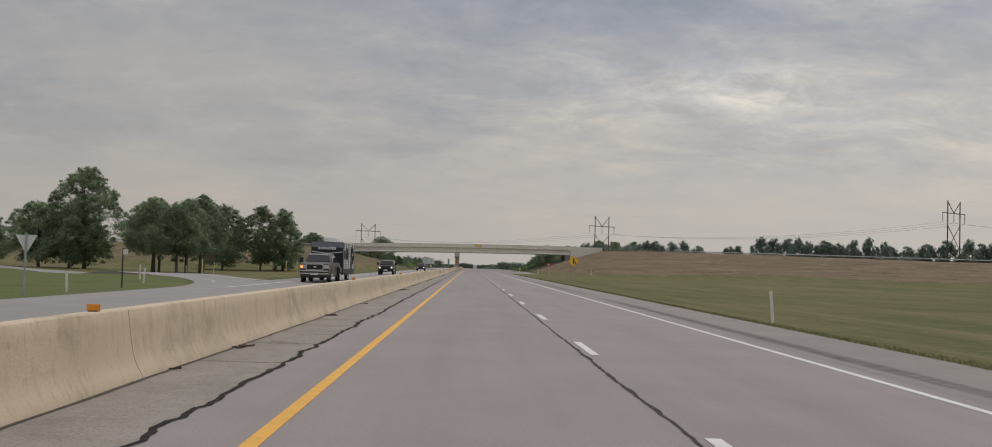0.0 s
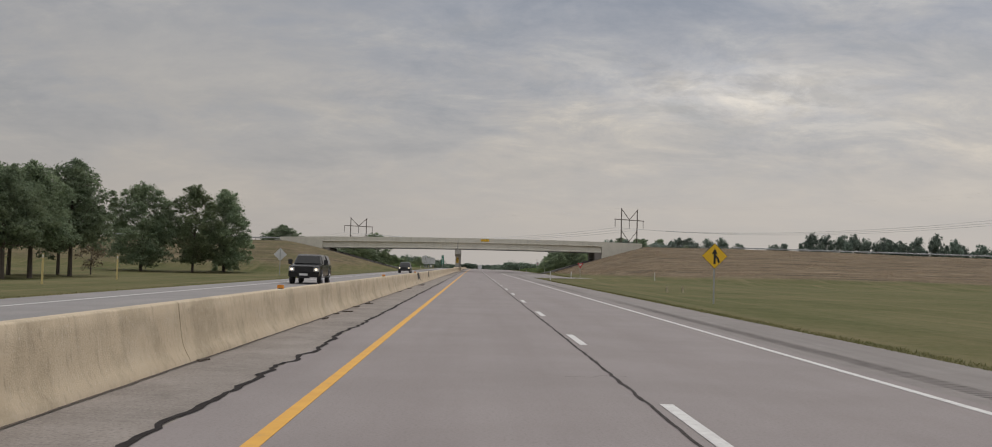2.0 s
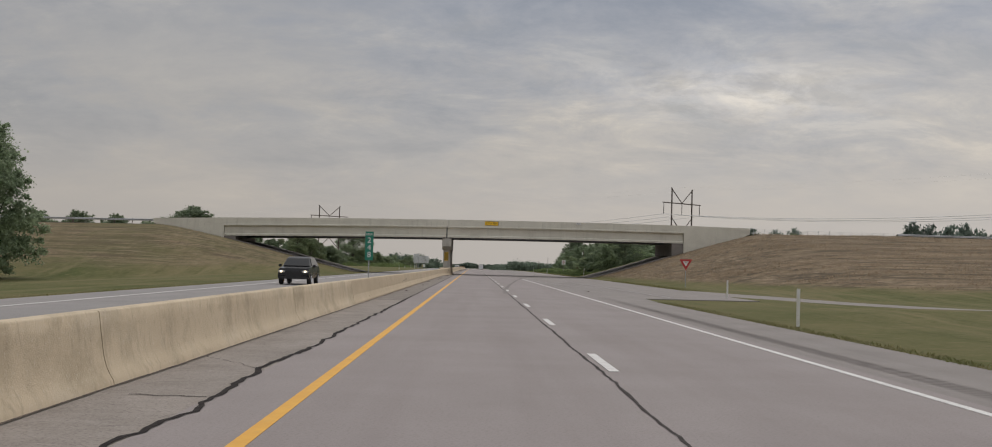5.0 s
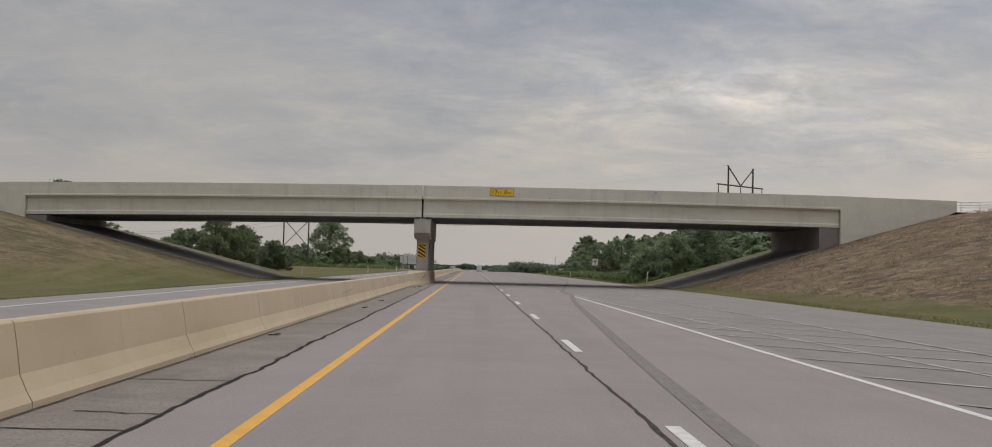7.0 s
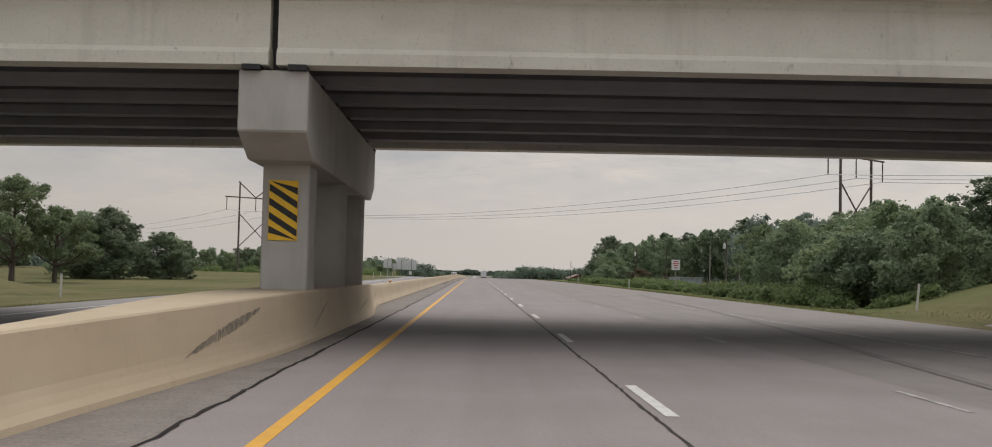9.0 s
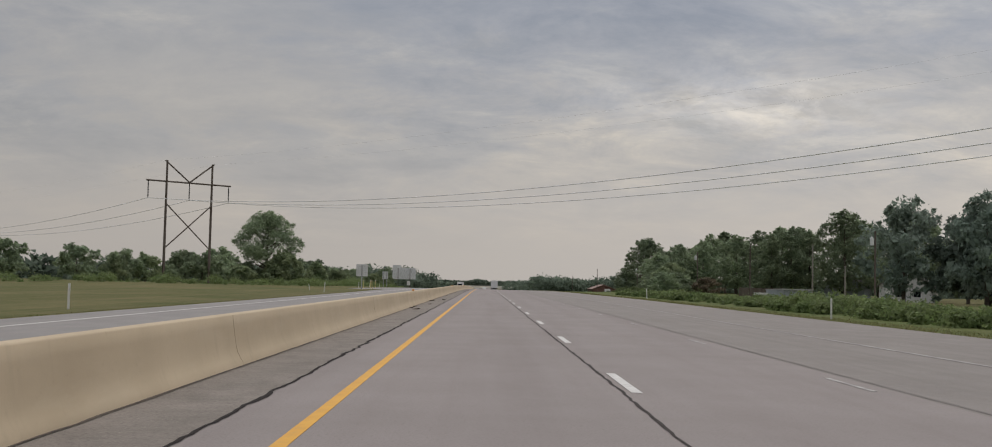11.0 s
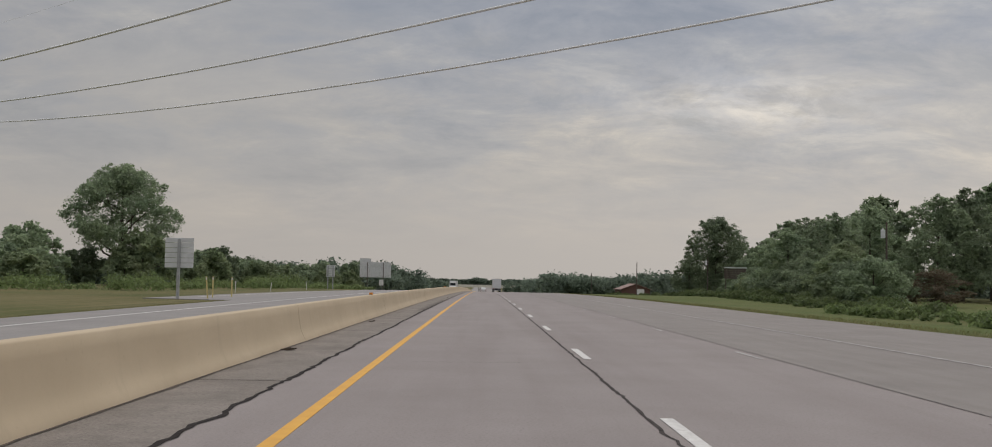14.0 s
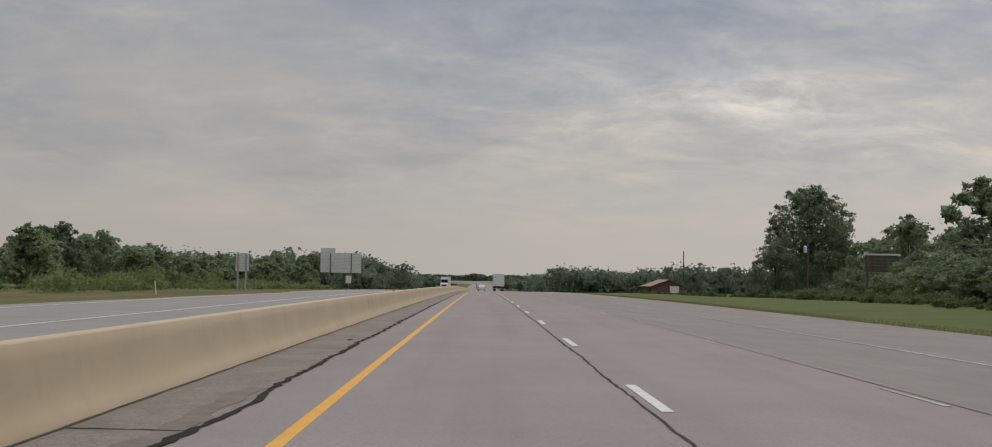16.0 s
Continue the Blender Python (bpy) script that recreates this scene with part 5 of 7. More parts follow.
# striped hazard board on the pier
s = thing("hazard_marker", (PX - 0.12, 317.635, 2.70), "yellow board with slanting black stripes on the pier", "road sign")
bm = B()
box(bm, -0.31, 0.31, -0.012, 0.0, -0.64, 0.64, 0.005)
part("panel", bm, M_SIGNYELLOW, s)
for i in range(6):
    z = -0.86 + i * 0.30
    pts = [(-0.30, z + 0.38), (-0.30, z + 0.53), (0.30, z + 0.15), (0.30, z)]
    cut = [(x, min(0.63, max(-0.63, zz))) for x, zz in pts]
    if len({c[1] for c in cut}) > 1:
        bm = B()
        prism(bm, cut, -0.017, -0.013, "y")
        part("stripe", bm, M_BLACK, s)


# backs of large signs across the road
def sign_back(x, y, w, h, zc, posts, label, tab=0.0):
    s = thing("sign_back", (x, y, land(x, y)), label, "road sign", "backs of signs for oncoming traffic")
    n = int(h / 0.30)
    for i in range(n):
        z = zc - h / 2 + i * h / n
        bm = B()
        box(bm, -w / 2, w / 2, 0.0, 0.05, z + 0.012, z + h / n - 0.012, 0.006)
        part("plank", bm, M_SIGNBACK, s)
    if tab:
        bm = B()
        box(bm, -w / 2, -w / 2 + w * 0.36, 0.0, 0.05, zc + h / 2 + 0.03, zc + h / 2 + tab)
        part("exit_tab", bm, M_SIGNBACK, s)
    for px in posts:
        bm = B()
        box(bm, px - 0.09, px + 0.09, -0.16, -0.02, -0.4, zc + h / 2 - 0.1, 0.01)
        part("post", bm, M_STEEL if w < 4 else M_WOOD, s)
    return s


sign_back(-21.8, 538.2, 1.85, 1.95, 3.0, (0.0,), "ribbed aluminium back of a square sign on one post")
sign_back(-29.2, 660, 1.5, 2.1, 3.2, (-0.45, 0.45), "ribbed metal back of a sign on two posts")
sign_back(-32.0, 767, 8.6, 4.2, 5.6, (-2.2, 2.2), "wide ribbed aluminium back of a guide sign", 1.0)
s = thing("small_sign", (-30.2, 766, land(-30.2, 766)), "small white sign beneath a large guide sign", "road sign")
sign_post(s, 2.9)
bm = B()
box(bm, -0.6, 0.6, -0.03, -0.01, 1.3, 2.9)
part("panel", bm, M_SIGNWHITE, s)

# notice board by the right verge: red bars stand for its unreadable print
s = thing("roadside_notice", (18.6, 406.0, land(18.6, 406)), "white notice board with red print on a post", "sign")
sign_post(s, 2.9, 0.05, material=M_WOODLIGHT, depth=0.05)
bm = B()
box(bm, -0.44, 0.44, -0.02, 0.0, 2.2, 3.25, 0.006)
part("panel", bm, M_SIGNWHITE, s)
for z, w in ((3.06, 0.5), (2.85, 0.62), (2.66, 0.4), (2.42, 0.34)):
    bm = B()
    box(bm, -w / 2, w / 2, -0.027, -0.021, z - 0.045, z + 0.045)
    part("print_bar", bm, M_SIGNRED, s)

# flexible delineator posts
DELIN = "delineator posts along the verges"


def delineator(x, y, h=1.15, lean=0.0, material=M_POST, label="slim white delineator post in the grass"):
    s = thing("delineator_post", Matrix.Translation((x, y, land(x, y))) @ Matrix.Rotation(radians(lean), 4, "Y"), label, "delineator", DELIN)
    bm = B()
    prism(bm, [(-0.05, -0.02), (0.05, -0.02), (0.04, 0.02), (-0.04, 0.02)], -0.2, h, "z")
    part("stake", bm, material, s)
    bm = B()
    box(bm, -0.035, 0.035, -0.026, -0.021, h - 0.22, h - 0.06)
    part("reflector", bm, M_SIGNWHITE, s)
    return s


for x, y, h, lean in ((7.25, 16.0, 1.0, -5), (-18.6, 27.2, 0.85, -3), (-24.6, 56.8, 1.0, 0), (-20.7, 44.6, 0.9, 4), (7.35, 187.5, 1.1, 0), (12.84, 219.6, 1.05, 0), (22.1, 198, 1.0, 0), (16.6, 340.1, 1.15, 5), (16.2, 486, 1.15, -2),
                      (-20.1, 342, 1.05, 0), (-20.05, 485.8, 1.1, 4), (-24.0, 500.5, 0.8, -14), (-19.6, 410, 1.1, 0), (15.8, 420, 1.1, 0), (-26.5, 575, 1.1, 0), (-26.0, 590, 1.0, 6), (-26.8, 620, 1.05, -6)):
    delineator(x, y, h, lean)
for x, y, lean in ((-21.0, 544, 0), (-20.6, 548, 0), (-20.2, 539.5, -5), (-23.0, 552, 0), (-30, 96, 0), (-34, 118, 3), (-40, 128, 0), (-24, 120, 0), (-23, 106, 0)):
    delineator(x, y, 1.5, lean, M_POSTYELLOW, "slim yellow delineator post in the grass")



def marker_stake(x, y, h, lean):
    """A leaning striped marker wired to a thin dark post."""
    s = thing("marker_stake", (x, y, land(x, y)), "leaning tan striped marker stake in mown grass", "stake", "marker stakes in the field")
    tilt = Matrix.Rotation(radians(lean), 4, "Y")
    bm = B()
    prism(bm, [(-0.055, -0.02), (0.055, -0.02), (0.045, 0.02), (-0.045, 0.02)], -0.1, h, "z")
    bm.transform(tilt)
    part("stake", bm, M_STAKE, s)
    for k in range(2):
        z = h * (0.35 + 0.3 * k)
        bm = B()
        prism(bm, [(-0.056, z), (0.056, z + 0.04), (0.056, z + 0.07), (-0.056, z + 0.03)], -0.023, 0.023, "y")
        bm.transform(tilt)
        part("stripe", bm, M_WOOD, s)
    bm = B()
    prism(bm, [(-0.008, -0.008), (0.008, -0.008), (0.008, 0.008), (-0.008, 0.008)], -0.1, h * 1.05, "z")
    bm.transform(Matrix.Translation((-0.12, 0.03, 0)))
    part("post", bm, M_WOOD, s)


marker_stake(11.9, 131.5, 0.42, -9)
marker_stake(13.3, 132.8, 0.46, -12)

# amber reflectors on the barrier's top
for y in [-5.0 + 27.47 * k for k in range(6)] + [350.1 + 80.2 * k for k in range(6)]:
    s = thing("barrier_reflector", (BARRIER_X, y, grade(y) + 0.85), "amber reflector tab on the concrete barrier", "reflector", "reflectors along the barrier")
    bm = B()
    box(bm, -0.075, 0.075, -0.012, 0.012, 0.0, 0.085, 0.006)
    part("tab", bm, M_ORANGE, s)
    bm = B()
    box(bm, -0.05, 0.05, -0.04, 0.04, -0.004, 0.012)
    part("foot", bm, M_TRIM, s)


# ---- transmission line ----
LINE = (Vector((0.72, -0.69, 0)))
CROSS = Vector((0.76, 0.65, 0)).normalized()


def pylon(x, y, top, arm, base=0.0):
    """A wooden H-frame: two poles, a crossarm, a V above it, an X between the poles, three insulator strings."""
    s = thing("transmission_pylon", (x, y, base), "weathered wooden H-frame transmission pylon with X bracing", "pylon", "pylons of one transmission line")
    half, reach = 4.45, 8.3
    ends = []
    for k in (-1, 1):
        p = CROSS * half * k
        bm = B()
        tube(bm, p + Vector((0, 0, -0.5)), p + Vector((0, 0, top)), 0.26, 0.18, 10)
        part("pole", bm, M_WOOD, s)
        bm = B()
        tube(bm, p + Vector((0, 0, top)) + CROSS * 0.35 * k, Vector((0, 0, arm + 0.1)), 0.14, 0.14, 6)
        part("v_brace", bm, M_WOOD, s)
        bm = B()
        a, b = CROSS * half * k + Vector((0, 0, arm - 4.0)), CROSS * -half * k + Vector((0, 0, arm - 12.2))
        tube(bm, a, b, 0.12, 0.12, 6)
        part("x_brace", bm, M_WOOD, s)
    bm = B()
    tube(bm, CROSS * -reach + Vector((0, 0, arm)), CROSS * reach + Vector((0, 0, arm)), 0.15, 0.15, 6)
    part("crossarm", bm, M_WOOD, s)
    for k in (-1, 0, 1):
        p = CROSS * (reach - 0.4) * k
        bm = B()
        tube(bm, p + Vector((0, 0, arm)), p + Vector((0, 0, arm - 3.2)), 0.07, 0.07, 6)
        for j in range(9):
            tube(bm, p + Vector((0, 0, arm - 0.5 - j * 0.29)), p + Vector((0, 0, arm - 0.62 - j * 0.29)), 0.13, 0.13, 8)
        part("insulator", bm, M_TRIM, s)
        ends.append(Vector((x, y, base + arm - 3.2)) + p)
    tops = [Vector((x, y, base + top)) + CROSS * (half + 0.3) * k for k in (-1, 1)]
    return ends, tops


PYLONS = [(320, 170, 26.5, 22.5, 0), (159.3, 340, 27.3, 23.2, 0), (55.8, 458.3, 24.5, 20.3, 0), (-57.0, 564.0, 22.35, 18.5, 0), (-169, 672, 19.5, 16.0, 0), (-290, 790, 20, 16, 0)]
hung = [pylon(*p) for p in PYLONS]


def wire(points, radius, label, sag):
    cu = bpy.data.curves.new("power_cable", "CURVE")
    cu.dimensions, cu.bevel_depth, cu.bevel_resolution = "3D", radius, 1
    sp = cu.splines.new("POLY")
    pts = []
    for a, b in zip(points, points[1:]):
        drop = sag * ((b - a).length / 155) ** 2
        for i in range(24):
            t = i / 24
            p = a.lerp(b, t)
            pts.append((p.x, p.y, p.z - 4 * drop * t * (1 - t), 1))
    pts.append((*points[-1], 1))
    sp.points.add(len(pts) - 1)
    for q, c in zip(sp.points, pts):
        q.co = c
    return tagged(new("power_cable", cu), label, "power line", "cables of one transmission line")


for i in range(3):
    wire([e[i] for e, _ in hung], 0.055, "grey conductor cable sagging between the pylons", 3.4)
for i in range(2):
    wire([t[i] for _, t in hung], 0.007, "thin overhead shield wire between pylon tops", 1.6)


# ---- small wooden service poles ----
def service_pole(x, y, h, r=0.13, material=M_WOOD, transformer=False, label="weathered wooden utility pole among trees"):
    s = thing("utility_pole", (x, y, land(x, y)), label, "utility pole", "wooden poles by the eastern wood")
    bm = B()
    tube(bm, (0, 0, -0.4), (0, 0, h), r, r * 0.75, 8)
    part("pole", bm, material, s)
    if transformer:
        bm = B()
        tube(bm, (-0.38, 0, h - 1.7), (-0.38, 0, h - 0.85), 0.24, 0.24, 12)
        tube(bm, (-0.38, 0, h - 0.85), (-0.38, 0, h - 0.78), 0.24, 0.12, 12)
        tube(bm, (-0.38, 0, h - 0.78), (-0.38, 0, h - 0.6), 0.05, 0.04, 6)
        part("transformer", bm, M_SIGNBACK, s, "pale grey transformer can")
    return s


service_pole(43.4, 489.9, 8.6, transformer=True)
service_pole(51.3, 539.9, 9.2, material=M_WOODLIGHT, label="tall pale wooden utility pole")
service_pole(41.8, 542.8, 9.0)
service_pole(62, 556, 6.2, 0.13, M_WOODLIGHT, label="short pale wooden pole beside the shed")
service_pole(41.0, 583.1, 8.6, transformer=True)
service_pole(38.9, 757.2, 9.0)
service_pole(44.0, 690, 8.2, transformer=True)
service_pole(44, 930, 10)
service_pole(30, 1000, 10)


# ---- buildings beyond the right verge ----
def gable_house(name, x, y, w, d, h, rise, turn, wall, roof, label, category, doors=(), windows=()):
    s = thing(name, Matrix.Translation((x, y, land(x, y))) @ Matrix.Rotation(radians(turn), 4, "Z"), label, category)
    bm = B()
    prism(bm, [(-w / 2, -0.3), (w / 2, -0.3), (w / 2, h), (0, h + rise), (-w / 2, h)], -d / 2, d / 2, "y")
    part("wall", bm, wall, s)
    for k in (-1, 1):
        bm = B()
        prism(bm, [(0, h + rise + 0.16), (k * (w / 2 + 0.5), h - 0.28), (k * (w / 2 + 0.5), h - 0.12), (0, h + rise + 0.30)], -d / 2 - 0.5, d / 2 + 0.5, "y")
        part("roof", bm, roof, s)
    for x0, x1, z0, z1 in doors:
        bm = B()
        box(bm, x0, x1, -d / 2 - 0.06, -d / 2 - 0.005, z0, z1)
        part("door", bm, M_SIGNWHITE, s)
    for x0, x1, z0, z1 in windows:
        bm = B()
        box(bm, x0 - 0.1, x1 + 0.1, -d / 2 - 0.07, -d / 2 - 0.005, z0 - 0.1, z1 + 0.1)
        f = part("window", bm, M_SIGNWHITE, s)
        bm = B()
        box(bm, x0, x1, -d / 2 - 0.08, -d / 2 - 0.074, z0, z1)
        part("pane", bm, M_GLASS, f)
    return s


gable_house("barn", 50.5, 850, 10.0, 12, 2.2, 1.6, 4, M_BRICKRED, M_BARNROOF, "red-brown barn with a low rusty roof", "barn", doors=((0.4, 3.0, 0, 2.2),))
gable_house("house", 76.2, 563, 9, 11, 3.0, 2.6, -28, M_HOUSE, M_SHINGLE, "white house with a grey shingle roof among trees", "house", windows=((-1.6, -0.4, 1.0, 2.3), (1.4, 2.6, 1.0, 2.3)), doors=((-3.4, -2.4, 0, 2.1),))
gable_house("house", 74, 590, 8, 9, 2.7, 2.2, -28, M_SHED, M_SHINGLE, "grey house half hidden behind a shed", "house", windows=((-1.0, 0.4, 1.0, 2.2),))
s = thing("shed", Matrix.Translation((42.2, 521, land(42, 521))) @ Matrix.Rotation(radians(42), 4, "Z"), "long blue-grey sheet metal shed behind weeds", "shed")
bm = B()
box(bm, -4.0, 4.0, -1.3, 1.3, -0.2, 1.6, 0.03)
part("wall", bm, M_SHED, s)
bm = B()
prism(bm, [(-1.45, 1.6), (1.45, 1.6), (1.45, 1.68), (-1.45, 1.80)], -4.1, 4.1, "x")
part("roof", bm, M_ROOF, s)
for i in range(16):
    bm = B()
    x = -3.9 + i * 0.51
    box(bm, x, x + 0.06, -1.335, -1.302, 0, 1.58)
    part("rib", bm, M_SHED, s)
s = thing("utility_trailer", Matrix.Translation((37.4, 518.5, land(37, 518))) @ Matrix.Rotation(radians(30), 4, "Z") @ Matrix.Diagonal((0.55, 0.7, 0.8, 1)), "small white utility trailer beside the shed", "trailer")
bm = B()
box(bm, -1.6, 1.6, -0.8, 0.8, 0.45, 1.35, 0.05)
part("body", bm, M_BODY_WHITE, s)
for x in (-0.5, 0.5):
    bm = B()
    tube(bm, (x, -0.95, 0.32), (x, -0.75, 0.32), 0.32, 0.32, 14)
    part("wheel", bm, M_RUBBER, s)
# board fence
s = thing("board_fence", Matrix.Translation((40.5, 545, land(40, 545))) @ Matrix.Rotation(radians(10), 4, "Z"), "weathered dark board fence behind the weeds", "fence")
for i in range(30):
    bm = B()
    x = i * 0.30
    box(bm, x + 0.01, x + 0.28, -0.02, 0.0, 0.0, 1.75 + 0.05 * math.sin(i * 2.1))
    part("board", bm, M_WOOD, s)
for z in (0.5, 1.4):
    bm = B()
    box(bm, 0, 9.0, 0.002, 0.06, z, z + 0.1)
    part("rail", bm, M_WOOD, s)
# old sign frame standing over the bushes
s = thing("billboard_frame", (41.5, 655, land(41, 655)), "weathered small billboard on posts above bushes", "billboard")
for x in (-1.6, 1.6):
    bm = B()
    tube(bm, (x, 0, -0.3), (x, 0, 5.0), 0.1, 0.1, 8)
    part("post", bm, M_WOOD, s)
for i in range(5):
    bm = B()
    box(bm, -1.9, 1.9, -0.14, -0.1, 3.1 + i * 0.36, 3.43 + i * 0.36)
    part("plank", bm, M_WOOD, s)
bm = B()
box(bm, -2.0, 2.0, -0.2, -0.05, 4.93, 5.12)
part("top_rail", bm, M_SIGNWHITE, s)


# ---- guard rails on the overpass road ----
def guard_rail(x0, x1, y, label):
    s = thing("guard_rail", (0, 0, 0), label, "guard rail", "guard rails of the overpass road")
    n = int(abs(x1 - x0) / 6)
    rows = []
    for i in range(n + 1):
        x = x0 + (x1 - x0) * i / n
        z = parapet_top(x) - 0.95
        rows.append([(x, y + dy, z + dz) for dy, dz in ((0, 0.80), (-0.05, 0.74), (0.0, 0.66), (-0.05, 0.58), (0, 0.50))])
        bm = B()
        box(bm, x - 0.07, x + 0.07, y + 0.01, y + 0.17, z - 0.5, z + 0.78)
        part("post", bm, M_WOOD, s)
    ob = new("rail", rows_mesh("rail", rows, M_STEEL))
    ob.parent = s
    return s


def cable_barrier(x0, x1, y, label):
    s = thing("cable_barrier", (0, 0, 0), label, "guard rail")
    n = int((x1 - x0) / 1.6)
    for i in range(n + 1):
        x = x0 + (x1 - x0) * i / n
        z = parapet_top(x) - 0.95
        bm = B()
        tube(bm, (x, y, z - 0.4), (x, y, z + 0.88), 0.035, 0.03, 6)
        part("post", bm, M_STEEL, s)
    for h in (0.45, 0.62, 0.79):
        bm = B()
        for i in range(n):
            xa, xb = x0 + (x1 - x0) * i / n, x0 + (x1 - x0) * (i + 1) / n
            tube(bm, (xa, y - 0.04, parapet_top(xa) - 0.95 + h), (xb, y - 0.04, parapet_top(xb) - 0.95 + h), 0.010, 0.010, 4, False)
        part("cable", bm, M_STEEL, s)
    return s


cable_barrier(39.4, 60.5, FRONT + 1.0, "slim steel posts strung with cables beside the overpass road")
guard_rail(61, 260, FRONT + 1.0, "galvanised steel guard rail beside the overpass road")
guard_rail(-49.2, -260, FRONT + 1.0, "galvanised steel guard rail beside the overpass road")
def overpass_road(x0, x1):
    xs = np.linspace(x0, x1, 40)
    return tagged(new("overpass_road", rows_mesh("overpass_road", [[(x, y, parapet_top(x) - 0.90) for y in (FRONT + 1.3, 322, BACK - 1.3)] for x in xs], M_OPP)), "grey road on top of the embankment", "road", kind="structure")


overpass_road(38, 400)
overpass_road(-48.5, -400)
s = thing("utility_box", (138, 232, land(138, 232)), "small pale utility cabinet in the grass", "cabinet")
bm = B()
box(bm, -0.6, 0.6, -0.4, 0.4, 0, 1.6, 0.03)
part("cabinet", bm, M_BODY_WHITE, s)


# ---- vehicles, standing as they were met ----
def wheel(parent, x, y, r=0.40, w=0.28, side=1, rim=M_CHROME):
    bm = B()
    tube(bm, (x - w / 2, y, r), (x + w / 2, y, r), r, r, 22)
    bmesh.ops.bevel(bm, geom=[e for e in bm.edges if len(e.link_faces) == 2 and any(len(f.verts) > 4 for f in e.link_faces)], offset=0.04, segments=2, affect="EDGES")
    wh = part("wheel", bm, M_RUBBER, parent)
    bm = B()
    xo = x + side * (w / 2 + 0.005)
    tube(bm, (xo - side * 0.05, y, r), (xo, y, r), r * 0.60, r * 0.56, 16)
    for i in range(6):
        a = i * 1.047
        tube(bm, (xo + side * 0.012, y, r), (xo + side * 0.012, y + math.cos(a) * r * 0.52, r + math.sin(a) * r * 0.52), 0.035, 0.03, 5)
    part("rim", bm, rim, wh)
    return wh


def pane(parent, corners, name="window", material=None, thick=0.01):
    bm = B()
    vs = [Vector(c) for c in corners]
    n = (vs[1] - vs[0]).cross(vs[2] - vs[0]).normalized() * thick
    a = [bm.verts.new(v + n) for v in vs]
    b = [bm.verts.new(v - n) for v in vs]
    bm.faces.new(a)
    bm.faces.new(b[::-1])
    for i in range(len(vs)):
        j = (i + 1) % len(vs)
        bm.faces.new((a[i], b[i], b[j], a[j]))
    bmesh.ops.recalc_face_normals(bm, faces=bm.faces[:])
    return part(name, bm, material or M_GLASS, parent)


def tapered(bm, outline, half_low, half_high, z_low, z_high):
    """A body between side outlines (y, z), narrowing towards its top."""
    def half(z):
        t = min(1.0, max(0.0, (z - z_low) / (z_high - z_low)))
        return half_low + (half_high - half_low) * t
    lo = [bm.verts.new((-half(z), y, z)) for y, z in outline]
    hi = [bm.verts.new((half(z), y, z)) for y, z in outline]
    k = len(outline)
    fs = [bm.faces.new(lo), bm.faces.new(hi[::-1])] + [bm.faces.new((lo[i], hi[i], hi[(i + 1) % k], lo[(i + 1) % k])) for i in range(k)]
    bmesh.ops.recalc_face_normals(bm, faces=fs)
    return bm


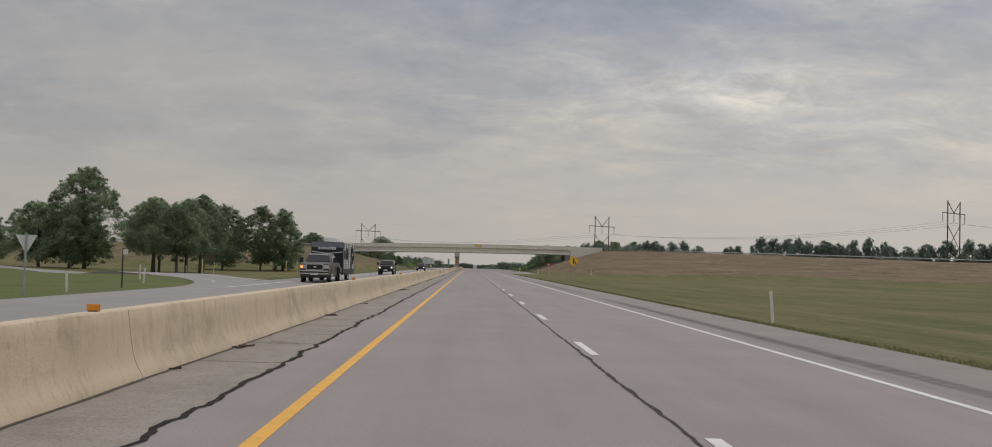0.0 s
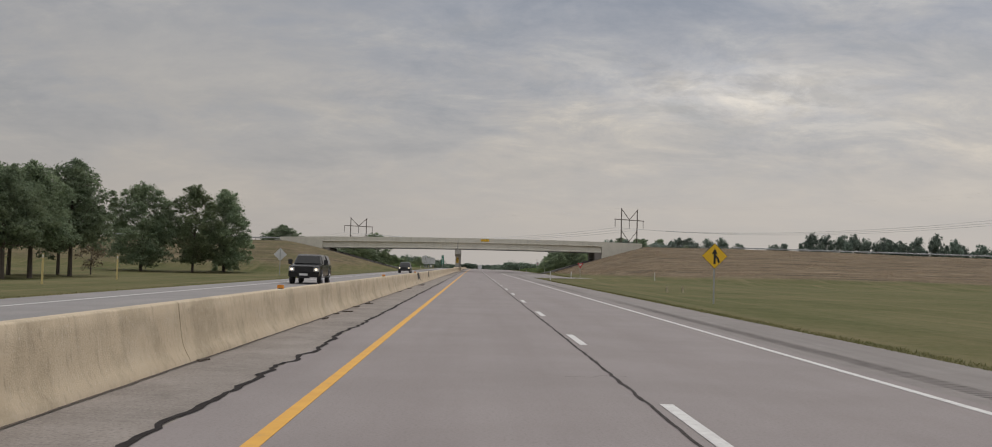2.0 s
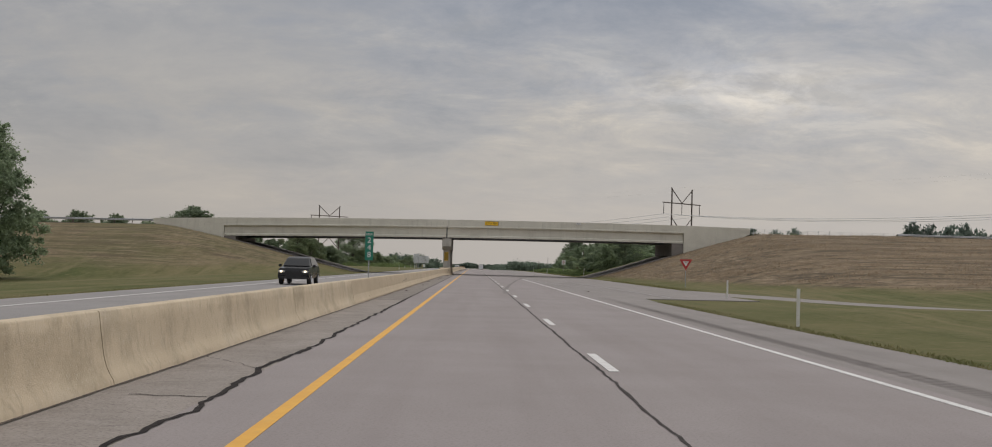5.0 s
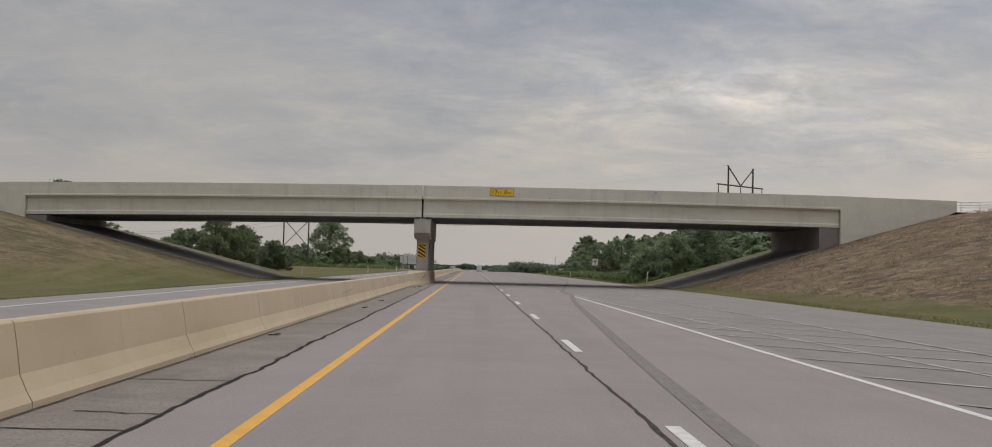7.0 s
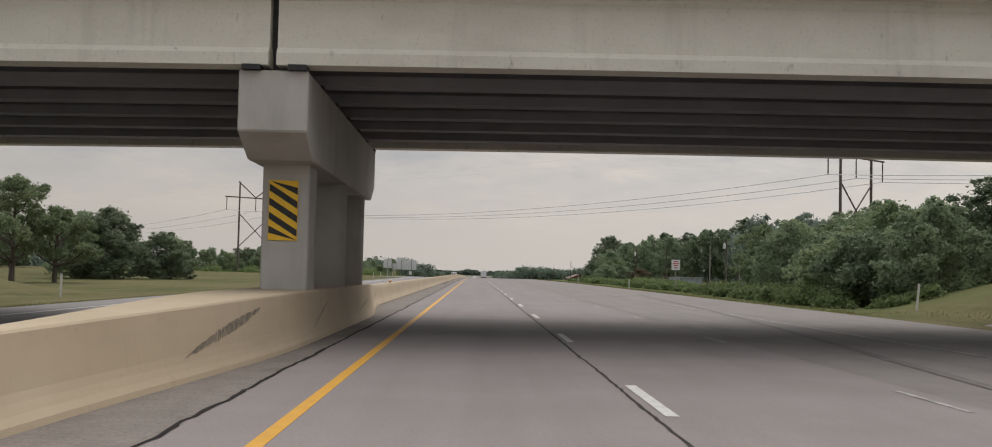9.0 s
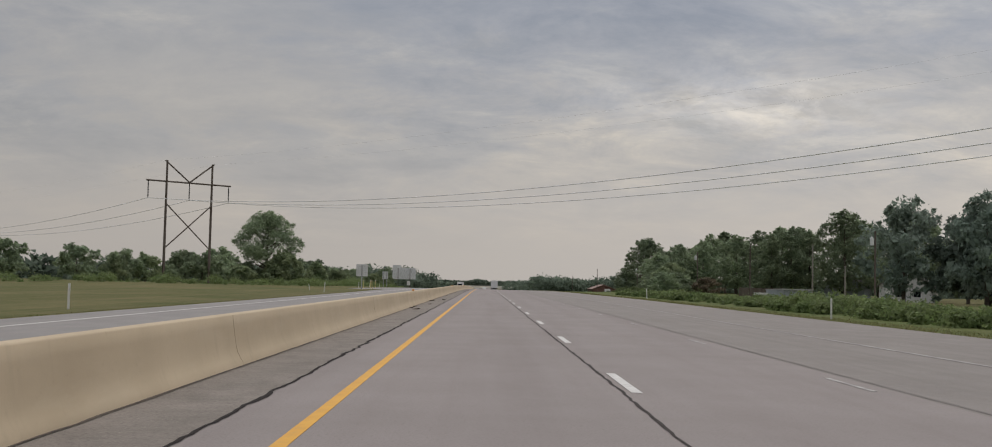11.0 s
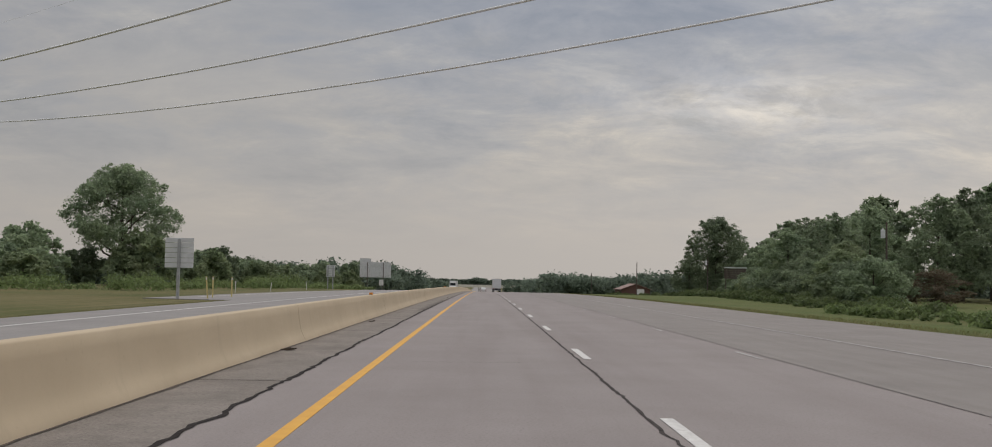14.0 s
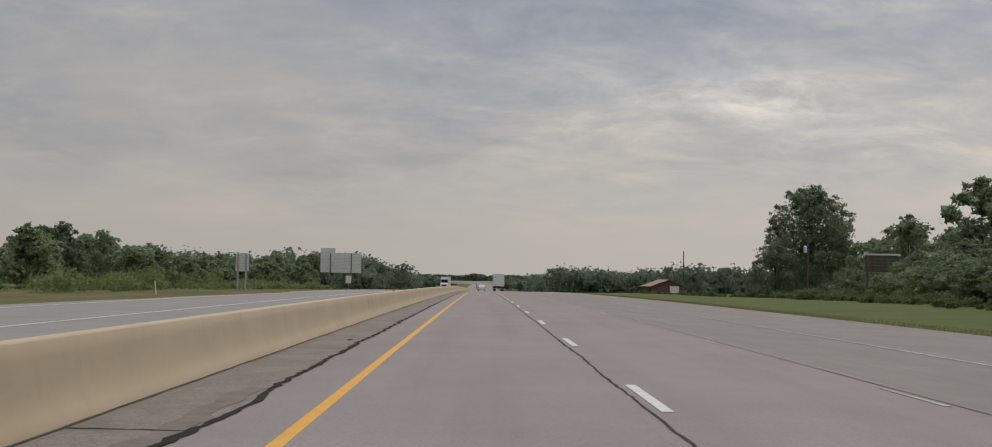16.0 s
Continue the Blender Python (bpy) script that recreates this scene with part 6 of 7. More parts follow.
def pickup(x, y, z, paint, label, heavy=False, canopy=False, lit=True):
    """A crew-cab pickup facing -y, its nose at the origin."""
    s = thing("pickup_truck", (x, y, z), label, "pickup truck")
    wd, L = (1.02, 6.4) if heavy else (0.99, 5.85)
    top = 2.06 if heavy else 1.92
    hood = 1.40 if heavy else 1.22
    bm = B()
    tapered(bm, [(0.05, 0.50), (0.0, 0.75), (0.04, hood - 0.12), (0.18, hood - 0.03), (1.25, hood + 0.06), (1.45, hood + 0.08), (L - 2.1, hood + 0.05), (L, hood + 0.02), (L, 0.62), (L - 0.1, 0.52)], wd, wd * 0.97, 0.5, hood)
    bmesh.ops.bevel(bm, geom=bm.edges[:], offset=0.045, segments=2, affect="EDGES")
    part("body", bm, paint, s)
    bm = B()
    ce = L - 2.0
    tapered(bm, [(1.35, hood + 0.02), (2.05, top - 0.08), (2.35, top), (ce - 0.35, top), (ce - 0.05, top - 0.1), (ce, hood + 0.02)], wd * 0.95, wd * 0.76, hood, top)
    bmesh.ops.bevel(bm, geom=bm.edges[:], offset=0.035, segments=2, affect="EDGES")
    part("cab", bm, paint, s)
    w0, w1 = wd * 0.90, wd * 0.76
    pane(s, [(-w0 * 0.95, 1.42, hood + 0.10), (w0 * 0.95, 1.42, hood + 0.10), (w1 * 0.94, 1.96, top - 0.12), (-w1 * 0.94, 1.96, top - 0.12)], "windscreen")
    for k in (-1, 1):
        a0, a1 = wd * 0.94, wd * 0.81
        m = (hood + top) / 2
        pane(s, [(k * a0, 1.78, hood + 0.10), (k * a0, 2.72, hood + 0.10), (k * a1, 2.72, top - 0.13), (k * a1, 2.22, top - 0.13)], "side_window")
        pane(s, [(k * a0, 2.80, hood + 0.10), (k * a0, ce - 0.25, hood + 0.10), (k * a1, ce - 0.35, top - 0.13), (k * a1, 2.80, top - 0.13)], "side_window")
        bm = B()
        box(bm, k * (wd + 0.02) if k > 0 else k * (wd + 0.30), k * (wd + 0.30) if k > 0 else k * (wd + 0.02), 1.55, 1.68, hood + 0.02, hood + 0.36, 0.04)
        part("wing_mirror", bm, M_TRIM, s)
        bm = B()
        box(bm, min(k * wd * 0.60, k * wd * 0.98), max(k * wd * 0.60, k * wd * 0.98), -0.03, 0.05, hood - 0.42, hood - 0.16, 0.03)
        h = part("headlight", bm, M_LENS, s)
        bm = B()
        tube(bm, (k * wd * 0.78, -0.045, hood - 0.28), (k * wd * 0.78, -0.032, hood - 0.28), 0.075, 0.075, 14)
        part("bulb", bm, M_LAMP if lit else M_CHROME, h)
        bm = B()
        box(bm, k * (wd + 0.0) - 0.03, k * (wd + 0.0) + 0.03, 0.55, L - 0.7, 0.42, 0.50, 0.02)
        part("running_board", bm, M_TRIM, s)
        bm = B()
        box(bm, k * (wd - 0.10) - 0.07, k * (wd - 0.10) + 0.07, L - 0.02, L + 0.03, 0.9, hood - 0.05, 0.02)
        part("tail_light", bm, M_REDLENS, s)
        for yy in (1.05, L - 1.25):
            bm = B()
            tube(bm, (k * (wd - 0.16), yy, 0.44), (k * (wd + 0.012), yy, 0.44), 0.52, 0.52, 20)
            part("wheel_arch", bm, M_TRIM, s)
            wheel(s, k * (wd - 0.11 + (0.10 if heavy and yy > 2 else 0)), yy, 0.42, 0.27, k)
        if heavy:
            bm = B()
            box(bm, min(k * wd * 0.9, k * (wd + 0.20)), max(k * wd * 0.9, k * (wd + 0.20)), L - 1.95, L - 0.55, 0.62, 1.16, 0.10)
            part("rear_fender", bm, paint, s)
    bm = B()
    box(bm, -wd * 0.58, wd * 0.58, -0.035, 0.04, hood - 0.50, hood - 0.12, 0.03)
    g = part("grille", bm, M_TRIM, s)
    for i in range(5):
        bm = B()
        zz = hood - 0.47 + i * 0.075
        box(bm, -wd * 0.54, wd * 0.54, -0.050, -0.037, zz, zz + 0.025, 0.006)
        part("grille_bar", bm, M_TRIM, g)
    for x0, x1, z0, z1 in ((-0.60, 0.60, -0.125, -0.085), (-0.60, 0.60, -0.52, -0.48), (-0.60, -0.54, -0.48, -0.125), (0.54, 0.60, -0.48, -0.125)):
        bm = B()
        box(bm, wd * x0, wd * x1, -0.065, -0.034, hood + z0, hood + z1, 0.01)
        part("grille_surround", bm, M_CHROME if heavy else M_TRIM, g)
    bm = B()
    tube(bm, (0, -0.066, hood - 0.30), (0, -0.050, hood - 0.30), 0.115, 0.115, 16)
    bmesh.ops.scale(bm, vec=(1.0, 1.0, 0.5), space=Matrix.Translation((0, 0, -(hood - 0.30))), verts=bm.verts[:])
    part("oval_badge", bm, M_CHROME if heavy else M_TRIM, g)
    bm = B()
    box(bm, -wd * 0.98, wd * 0.98, -0.14, 0.10, 0.44, 0.84 if heavy else 0.74, 0.05)
    b_ = part("bumper", bm, paint, s)
    if heavy:
        for z0, z1 in ((0.79, 0.86), (0.60, 0.67)):
            bm = B()
            box(bm, -wd * 0.97, wd * 0.97, -0.165, -0.135, z0, z1, 0.012)
            part("bright_strip", bm, M_CHROME, b_)
        bm = B()
        box(bm, -wd * 0.62, wd * 0.62, -0.160, -0.138, 0.685, 0.775, 0.01)
        part("bumper_opening", bm, M_TRIM, b_)
        bm = B()
        box(bm, -wd * 0.95, wd * 0.95, -0.10, 0.12, 0.34, 0.46, 0.03)
        part("air_dam", bm, M_TRIM, b_)
        bm = B()
        box(bm, -wd * 0.96, -wd * 0.82, -0.062, -0.030, hood - 0.38, hood - 0.22, 0.01)
        part("turn_signal", bm, M_AMBERLAMP, s, "lit amber turn signal")
    bm = B()
    box(bm, -wd * 0.4, wd * 0.4, -0.15, -0.12, 0.38, 0.50, 0.02)
    part("air_intake", bm, M_TRIM, s)
    bm = B()
    box(bm, -wd * 0.95, wd * 0.95, L - 0.02, L + 0.14, 0.5, 0.70, 0.04)
    part("rear_bumper", bm, M_CHROME, s)
    bm = B()
    box(bm, -0.26, 0.26, -0.16, -0.145, 0.55, 0.68)
    part("number_plate", bm, M_SIGNWHITE, s)
    if canopy:
        bm = B()
        tapered(bm, [(ce + 0.05, hood + 0.04), (ce + 0.08, top - 0.02), (L - 0.45, top - 0.05), (L - 0.05, hood + 0.04)], wd * 0.95, wd * 0.78, hood, top)
        bmesh.ops.bevel(bm, geom=bm.edges[:], offset=0.04, segments=2, affect="EDGES")
        part("bed_canopy", bm, paint, s)
        for k in (-1, 1):
            pane(s, [(k * wd * 0.94, ce + 0.25, hood + 0.14), (k * wd * 0.94, L - 0.45, hood + 0.14), (k * wd * 0.84, L - 0.62, top - 0.16), (k * wd * 0.84, ce + 0.25, top - 0.16)], "canopy_window")
    return s


# grey for the shadow lines of the ribbed siding, put in as colour
M_RIBSHADE = mat("grey_siding_shadow_line", (0.20, 0.20, 0.205), (0.25, 0.25, 0.255), 6, 0.6)


def travel_trailer(x, y, z):
    s = thing("travel_trailer", (x, y, z), "white-sided travel trailer with a dark navy front cap", "travel trailer")
    w, L, lo, hi = 1.22, 8.2, 0.60, 3.02
    bm = B()
    tapered(bm, [(0.0, 1.9), (0.45, lo), (L, lo), (L, hi), (0.25, hi), (-0.12, 2.6)], w, w, lo, hi)
    part("body", bm, M_TRAILER, s)
    bm = B()
    tapered(bm, [(-0.02, 1.9), (0.43, lo - 0.02), (0.60, lo - 0.02), (0.60, hi + 0.02), (0.23, hi + 0.02), (-0.14, 2.6)], w + 0.012, w + 0.012, lo, hi)
    cap = part("front_cap", bm, M_NAVY, s, "dark navy moulded front cap")
    bm = B()
    for k in (-1, 1):
        prism(bm, [(0, 2.10), (k * (w - 0.05), 2.24), (k * (w - 0.05), 2.30), (0, 2.16)], -0.16, -0.02, "y")
    part("white_swoosh", bm, M_BODY_WHITE, cap)
    bm = B()
    for i in range(8):
        xx = -0.68 + i * 0.175
        box(bm, xx, xx + 0.13, -0.15, -0.128, 2.44, 2.62)
    part("name_bars", bm, M_BODY_WHITE, cap)
    bm = B()
    tube(bm, (0.0, -0.07, 1.93), (0.0, 0.06, 1.93), 0.11, 0.11, 14)
    part("round_emblem", bm, mat("blue_emblem", (0.06, 0.20, 0.36), None, 1, 0.5), cap)
    for i in range(12):
        zz = 0.95 + i * 0.172
        for k in (-1, 1):
            bm = B()
            box(bm, k * (w + 0.005) - 0.006, k * (w + 0.005) + 0.006, 0.62, L - 0.02, zz, zz + 0.045)
            part("siding_rib", bm, M_RIBSHADE, s)
    for k in (-1, 1):
        bm = B()
        box(bm, k * (w + 0.003) - 0.008, k * (w + 0.003) + 0.008, 0.6, L, lo, 0.93)
        part("lower_panel", bm, M_TRIM, s)
        for y0, y1, z0, z1 in ((1.0, 1.45, 1.75, 2.35), (2.3, 3.3, 1.75, 2.55), (5.4, 6.1, 0.8, 2.70), (6.7, 7.2, 2.3, 2.7), (6.7, 7.2, 1.4, 2.0), (7.4, 7.9, 1.7, 2.3)):
            bm = B()
            box(bm, k * (w + 0.012) - 0.014, k * (w + 0.012) + 0.014, y0 - 0.05, y1 + 0.05, z0 - 0.05, z1 + 0.05, 0.01)
            f = part("window" if z0 > 1 else "door", bm, M_TRIM, s)
            bm = B()
            zz = z0 if z0 > 1 else z0 + 1.1
            box(bm, k * (w + 0.03) - 0.006, k * (w + 0.03) + 0.006, y0, y1, zz, z1)
            part("pane", bm, M_GLASS, f)
        for yy in (4.3, 5.15):
            wheel(s, k * (w - 0.2), yy, 0.36, 0.22, k)
        bm = B()
        box(bm, min(k * (w - 0.35), k * (w + 0.02)), max(k * (w - 0.35), k * (w + 0.02)), 3.8, 5.65, 0.66, 0.86, 0.03)
        part("fender", bm, M_TRIM, s)
    for k in (-1, 1):
        for yy in (0.62, 2.05, 3.75, 6.45, 8.12):
            bm = B()
            box(bm, k * (w + 0.006) - 0.012, k * (w + 0.006) + 0.012, yy - 0.035, yy + 0.035, lo, 2.98)
            part("corner_trim", bm, M_TRIM, s)
    bm = B()
    box(bm, -w - 0.02, w + 0.02, 0.25, 8.22, 2.97, 3.04, 0.01)
    part("roof_edge", bm, M_BODY_WHITE, s)
    for y0, y1, h in ((0.9, 1.9, 0.34), (2.3, 3.1, 0.32), (4.3, 5.0, 0.26)):
        bm = B()
        box(bm, -0.42, 0.42, y0, y1, hi, hi + h, 0.06)
        part("roof_unit", bm, M_BODY_WHITE, s, "white rooftop air conditioner")
    for k in (-1, 1):
        bm = B()
        tube(bm, (0.0, -1.5, 0.55), (k * 0.6, 0.6, 0.55), 0.05, 0.05, 6)
        part("tow_bar", bm, M_TRIM, s)
    bm = B()
    box(bm, -w + 0.1, w - 0.1, 0.5, L, 0.48, lo, 0.02)
    part("chassis", bm, M_TRIM, s)
    bm = B()
    box(bm, -1.1, 1.1, L, L + 0.12, 0.5, 0.62)
    part("rear_bumper", bm, M_TRIM, s)
    return s


def suv(x, y, z, paint, label, lit=True, turn=0):
    s = thing("suv", Matrix.Translation((x, y, z)) @ Matrix.Rotation(radians(turn), 4, "Z"), label, "car")
    wd, L, top, hood = 0.95, 4.7, 1.72, 1.08
    bm = B()
    tapered(bm, [(0.05, 0.38), (0.0, 0.65), (0.12, hood - 0.08), (1.2, hood + 0.05), (L - 0.1, hood + 0.1), (L, 0.8), (L - 0.05, 0.42)], wd, wd * 0.95, 0.4, hood)
    bmesh.ops.bevel(bm, geom=bm.edges[:], offset=0.05, segments=2, affect="EDGES")
    part("body", bm, paint, s)
    bm = B()
    tapered(bm, [(1.1, hood), (1.85, top - 0.06), (2.2, top), (L - 0.7, top - 0.03), (L - 0.15, hood + 0.04)], wd * 0.94, wd * 0.70, hood, top)
    bmesh.ops.bevel(bm, geom=bm.edges[:], offset=0.04, segments=2, affect="EDGES")
    part("cab", bm, paint, s)
    pane(s, [(-wd * 0.84, 1.16, hood + 0.08), (wd * 0.84, 1.16, hood + 0.08), (wd * 0.68, 1.74, top - 0.12), (-wd * 0.68, 1.74, top - 0.12)], "windscreen")
    for k in (-1, 1):
        pane(s, [(k * wd * 0.93, 1.5, hood + 0.08), (k * wd * 0.93, L - 0.6, hood + 0.1), (k * wd * 0.755, L - 0.9, top - 0.1), (k * wd * 0.755, 2.0, top - 0.1)], "side_window")
        bm = B()
        box(bm, min(k * 0.52, k * 0.90), max(k * 0.52, k * 0.90), -0.02, 0.12, 0.74, 0.88, 0.03)
        h = part("headlight", bm, M_LENS, s)
        bm = B()
        tube(bm, (k * 0.72, -0.035, 0.81), (k * 0.72, -0.022, 0.81), 0.075, 0.075, 12)
        part("bulb", bm, M_LAMP if lit else M_LENS, h)
        bm = B()
        box(bm, min(k * wd, k * (wd + 0.2)), max(k * wd, k * (wd + 0.2)), 1.35, 1.45, hood, hood + 0.16, 0.03)
        part("wing_mirror", bm, M_TRIM, s)
        bm = B()
        box(bm, k * 0.78 - 0.1, k * 0.78 + 0.1, L - 0.03, L + 0.02, 0.85, 1.05, 0.02)
        part("tail_light", bm, M_REDLENS, s)
        for yy in (0.9, L - 0.95):
            wheel(s, k * (wd - 0.10), yy, 0.36, 0.23, k)
    bm = B()
    box(bm, -0.48, 0.48, -0.03, 0.05, 0.52, 0.84, 0.02)
    part("grille", bm, M_TRIM, s)
    bm = B()
    box(bm, -0.9, 0.9, -0.08, 0.08, 0.36, 0.54, 0.04)
    part("bumper", bm, M_TRIM, s)
    return s


def semi(x, y, z, label, facing=-1, cab=M_BODY_WHITE):
    """A tractor with a box trailer; facing 1 drives away (+y), its trailer doors at the origin."""
    s = thing("semi_truck", Matrix.Translation((x, y, z)) @ Matrix.Rotation(0 if facing > 0 else math.pi, 4, "Z"), label, "truck")
    y0 = 0.0 if facing > 0 else -20.5
    bm = B()
    box(bm, -1.3, 1.3, y0, y0 + 14.5, 1.15, 4.1, 0.03)
    t = part("box_trailer", bm, M_BODY_WHITE, s)
    for k in (-1, 1):
        bm = B()
        box(bm, min(k * 0.03, k * 1.22), max(k * 0.03, k * 1.22), y0 - 0.035, y0 - 0.005, 1.25, 4.0)
        part("door", bm, M_SIGNBACK, t)
        bm = B()
        box(bm, k * 1.05 - 0.12, k * 1.05 + 0.12, y0 - 0.06, y0 - 0.01, 1.0, 1.12)
        part("tail_light", bm, M_REDLENS, t)
        for yy in (0.9, 2.2, 15.2, 16.5, 19.6):
            wheel(s, k * 0.98, y0 + yy, 0.5, 0.5, k, M_STEEL)
    bm = B()
    box(bm, -1.2, 1.2, y0 - 0.02, y0 + 0.08, 0.5, 0.62)
    for k in (-1, 1):
        box(bm, k * 0.6 - 0.05, k * 0.6 + 0.05, y0, y0 + 0.08, 0.6, 1.2)
    part("underride_bar", bm, M_STEEL, t)
    bm = B()
    tapered(bm, [(y0 + 15.3, 1.0), (y0 + 15.3, 3.75), (y0 + 17.6, 3.85), (y0 + 18.3, 2.3), (y0 + 20.3, 1.95), (y0 + 20.5, 1.0)], 1.22, 1.05, 1.0, 3.9)
    bmesh.ops.bevel(bm, geom=bm.edges[:], offset=0.06, segments=2, affect="EDGES")
    part("cab", bm, cab, s)
    pane(s, [(-1.05, y0 + 18.28, 2.38), (1.05, y0 + 18.28, 2.38), (0.95, y0 + 17.86, 3.3), (-0.95, y0 + 17.86, 3.3)], "windscreen")
    bm = B()
    box(bm, -0.7, 0.7, y0 + 20.42, y0 + 20.56, 1.05, 1.8, 0.03)
    part("grille", bm, M_TRIM, s)
    bm = B()
    box(bm, -1.25, 1.25, y0 + 20.3, y0 + 20.65, 0.45, 0.9, 0.05)
    part("bumper", bm, M_CHROME, s)
    bm = B()
    box(bm, -0.4, 0.4, y0 + 2, y0 + 20, 0.75, 1.1)
    part("chassis", bm, M_TRIM, s)
    return s


pickup(-13.0, 58.4, 0.0, M_BODY_GREY, "bronze-grey crew-cab pickup towing a travel trailer", heavy=True, lit=False)
travel_trailer(-13.25, 66.7, 0.0)
pickup(-13.0, 122.5, 0.0, M_BODY_DARK, "black crew-cab pickup with a bed canopy and lit headlights", canopy=True)
suv(-13.0, 222.0, 0.0, M_BODY_DARK, "black car with lit headlights on the oncoming carriageway")
semi(1.95, 795, grade(795), "grey-white semi truck with a box trailer driving away", 1)
semi(-13.2, 858, grade(858), "white semi truck on the oncoming carriageway", -1)
suv(-2.1, 835, grade(835), M_BODY_WHITE, "white car far ahead on the highway", False, 180)


# ---- far overpass in the valley ----
s = thing("far_overpass", (0, 1480, grade(1480)), "distant pale concrete overpass across the valley", "bridge")
bm = B()
box(bm, -70, 70, -5, 5, 5.2, 7.6)
part("deck", bm, M_BRIDGE, s)
for x in (-22, -6.5, 16):
    bm = B()
    box(bm, x - 0.6, x + 0.6, -4, 4, -0.5, 5.25)
    part("pier", bm, M_PIER, s)


# ---- marks and litter on the pavement ----
def bar(name, x0, y0, x1, y1, w, material, parent, lift=0.006, thick=0.004, seed=0, bend=0.0, n=8):
    """A thin seam or stripe from one place on the pavement to another."""
    a, b = Vector((x0, y0, 0)), Vector((x1, y1, 0))
    d = (b - a).normalized()
    nrm = Vector((-d.y, d.x, 0))
    rows = []
    for i in range(n + 1):
        t = i / n
        p = a.lerp(b, t) + nrm * bend * noise.noise(Vector((t * 4, seed, 1)))
        ww = w * (0.7 + 0.6 * abs(noise.noise(Vector((t * 6, seed, 7))))) if bend else w
        z = grade(p.y) + lift
        rows.append([tuple(p - nrm * ww / 2 + Vector((0, 0, z))), tuple(p + nrm * ww / 2 + Vector((0, 0, z)))])
    ob = new(name, rows_mesh(name, rows, material))
    ob.parent = parent
    return ob


rng = random.Random(77)
CRACKS = [-1.5, 79.8, 2.16, 4.74, 10.5, 28.3, 32.1, 47.0, 61.5, 76.4, 92.0, 113.4, 121.5, 134.8, 150.2, 168.0, 183.0, 199.0, 210.5, 224.6, 235.0, 236.2, 239.2, 252.0, 268.0, 281.0, 296.0, 341.0, 358.0, 372.0, 391.0, 405.0, 421.0, 437.0, 443.8, 446.7, 449.2, 451.9, 455.0, 470.0, 483.5, 498.7, 512.0, 529.0, 548.0, 560.0, 575.0, 590.0]
for i, y in enumerate(CRACKS):
    bar("shoulder_seam", -6.12 + rng.uniform(0, 0.5) * (i % 2), y + rng.uniform(-0.1, 0.1), -4.9, y + rng.uniform(-0.1, 0.1), 0.045, M_TAR, inner_shoulder, 0.003, 0, i, 0.08)
    if i % 3 == 0:
        bar("hairline_crack", -6.1, y + 4 + rng.uniform(-1, 1), -4.95, y + 4 + rng.uniform(-1, 1), 0.014, M_TAR, inner_shoulder, 0.003, 0, i + 50, 0.2)
# dirt line where the barrier meets the shoulder
wandering("dirt_line", -6.13, -20, 800, 0.06, M_DEBRIS, inner_shoulder, 0.006, 0.03, 29, 0.6, 1.0)
# crack across the lane
for y, x0, x1 in ((487.5, -3.3, -1.3), (68.2, -0.9, 0.0), (128.2, 0.2, 1.0)):
    bar("hairline_crack", x0, y, x1, y + 0.25, 0.02, M_TAR, road, 0.004, 0, int(y), 0.2)
# skid marks
for pts in (((-0.35, 214), (-0.1, 223), (0.44, 235), (0.95, 245), (1.6, 256), (2.61, 273), (3.9, 289)),):
    line = smooth_line(pts, 8)
    rows = [[(x - 0.12, y, grade(y) + 0.0075), (x + 0.12, y, grade(y) + 0.0075)] for x, y in line]
    ob = new("skid_mark", rows_mesh("skid_mark", rows, M_SKID))
    ob.parent = road
# rubber dragged along the entry lane's joint
line = smooth_line([(3.66, 287), (3.76, 292.4), (3.95, 296), (5.04, 307.2), (5.81, 315.2), (8.39, 342.4), (10.42, 377)], 8)
rows = [[(x - 0.13, y, grade(y) + 0.0065), (x + 0.13, y, grade(y) + 0.0065)] for x, y in line]
ob = new("skid_mark", rows_mesh("skid_mark", rows, M_SKID))
ob.parent = outer_shoulder
# gore stripes
for i in range(13):
    y = 221 + i * 3.3
    reach = max(0.8, 5.2 - i * 0.12)
    bar("gore_stripe", 3.85, y + 4.2, 3.85 + reach, y, 0.15, M_WORN, outer_shoulder, 0.009, 0, i, 0.06)
strip("gore_edge_line", lambda y: 8.6 - (y - 215) * 0.0135, lambda y: 8.72 - (y - 215) * 0.0135, 215, 285, M_WORN, outer_shoulder, 0.010)
# rumble strip: a run of small grooves nobody counts, flat, their shade put into colour
verts, faces = [], []
for i in range(1150):
    y = -30 + i * 0.22
    if y > 212:
        break
    for x0, x1, y0, y1 in ((4.35, 4.78, y, y + 0.07),):
        k = len(verts)
        verts += [(x0, y0, 0.0015), (x1, y0, 0.0015), (x1, y1, 0.0015), (x0, y1, 0.0015)]
        faces.append((k, k + 1, k + 2, k + 3))
me = bpy.data.meshes.new("rumble_strip")
me.from_pydata(verts, [], faces)
me.materials.append(M_GROOVE_SHADE)
tagged(new("rumble_strip", me), "rumble strip in the outer shoulder, its milled grooves as flat darker bars", "rumble strip", kind="stuff")


# tyre scuffs fanned over the barrier's face
def face_x(z):
    return BARRIER_X + float(np.interp(z, [p[1] for p in SOFT], [p[0] for p in SOFT])) + 0.004


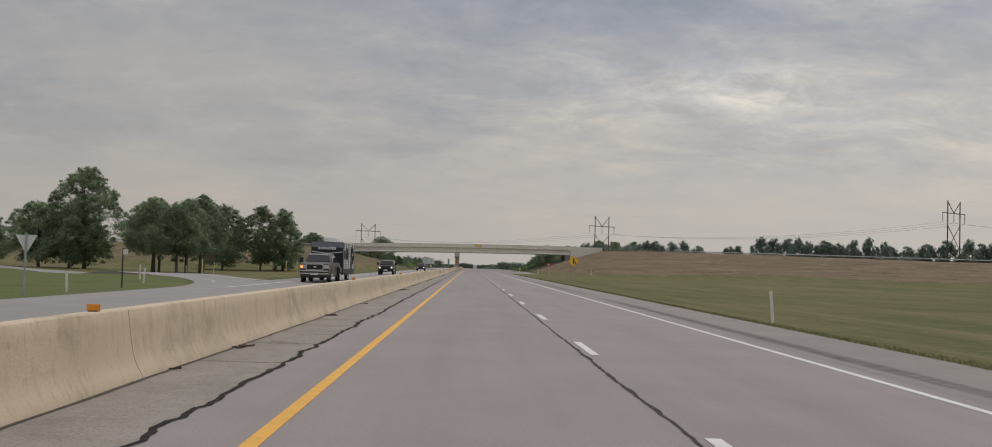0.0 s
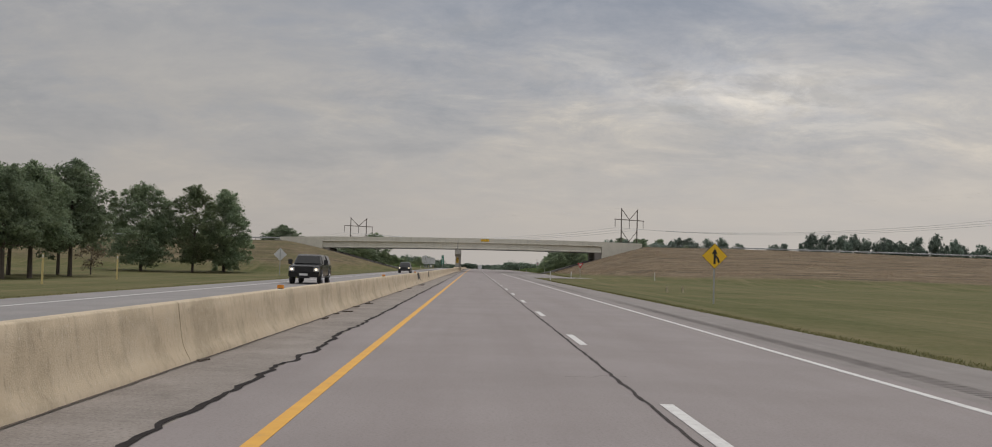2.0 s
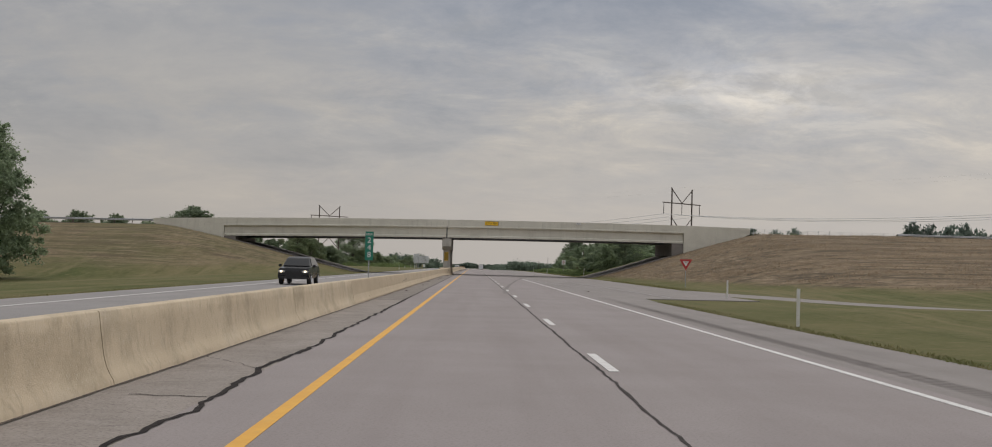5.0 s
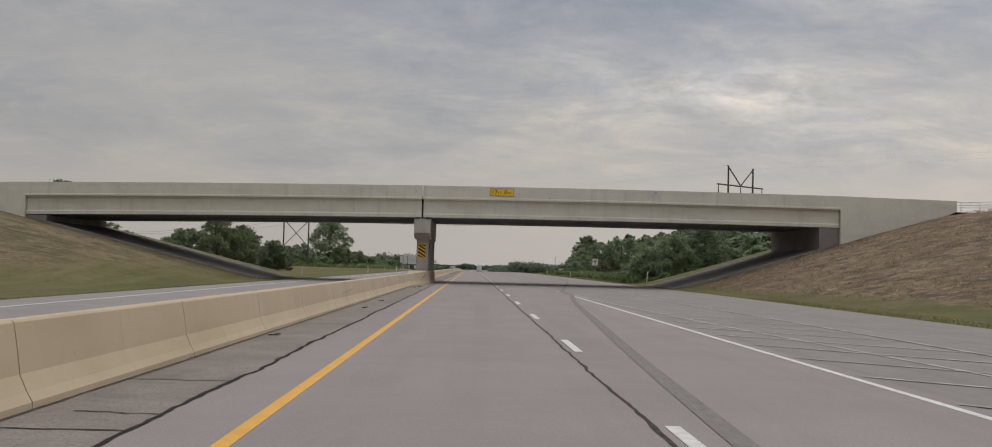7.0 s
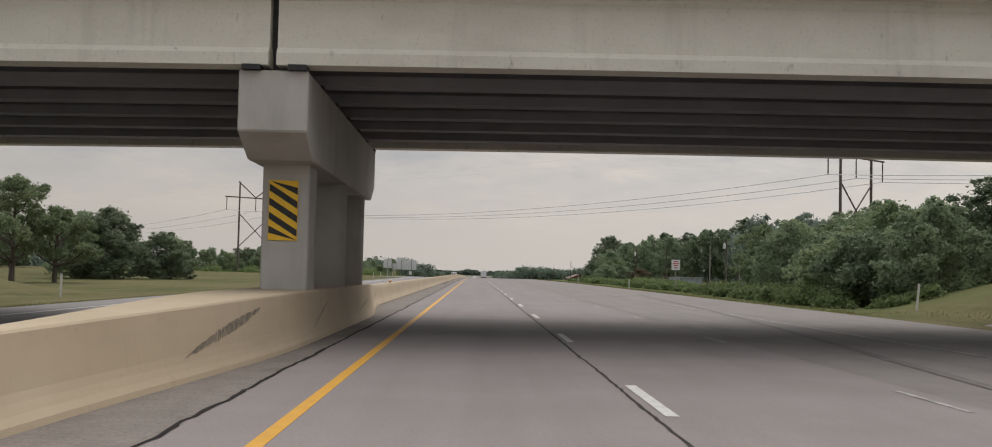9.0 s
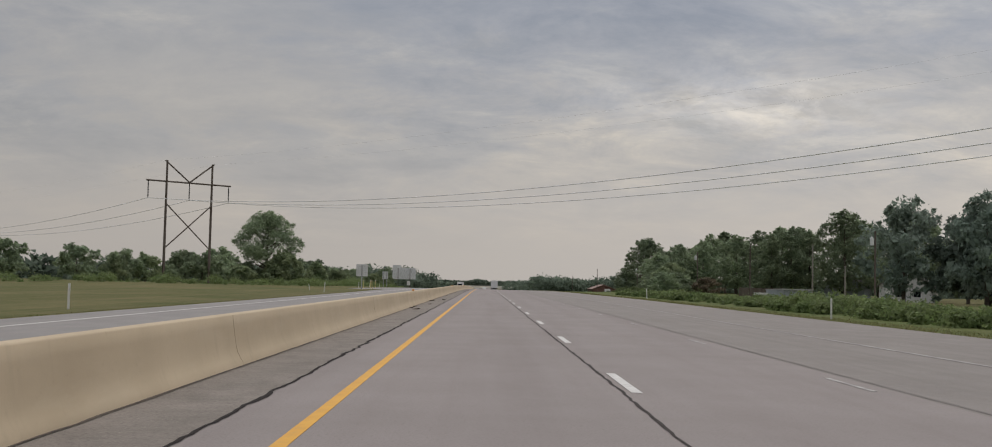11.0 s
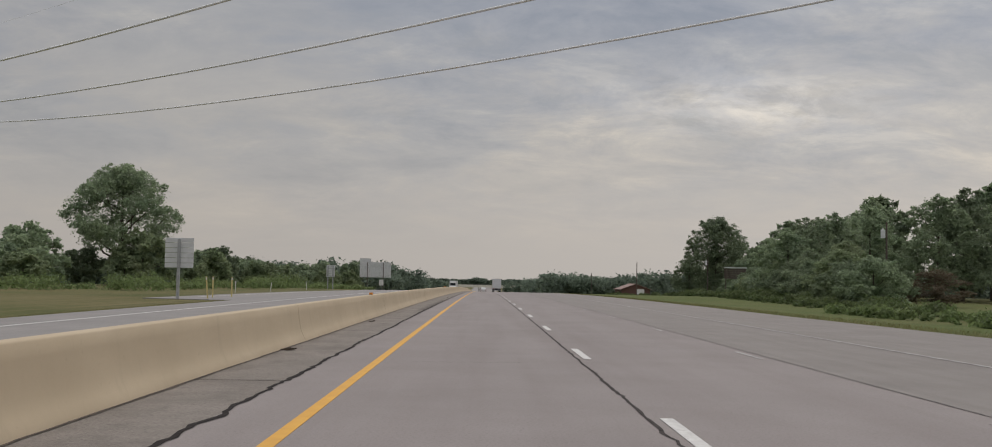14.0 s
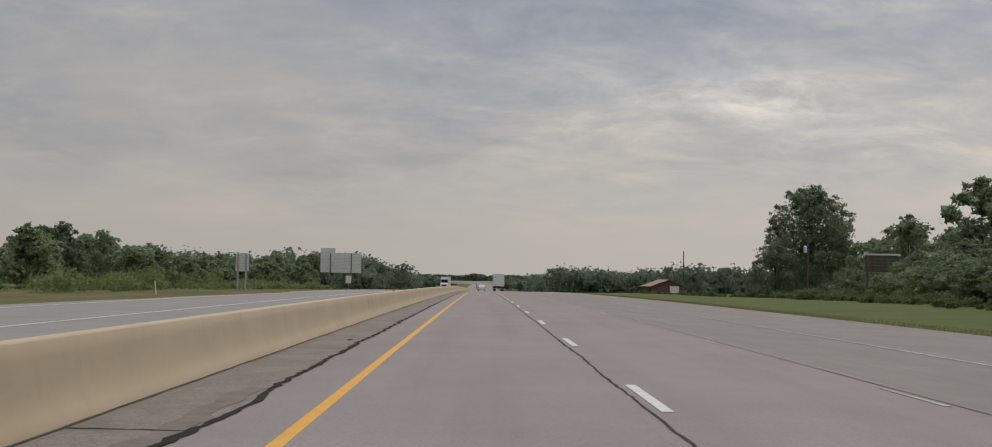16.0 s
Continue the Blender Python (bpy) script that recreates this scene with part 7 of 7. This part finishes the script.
def stroke(verts, faces, pts, widths):
    prev = None
    for (y, z), w in zip(pts, widths):
        lo, hi = max(0.01, z - w), min(0.846, z + w)
        verts += [(face_x(lo), y, lo), (face_x(hi), y, hi)]
        if prev is not None:
            faces.append((prev, prev + 1, len(verts) - 1, len(verts) - 2))
        prev = len(verts) - 2


def scuff(y0, size, seed, parent):
    """A wing of tread streaks running down from a dense core, and two worn bands leading up into it."""
    rng = random.Random(seed)
    verts, faces = [], []
    n = 17
    for i in range(n):
        f = i / (n - 1)
        ya, za = y0 - 0.35 * size * f + rng.uniform(-0.2, 0.2) * size, 0.835 - 0.54 * f
        yb, zb = y0 + size * (1.7 + 1.75 * f ** 0.7 + rng.uniform(-0.12, 0.12)), 0.835 - 0.68 * f ** 0.9
        pts, ws = [], []
        for j in range(14):
            t = j / 13
            pts.append((ya + (yb - ya) * t, min(0.838, za + (zb - za) * t + 0.12 * math.sin(math.pi * t ** 0.8) * (0.3 + f))))
            ws.append((0.021 * (1 - t) ** 0.7 + 0.010 * t ** 2 + 0.003) * rng.uniform(0.7, 1.1))
        stroke(verts, faces, pts, ws)
    for i in range(int(130 * size)):
        y, z = y0 + size * rng.uniform(-0.8, 0.6), rng.uniform(0.34, 0.80)
        pts = [(y + 0.05 * k * size, z + 0.035 * k - 0.01 * k * k) for k in range(5)]
        stroke(verts, faces, pts, [0.004, 0.013, 0.016, 0.011, 0.004])
    for ya, za, yb, zb, wide, fade in ((y0 - 0.6 * size, 0.60, y0 - 4.4 * size, 0.06, 0.055, 0.75), (y0 - 0.3 * size, 0.42, y0 - 2.0 * size, 0.05, 0.075, 0.5)):
        m = int(70 * size)
        for i in range(m):
            f = i / m
            if rng.random() < fade * f:
                continue
            y, z = ya + (yb - ya) * f, za + (zb - za) * f ** 0.85
            h = wide * (1 - 0.45 * f)
            h *= rng.uniform(0.6, 1.15)
            pts = [(y + 0.035 * k * size, z - h + 2 * h * k / 4) for k in range(5)]
            stroke(verts, faces, pts, [0.003, 0.008, 0.010, 0.008, 0.003])
    me = bpy.data.meshes.new("tyre_scuff")
    me.from_pydata(verts, [], faces)
    me.materials.append(M_SCUFF)
    ob = new("tyre_scuff", me)
    ob.parent = parent
    return ob


M_GRIME = mat("grey_rubber_scuff", (0.15, 0.13, 0.10), (0.30, 0.25, 0.185), 7, 0.9)
M_SCUFF = mat("black_tyre_scuff", (0.035, 0.031, 0.028), (0.085, 0.073, 0.060), 6, 0.88, layers=(((0.19, 0.155, 0.115), 0.6, 14, (1, 1, 1), 0.58, 0.68),))
scuff(134.1, 1.0, 3, barrier)
scuff(152.6, 0.55, 5, barrier)
def on_face(y, z):
    edge = barrier_edge(y)
    return (BARRIER_X + float(np.interp(z, [p[1] for p in edge], [p[0] for p in edge])) + 0.005, y, z)


def smear(y0, z0, y1, z1, wide, count, seed):
    """A band of short slanting rubs along the barrier's face."""
    verts, faces = [], []
    rng = random.Random(seed)
    for i in range(count):
        f = i / count
        y, z = y0 + (y1 - y0) * f, z0 + (z1 - z0) * f ** 0.9
        h = wide * math.sin(0.25 + 2.6 * f) * rng.uniform(0.4, 1.0)
        if rng.random() < 0.25:
            continue
        k = len(verts)
        verts += [on_face(y + dy, min(0.9, max(0.03, z + dz))) for dy, dz in ((-0.02, -h), (0.02, -h), (0.10, h * 0.8), (0.05, h * 0.8))]
        faces.append((k, k + 1, k + 2, k + 3))
    me = bpy.data.meshes.new("tyre_scuff")
    me.from_pydata(verts, [], faces)
    me.materials.append(M_GRIME)
    new("tyre_scuff", me).parent = barrier


smear(308.6, 0.30, 312.2, 0.82, 0.10, 150, 8)
smear(221.0, 0.41, 222.7, 0.48, 0.050, 70, 9)
smear(222.9, 0.47, 224.9, 0.53, 0.050, 80, 10)
for y0, y1, z0, z1 in ((317.0, 319.5, 0.25, 0.75), (326, 329, 0.3, 0.6), (262, 266, 0.45, 0.56)):
    rows = []
    for i in range(9):
        t = i / 8
        y, z = y0 + (y1 - y0) * t, z0 + (z1 - z0) * t
        w = (0.034 if y0 > 300 else 0.018) * math.sin(0.3 + 2.5 * t)
        edge = barrier_edge(y)
        rows.append([(BARRIER_X + float(np.interp(zz, [p[1] for p in edge], [p[0] for p in edge])) + 0.005, y, zz) for zz in (z - w, z + w)])
    ob = new("scrape_mark", rows_mesh("scrape_mark", rows, M_SCRAPE))
    ob.parent = barrier


# torn tyre pieces, bark and rubbish on the inner shoulder
def litter(x, y, size, seed, label="torn dark rubber and bark scraps on the shoulder"):
    """A few bent, curling strips lying over one another."""
    rng = random.Random(seed)
    bm = B()
    for k in range(rng.randint(2, 5)):
        a = rng.uniform(-0.5, 0.5) + (1.3 if rng.random() < 0.25 else 0)
        l, w = size * rng.uniform(0.6, 1.6), size * rng.uniform(0.04, 0.15)
        ox, oy, curl = rng.uniform(-0.4, 0.4) * size, rng.uniform(-0.4, 0.4) * size, rng.uniform(0.0, 0.22) * size
        ring = []
        for i in range(6):
            t = i / 5
            p = Vector((ox + math.cos(a) * l * (t - 0.5), oy + math.sin(a) * l * (t - 0.5) + 0.1 * size * math.sin(3 * t + k), 0.012 + curl * t * t))
            n = Vector((-math.sin(a), math.cos(a), 0)) * w * (0.4 + 0.6 * math.sin(0.4 + 2.4 * t)) * rng.uniform(0.7, 1.2)
            h = Vector((0, 0, 0.008 + 0.03 * size))
            ring.append([bm.verts.new(q) for q in (p - n - h, p + n - h, p + n * 0.8 + h, p - n * 0.8 + h)])
        for r0, r1 in zip(ring, ring[1:]):
            for i in range(4):
                bm.faces.new((r0[i], r0[(i + 1) % 4], r1[(i + 1) % 4], r1[i]))
        bm.faces.new(ring[0])
        bm.faces.new(ring[-1][::-1])
    bmesh.ops.recalc_face_normals(bm, faces=bm.faces[:])
    ob = new("road_debris", mesh_of("road_debris", bm, M_DEBRIS))
    ob.matrix_basis = Matrix.Translation((x, y, grade(y)))
    return tagged(ob, label, "debris", "scraps on the inner shoulder")


for x, y, sz, k in ((-5.95, 43.5, 0.30, 1), (-5.8, 44.2, 0.18, 2), (-5.9, 129.6, 0.32, 3), (-5.7, 131.2, 0.14, 4), (-5.95, 92.5, 0.16, 5), (-5.6, 301.0, 0.22, 6), (-5.4, 299.2, 0.20, 7), (-5.7, 297.4, 0.14, 8), (-6.02, 443.9, 0.26, 9), (-5.53, 420.0, 0.30, 23), (-6.08, 422.8, 0.26, 24), (-5.52, 432.9, 0.14, 25), (-6.1, 426.0, 0.16, 26), (-6.05, 0.95, 0.20, 27), (-5.95, 1.3, 0.12, 28), (-6.05, -2.9, 0.16, 29), (-6.02, 12.7, 0.2, 30), (-6.05, 81.2, 0.24, 31), (-5.94, 85.7, 0.26, 32), (-6.05, 84.1, 0.12, 33), (-6.05, 89.2, 0.16, 34), (-6.05, 57.0, 0.16, 35), (-5.9, 61.5, 0.12, 36), (-6.0, 69.0, 0.14, 37), (-6.0, 110.0, 0.14, 38), (-6.0, 118.0, 0.18, 39), (-5.7, 215.0, 0.08, 40), (-5.6, 232.0, 0.07, 41), (-5.5, 452.5, 0.10, 10),
                    (-5.3, 450.0, 0.16, 11), (-6.0, 490.0, 0.22, 12), (-5.9, 505.4, 0.14, 13), (-5.6, 269.5, 0.16, 14), (-5.5, 262.0, 0.13, 15), (-5.9, 472.0, 0.18, 16), (-5.2, 563.0, 0.08, 17), (-5.95, 22.0, 0.12, 19), (5.3, 149.0, 0.10, 20), (5.1, 224.0, 0.12, 21), (-5.85, 247.5, 0.14, 22)):
    litter(x, y, sz, k)


# grass fringe: blades along the pavement's edges
def fringe(seed, line, count, width, tall):
    g = np.random.default_rng(seed)
    at = lerp_path(line)
    ys = g.uniform(line[0][0], line[-1][0], count)
    xs = np.array([at(y) for y in ys]) + width * g.random(count) ** 1.6
    zs = np.array([land(x, y) for x, y in zip(xs, ys)]) + 0.0
    a = g.uniform(0, 6.283, count)
    h = tall * g.uniform(0.5, 1.3, count)
    w = 0.008 + 0.012 * g.random(count)
    p = np.stack([xs, ys, zs], 1)
    d = np.stack([np.cos(a), np.sin(a), 0 * a], 1)
    tip = p + np.stack([g.normal(0, 0.05, count), g.normal(0, 0.05, count), h], 1)
    verts = np.stack([p - d * w[:, None], p + d * w[:, None], tip], 1).reshape(-1, 3)
    me = bpy.data.meshes.new("grass_fringe")
    me.from_pydata(verts.tolist(), [], np.arange(count * 3).reshape(-1, 3).tolist())
    me.materials.append(M_BLADE)
    return tagged(new("grass_fringe", me), "uneven grass tufts along the pavement's edge", "grass", kind="stuff")


M_BLADE = leafy("grass_blades", (0.150, 0.165, 0.058), (0.245, 0.215, 0.105), 0.6)
fringe(91, [(-10, 6.35), (206, 6.4)], 26000, 0.7, 0.07)
fringe(92, [(236, 13.6), (300, 14.4), (480, 14.2), (520, 13.2), (700, 13.1)], 40000, 2.2, 0.10)
fringe(93, [(60, -17.2), (480, -17.2), (536, -17.8)], 26000, -0.8, 0.07)


# dead grass lying in tufts over the embankments
def dry_tufts(seed, x0, x1, y0, y1, count, tall, material, label):
    """Low leaning tufts in ragged patches, thinning out along the bank."""
    g = np.random.default_rng(seed)
    verts = []
    while len(verts) < count * 9:
        f = g.random() ** 1.8
        x, y = x0 + (x1 - x0) * f, g.uniform(y0, y1)
        if bank(x, y) < 0.3 + g.uniform(0, 0.5) or noise.noise(Vector((x * 0.10, y * 0.30, 4.0))) + g.uniform(-0.4, 0.4) < 0.05:
            continue
        z = land(x, y)
        for _ in range(3):
            a, up_ = g.uniform(0, 6.283), tall * g.uniform(0.4, 1.2)
            w = tall * g.uniform(0.2, 0.5)
            px, py = x + g.normal(0, 0.15), y + g.normal(0, 0.1)
            verts += [(px - math.cos(a) * w, py - math.sin(a) * w, z - 0.02), (px + math.cos(a) * w, py + math.sin(a) * w, z - 0.02), (px + g.normal(0, 1.0) * up_, py - abs(g.normal(0, 0.9)) * up_, z + up_)]
    me = bpy.data.meshes.new("dry_tufts")
    me.from_pydata(verts, [], np.arange(len(verts)).reshape(-1, 3).tolist())
    me.materials.append(material)
    return tagged(new("dry_tufts", me), label, "dry grass", kind="stuff")


M_STRAWBLADE = leafy("dead_grass_blades", (0.30, 0.225, 0.150), (0.44, 0.345, 0.24), 0.8, 0.65)
dry_tufts(94, 15, 150, 238, 314, 14000, 0.13, M_STRAWBLADE, "matted straw-brown dead grass on the embankment")
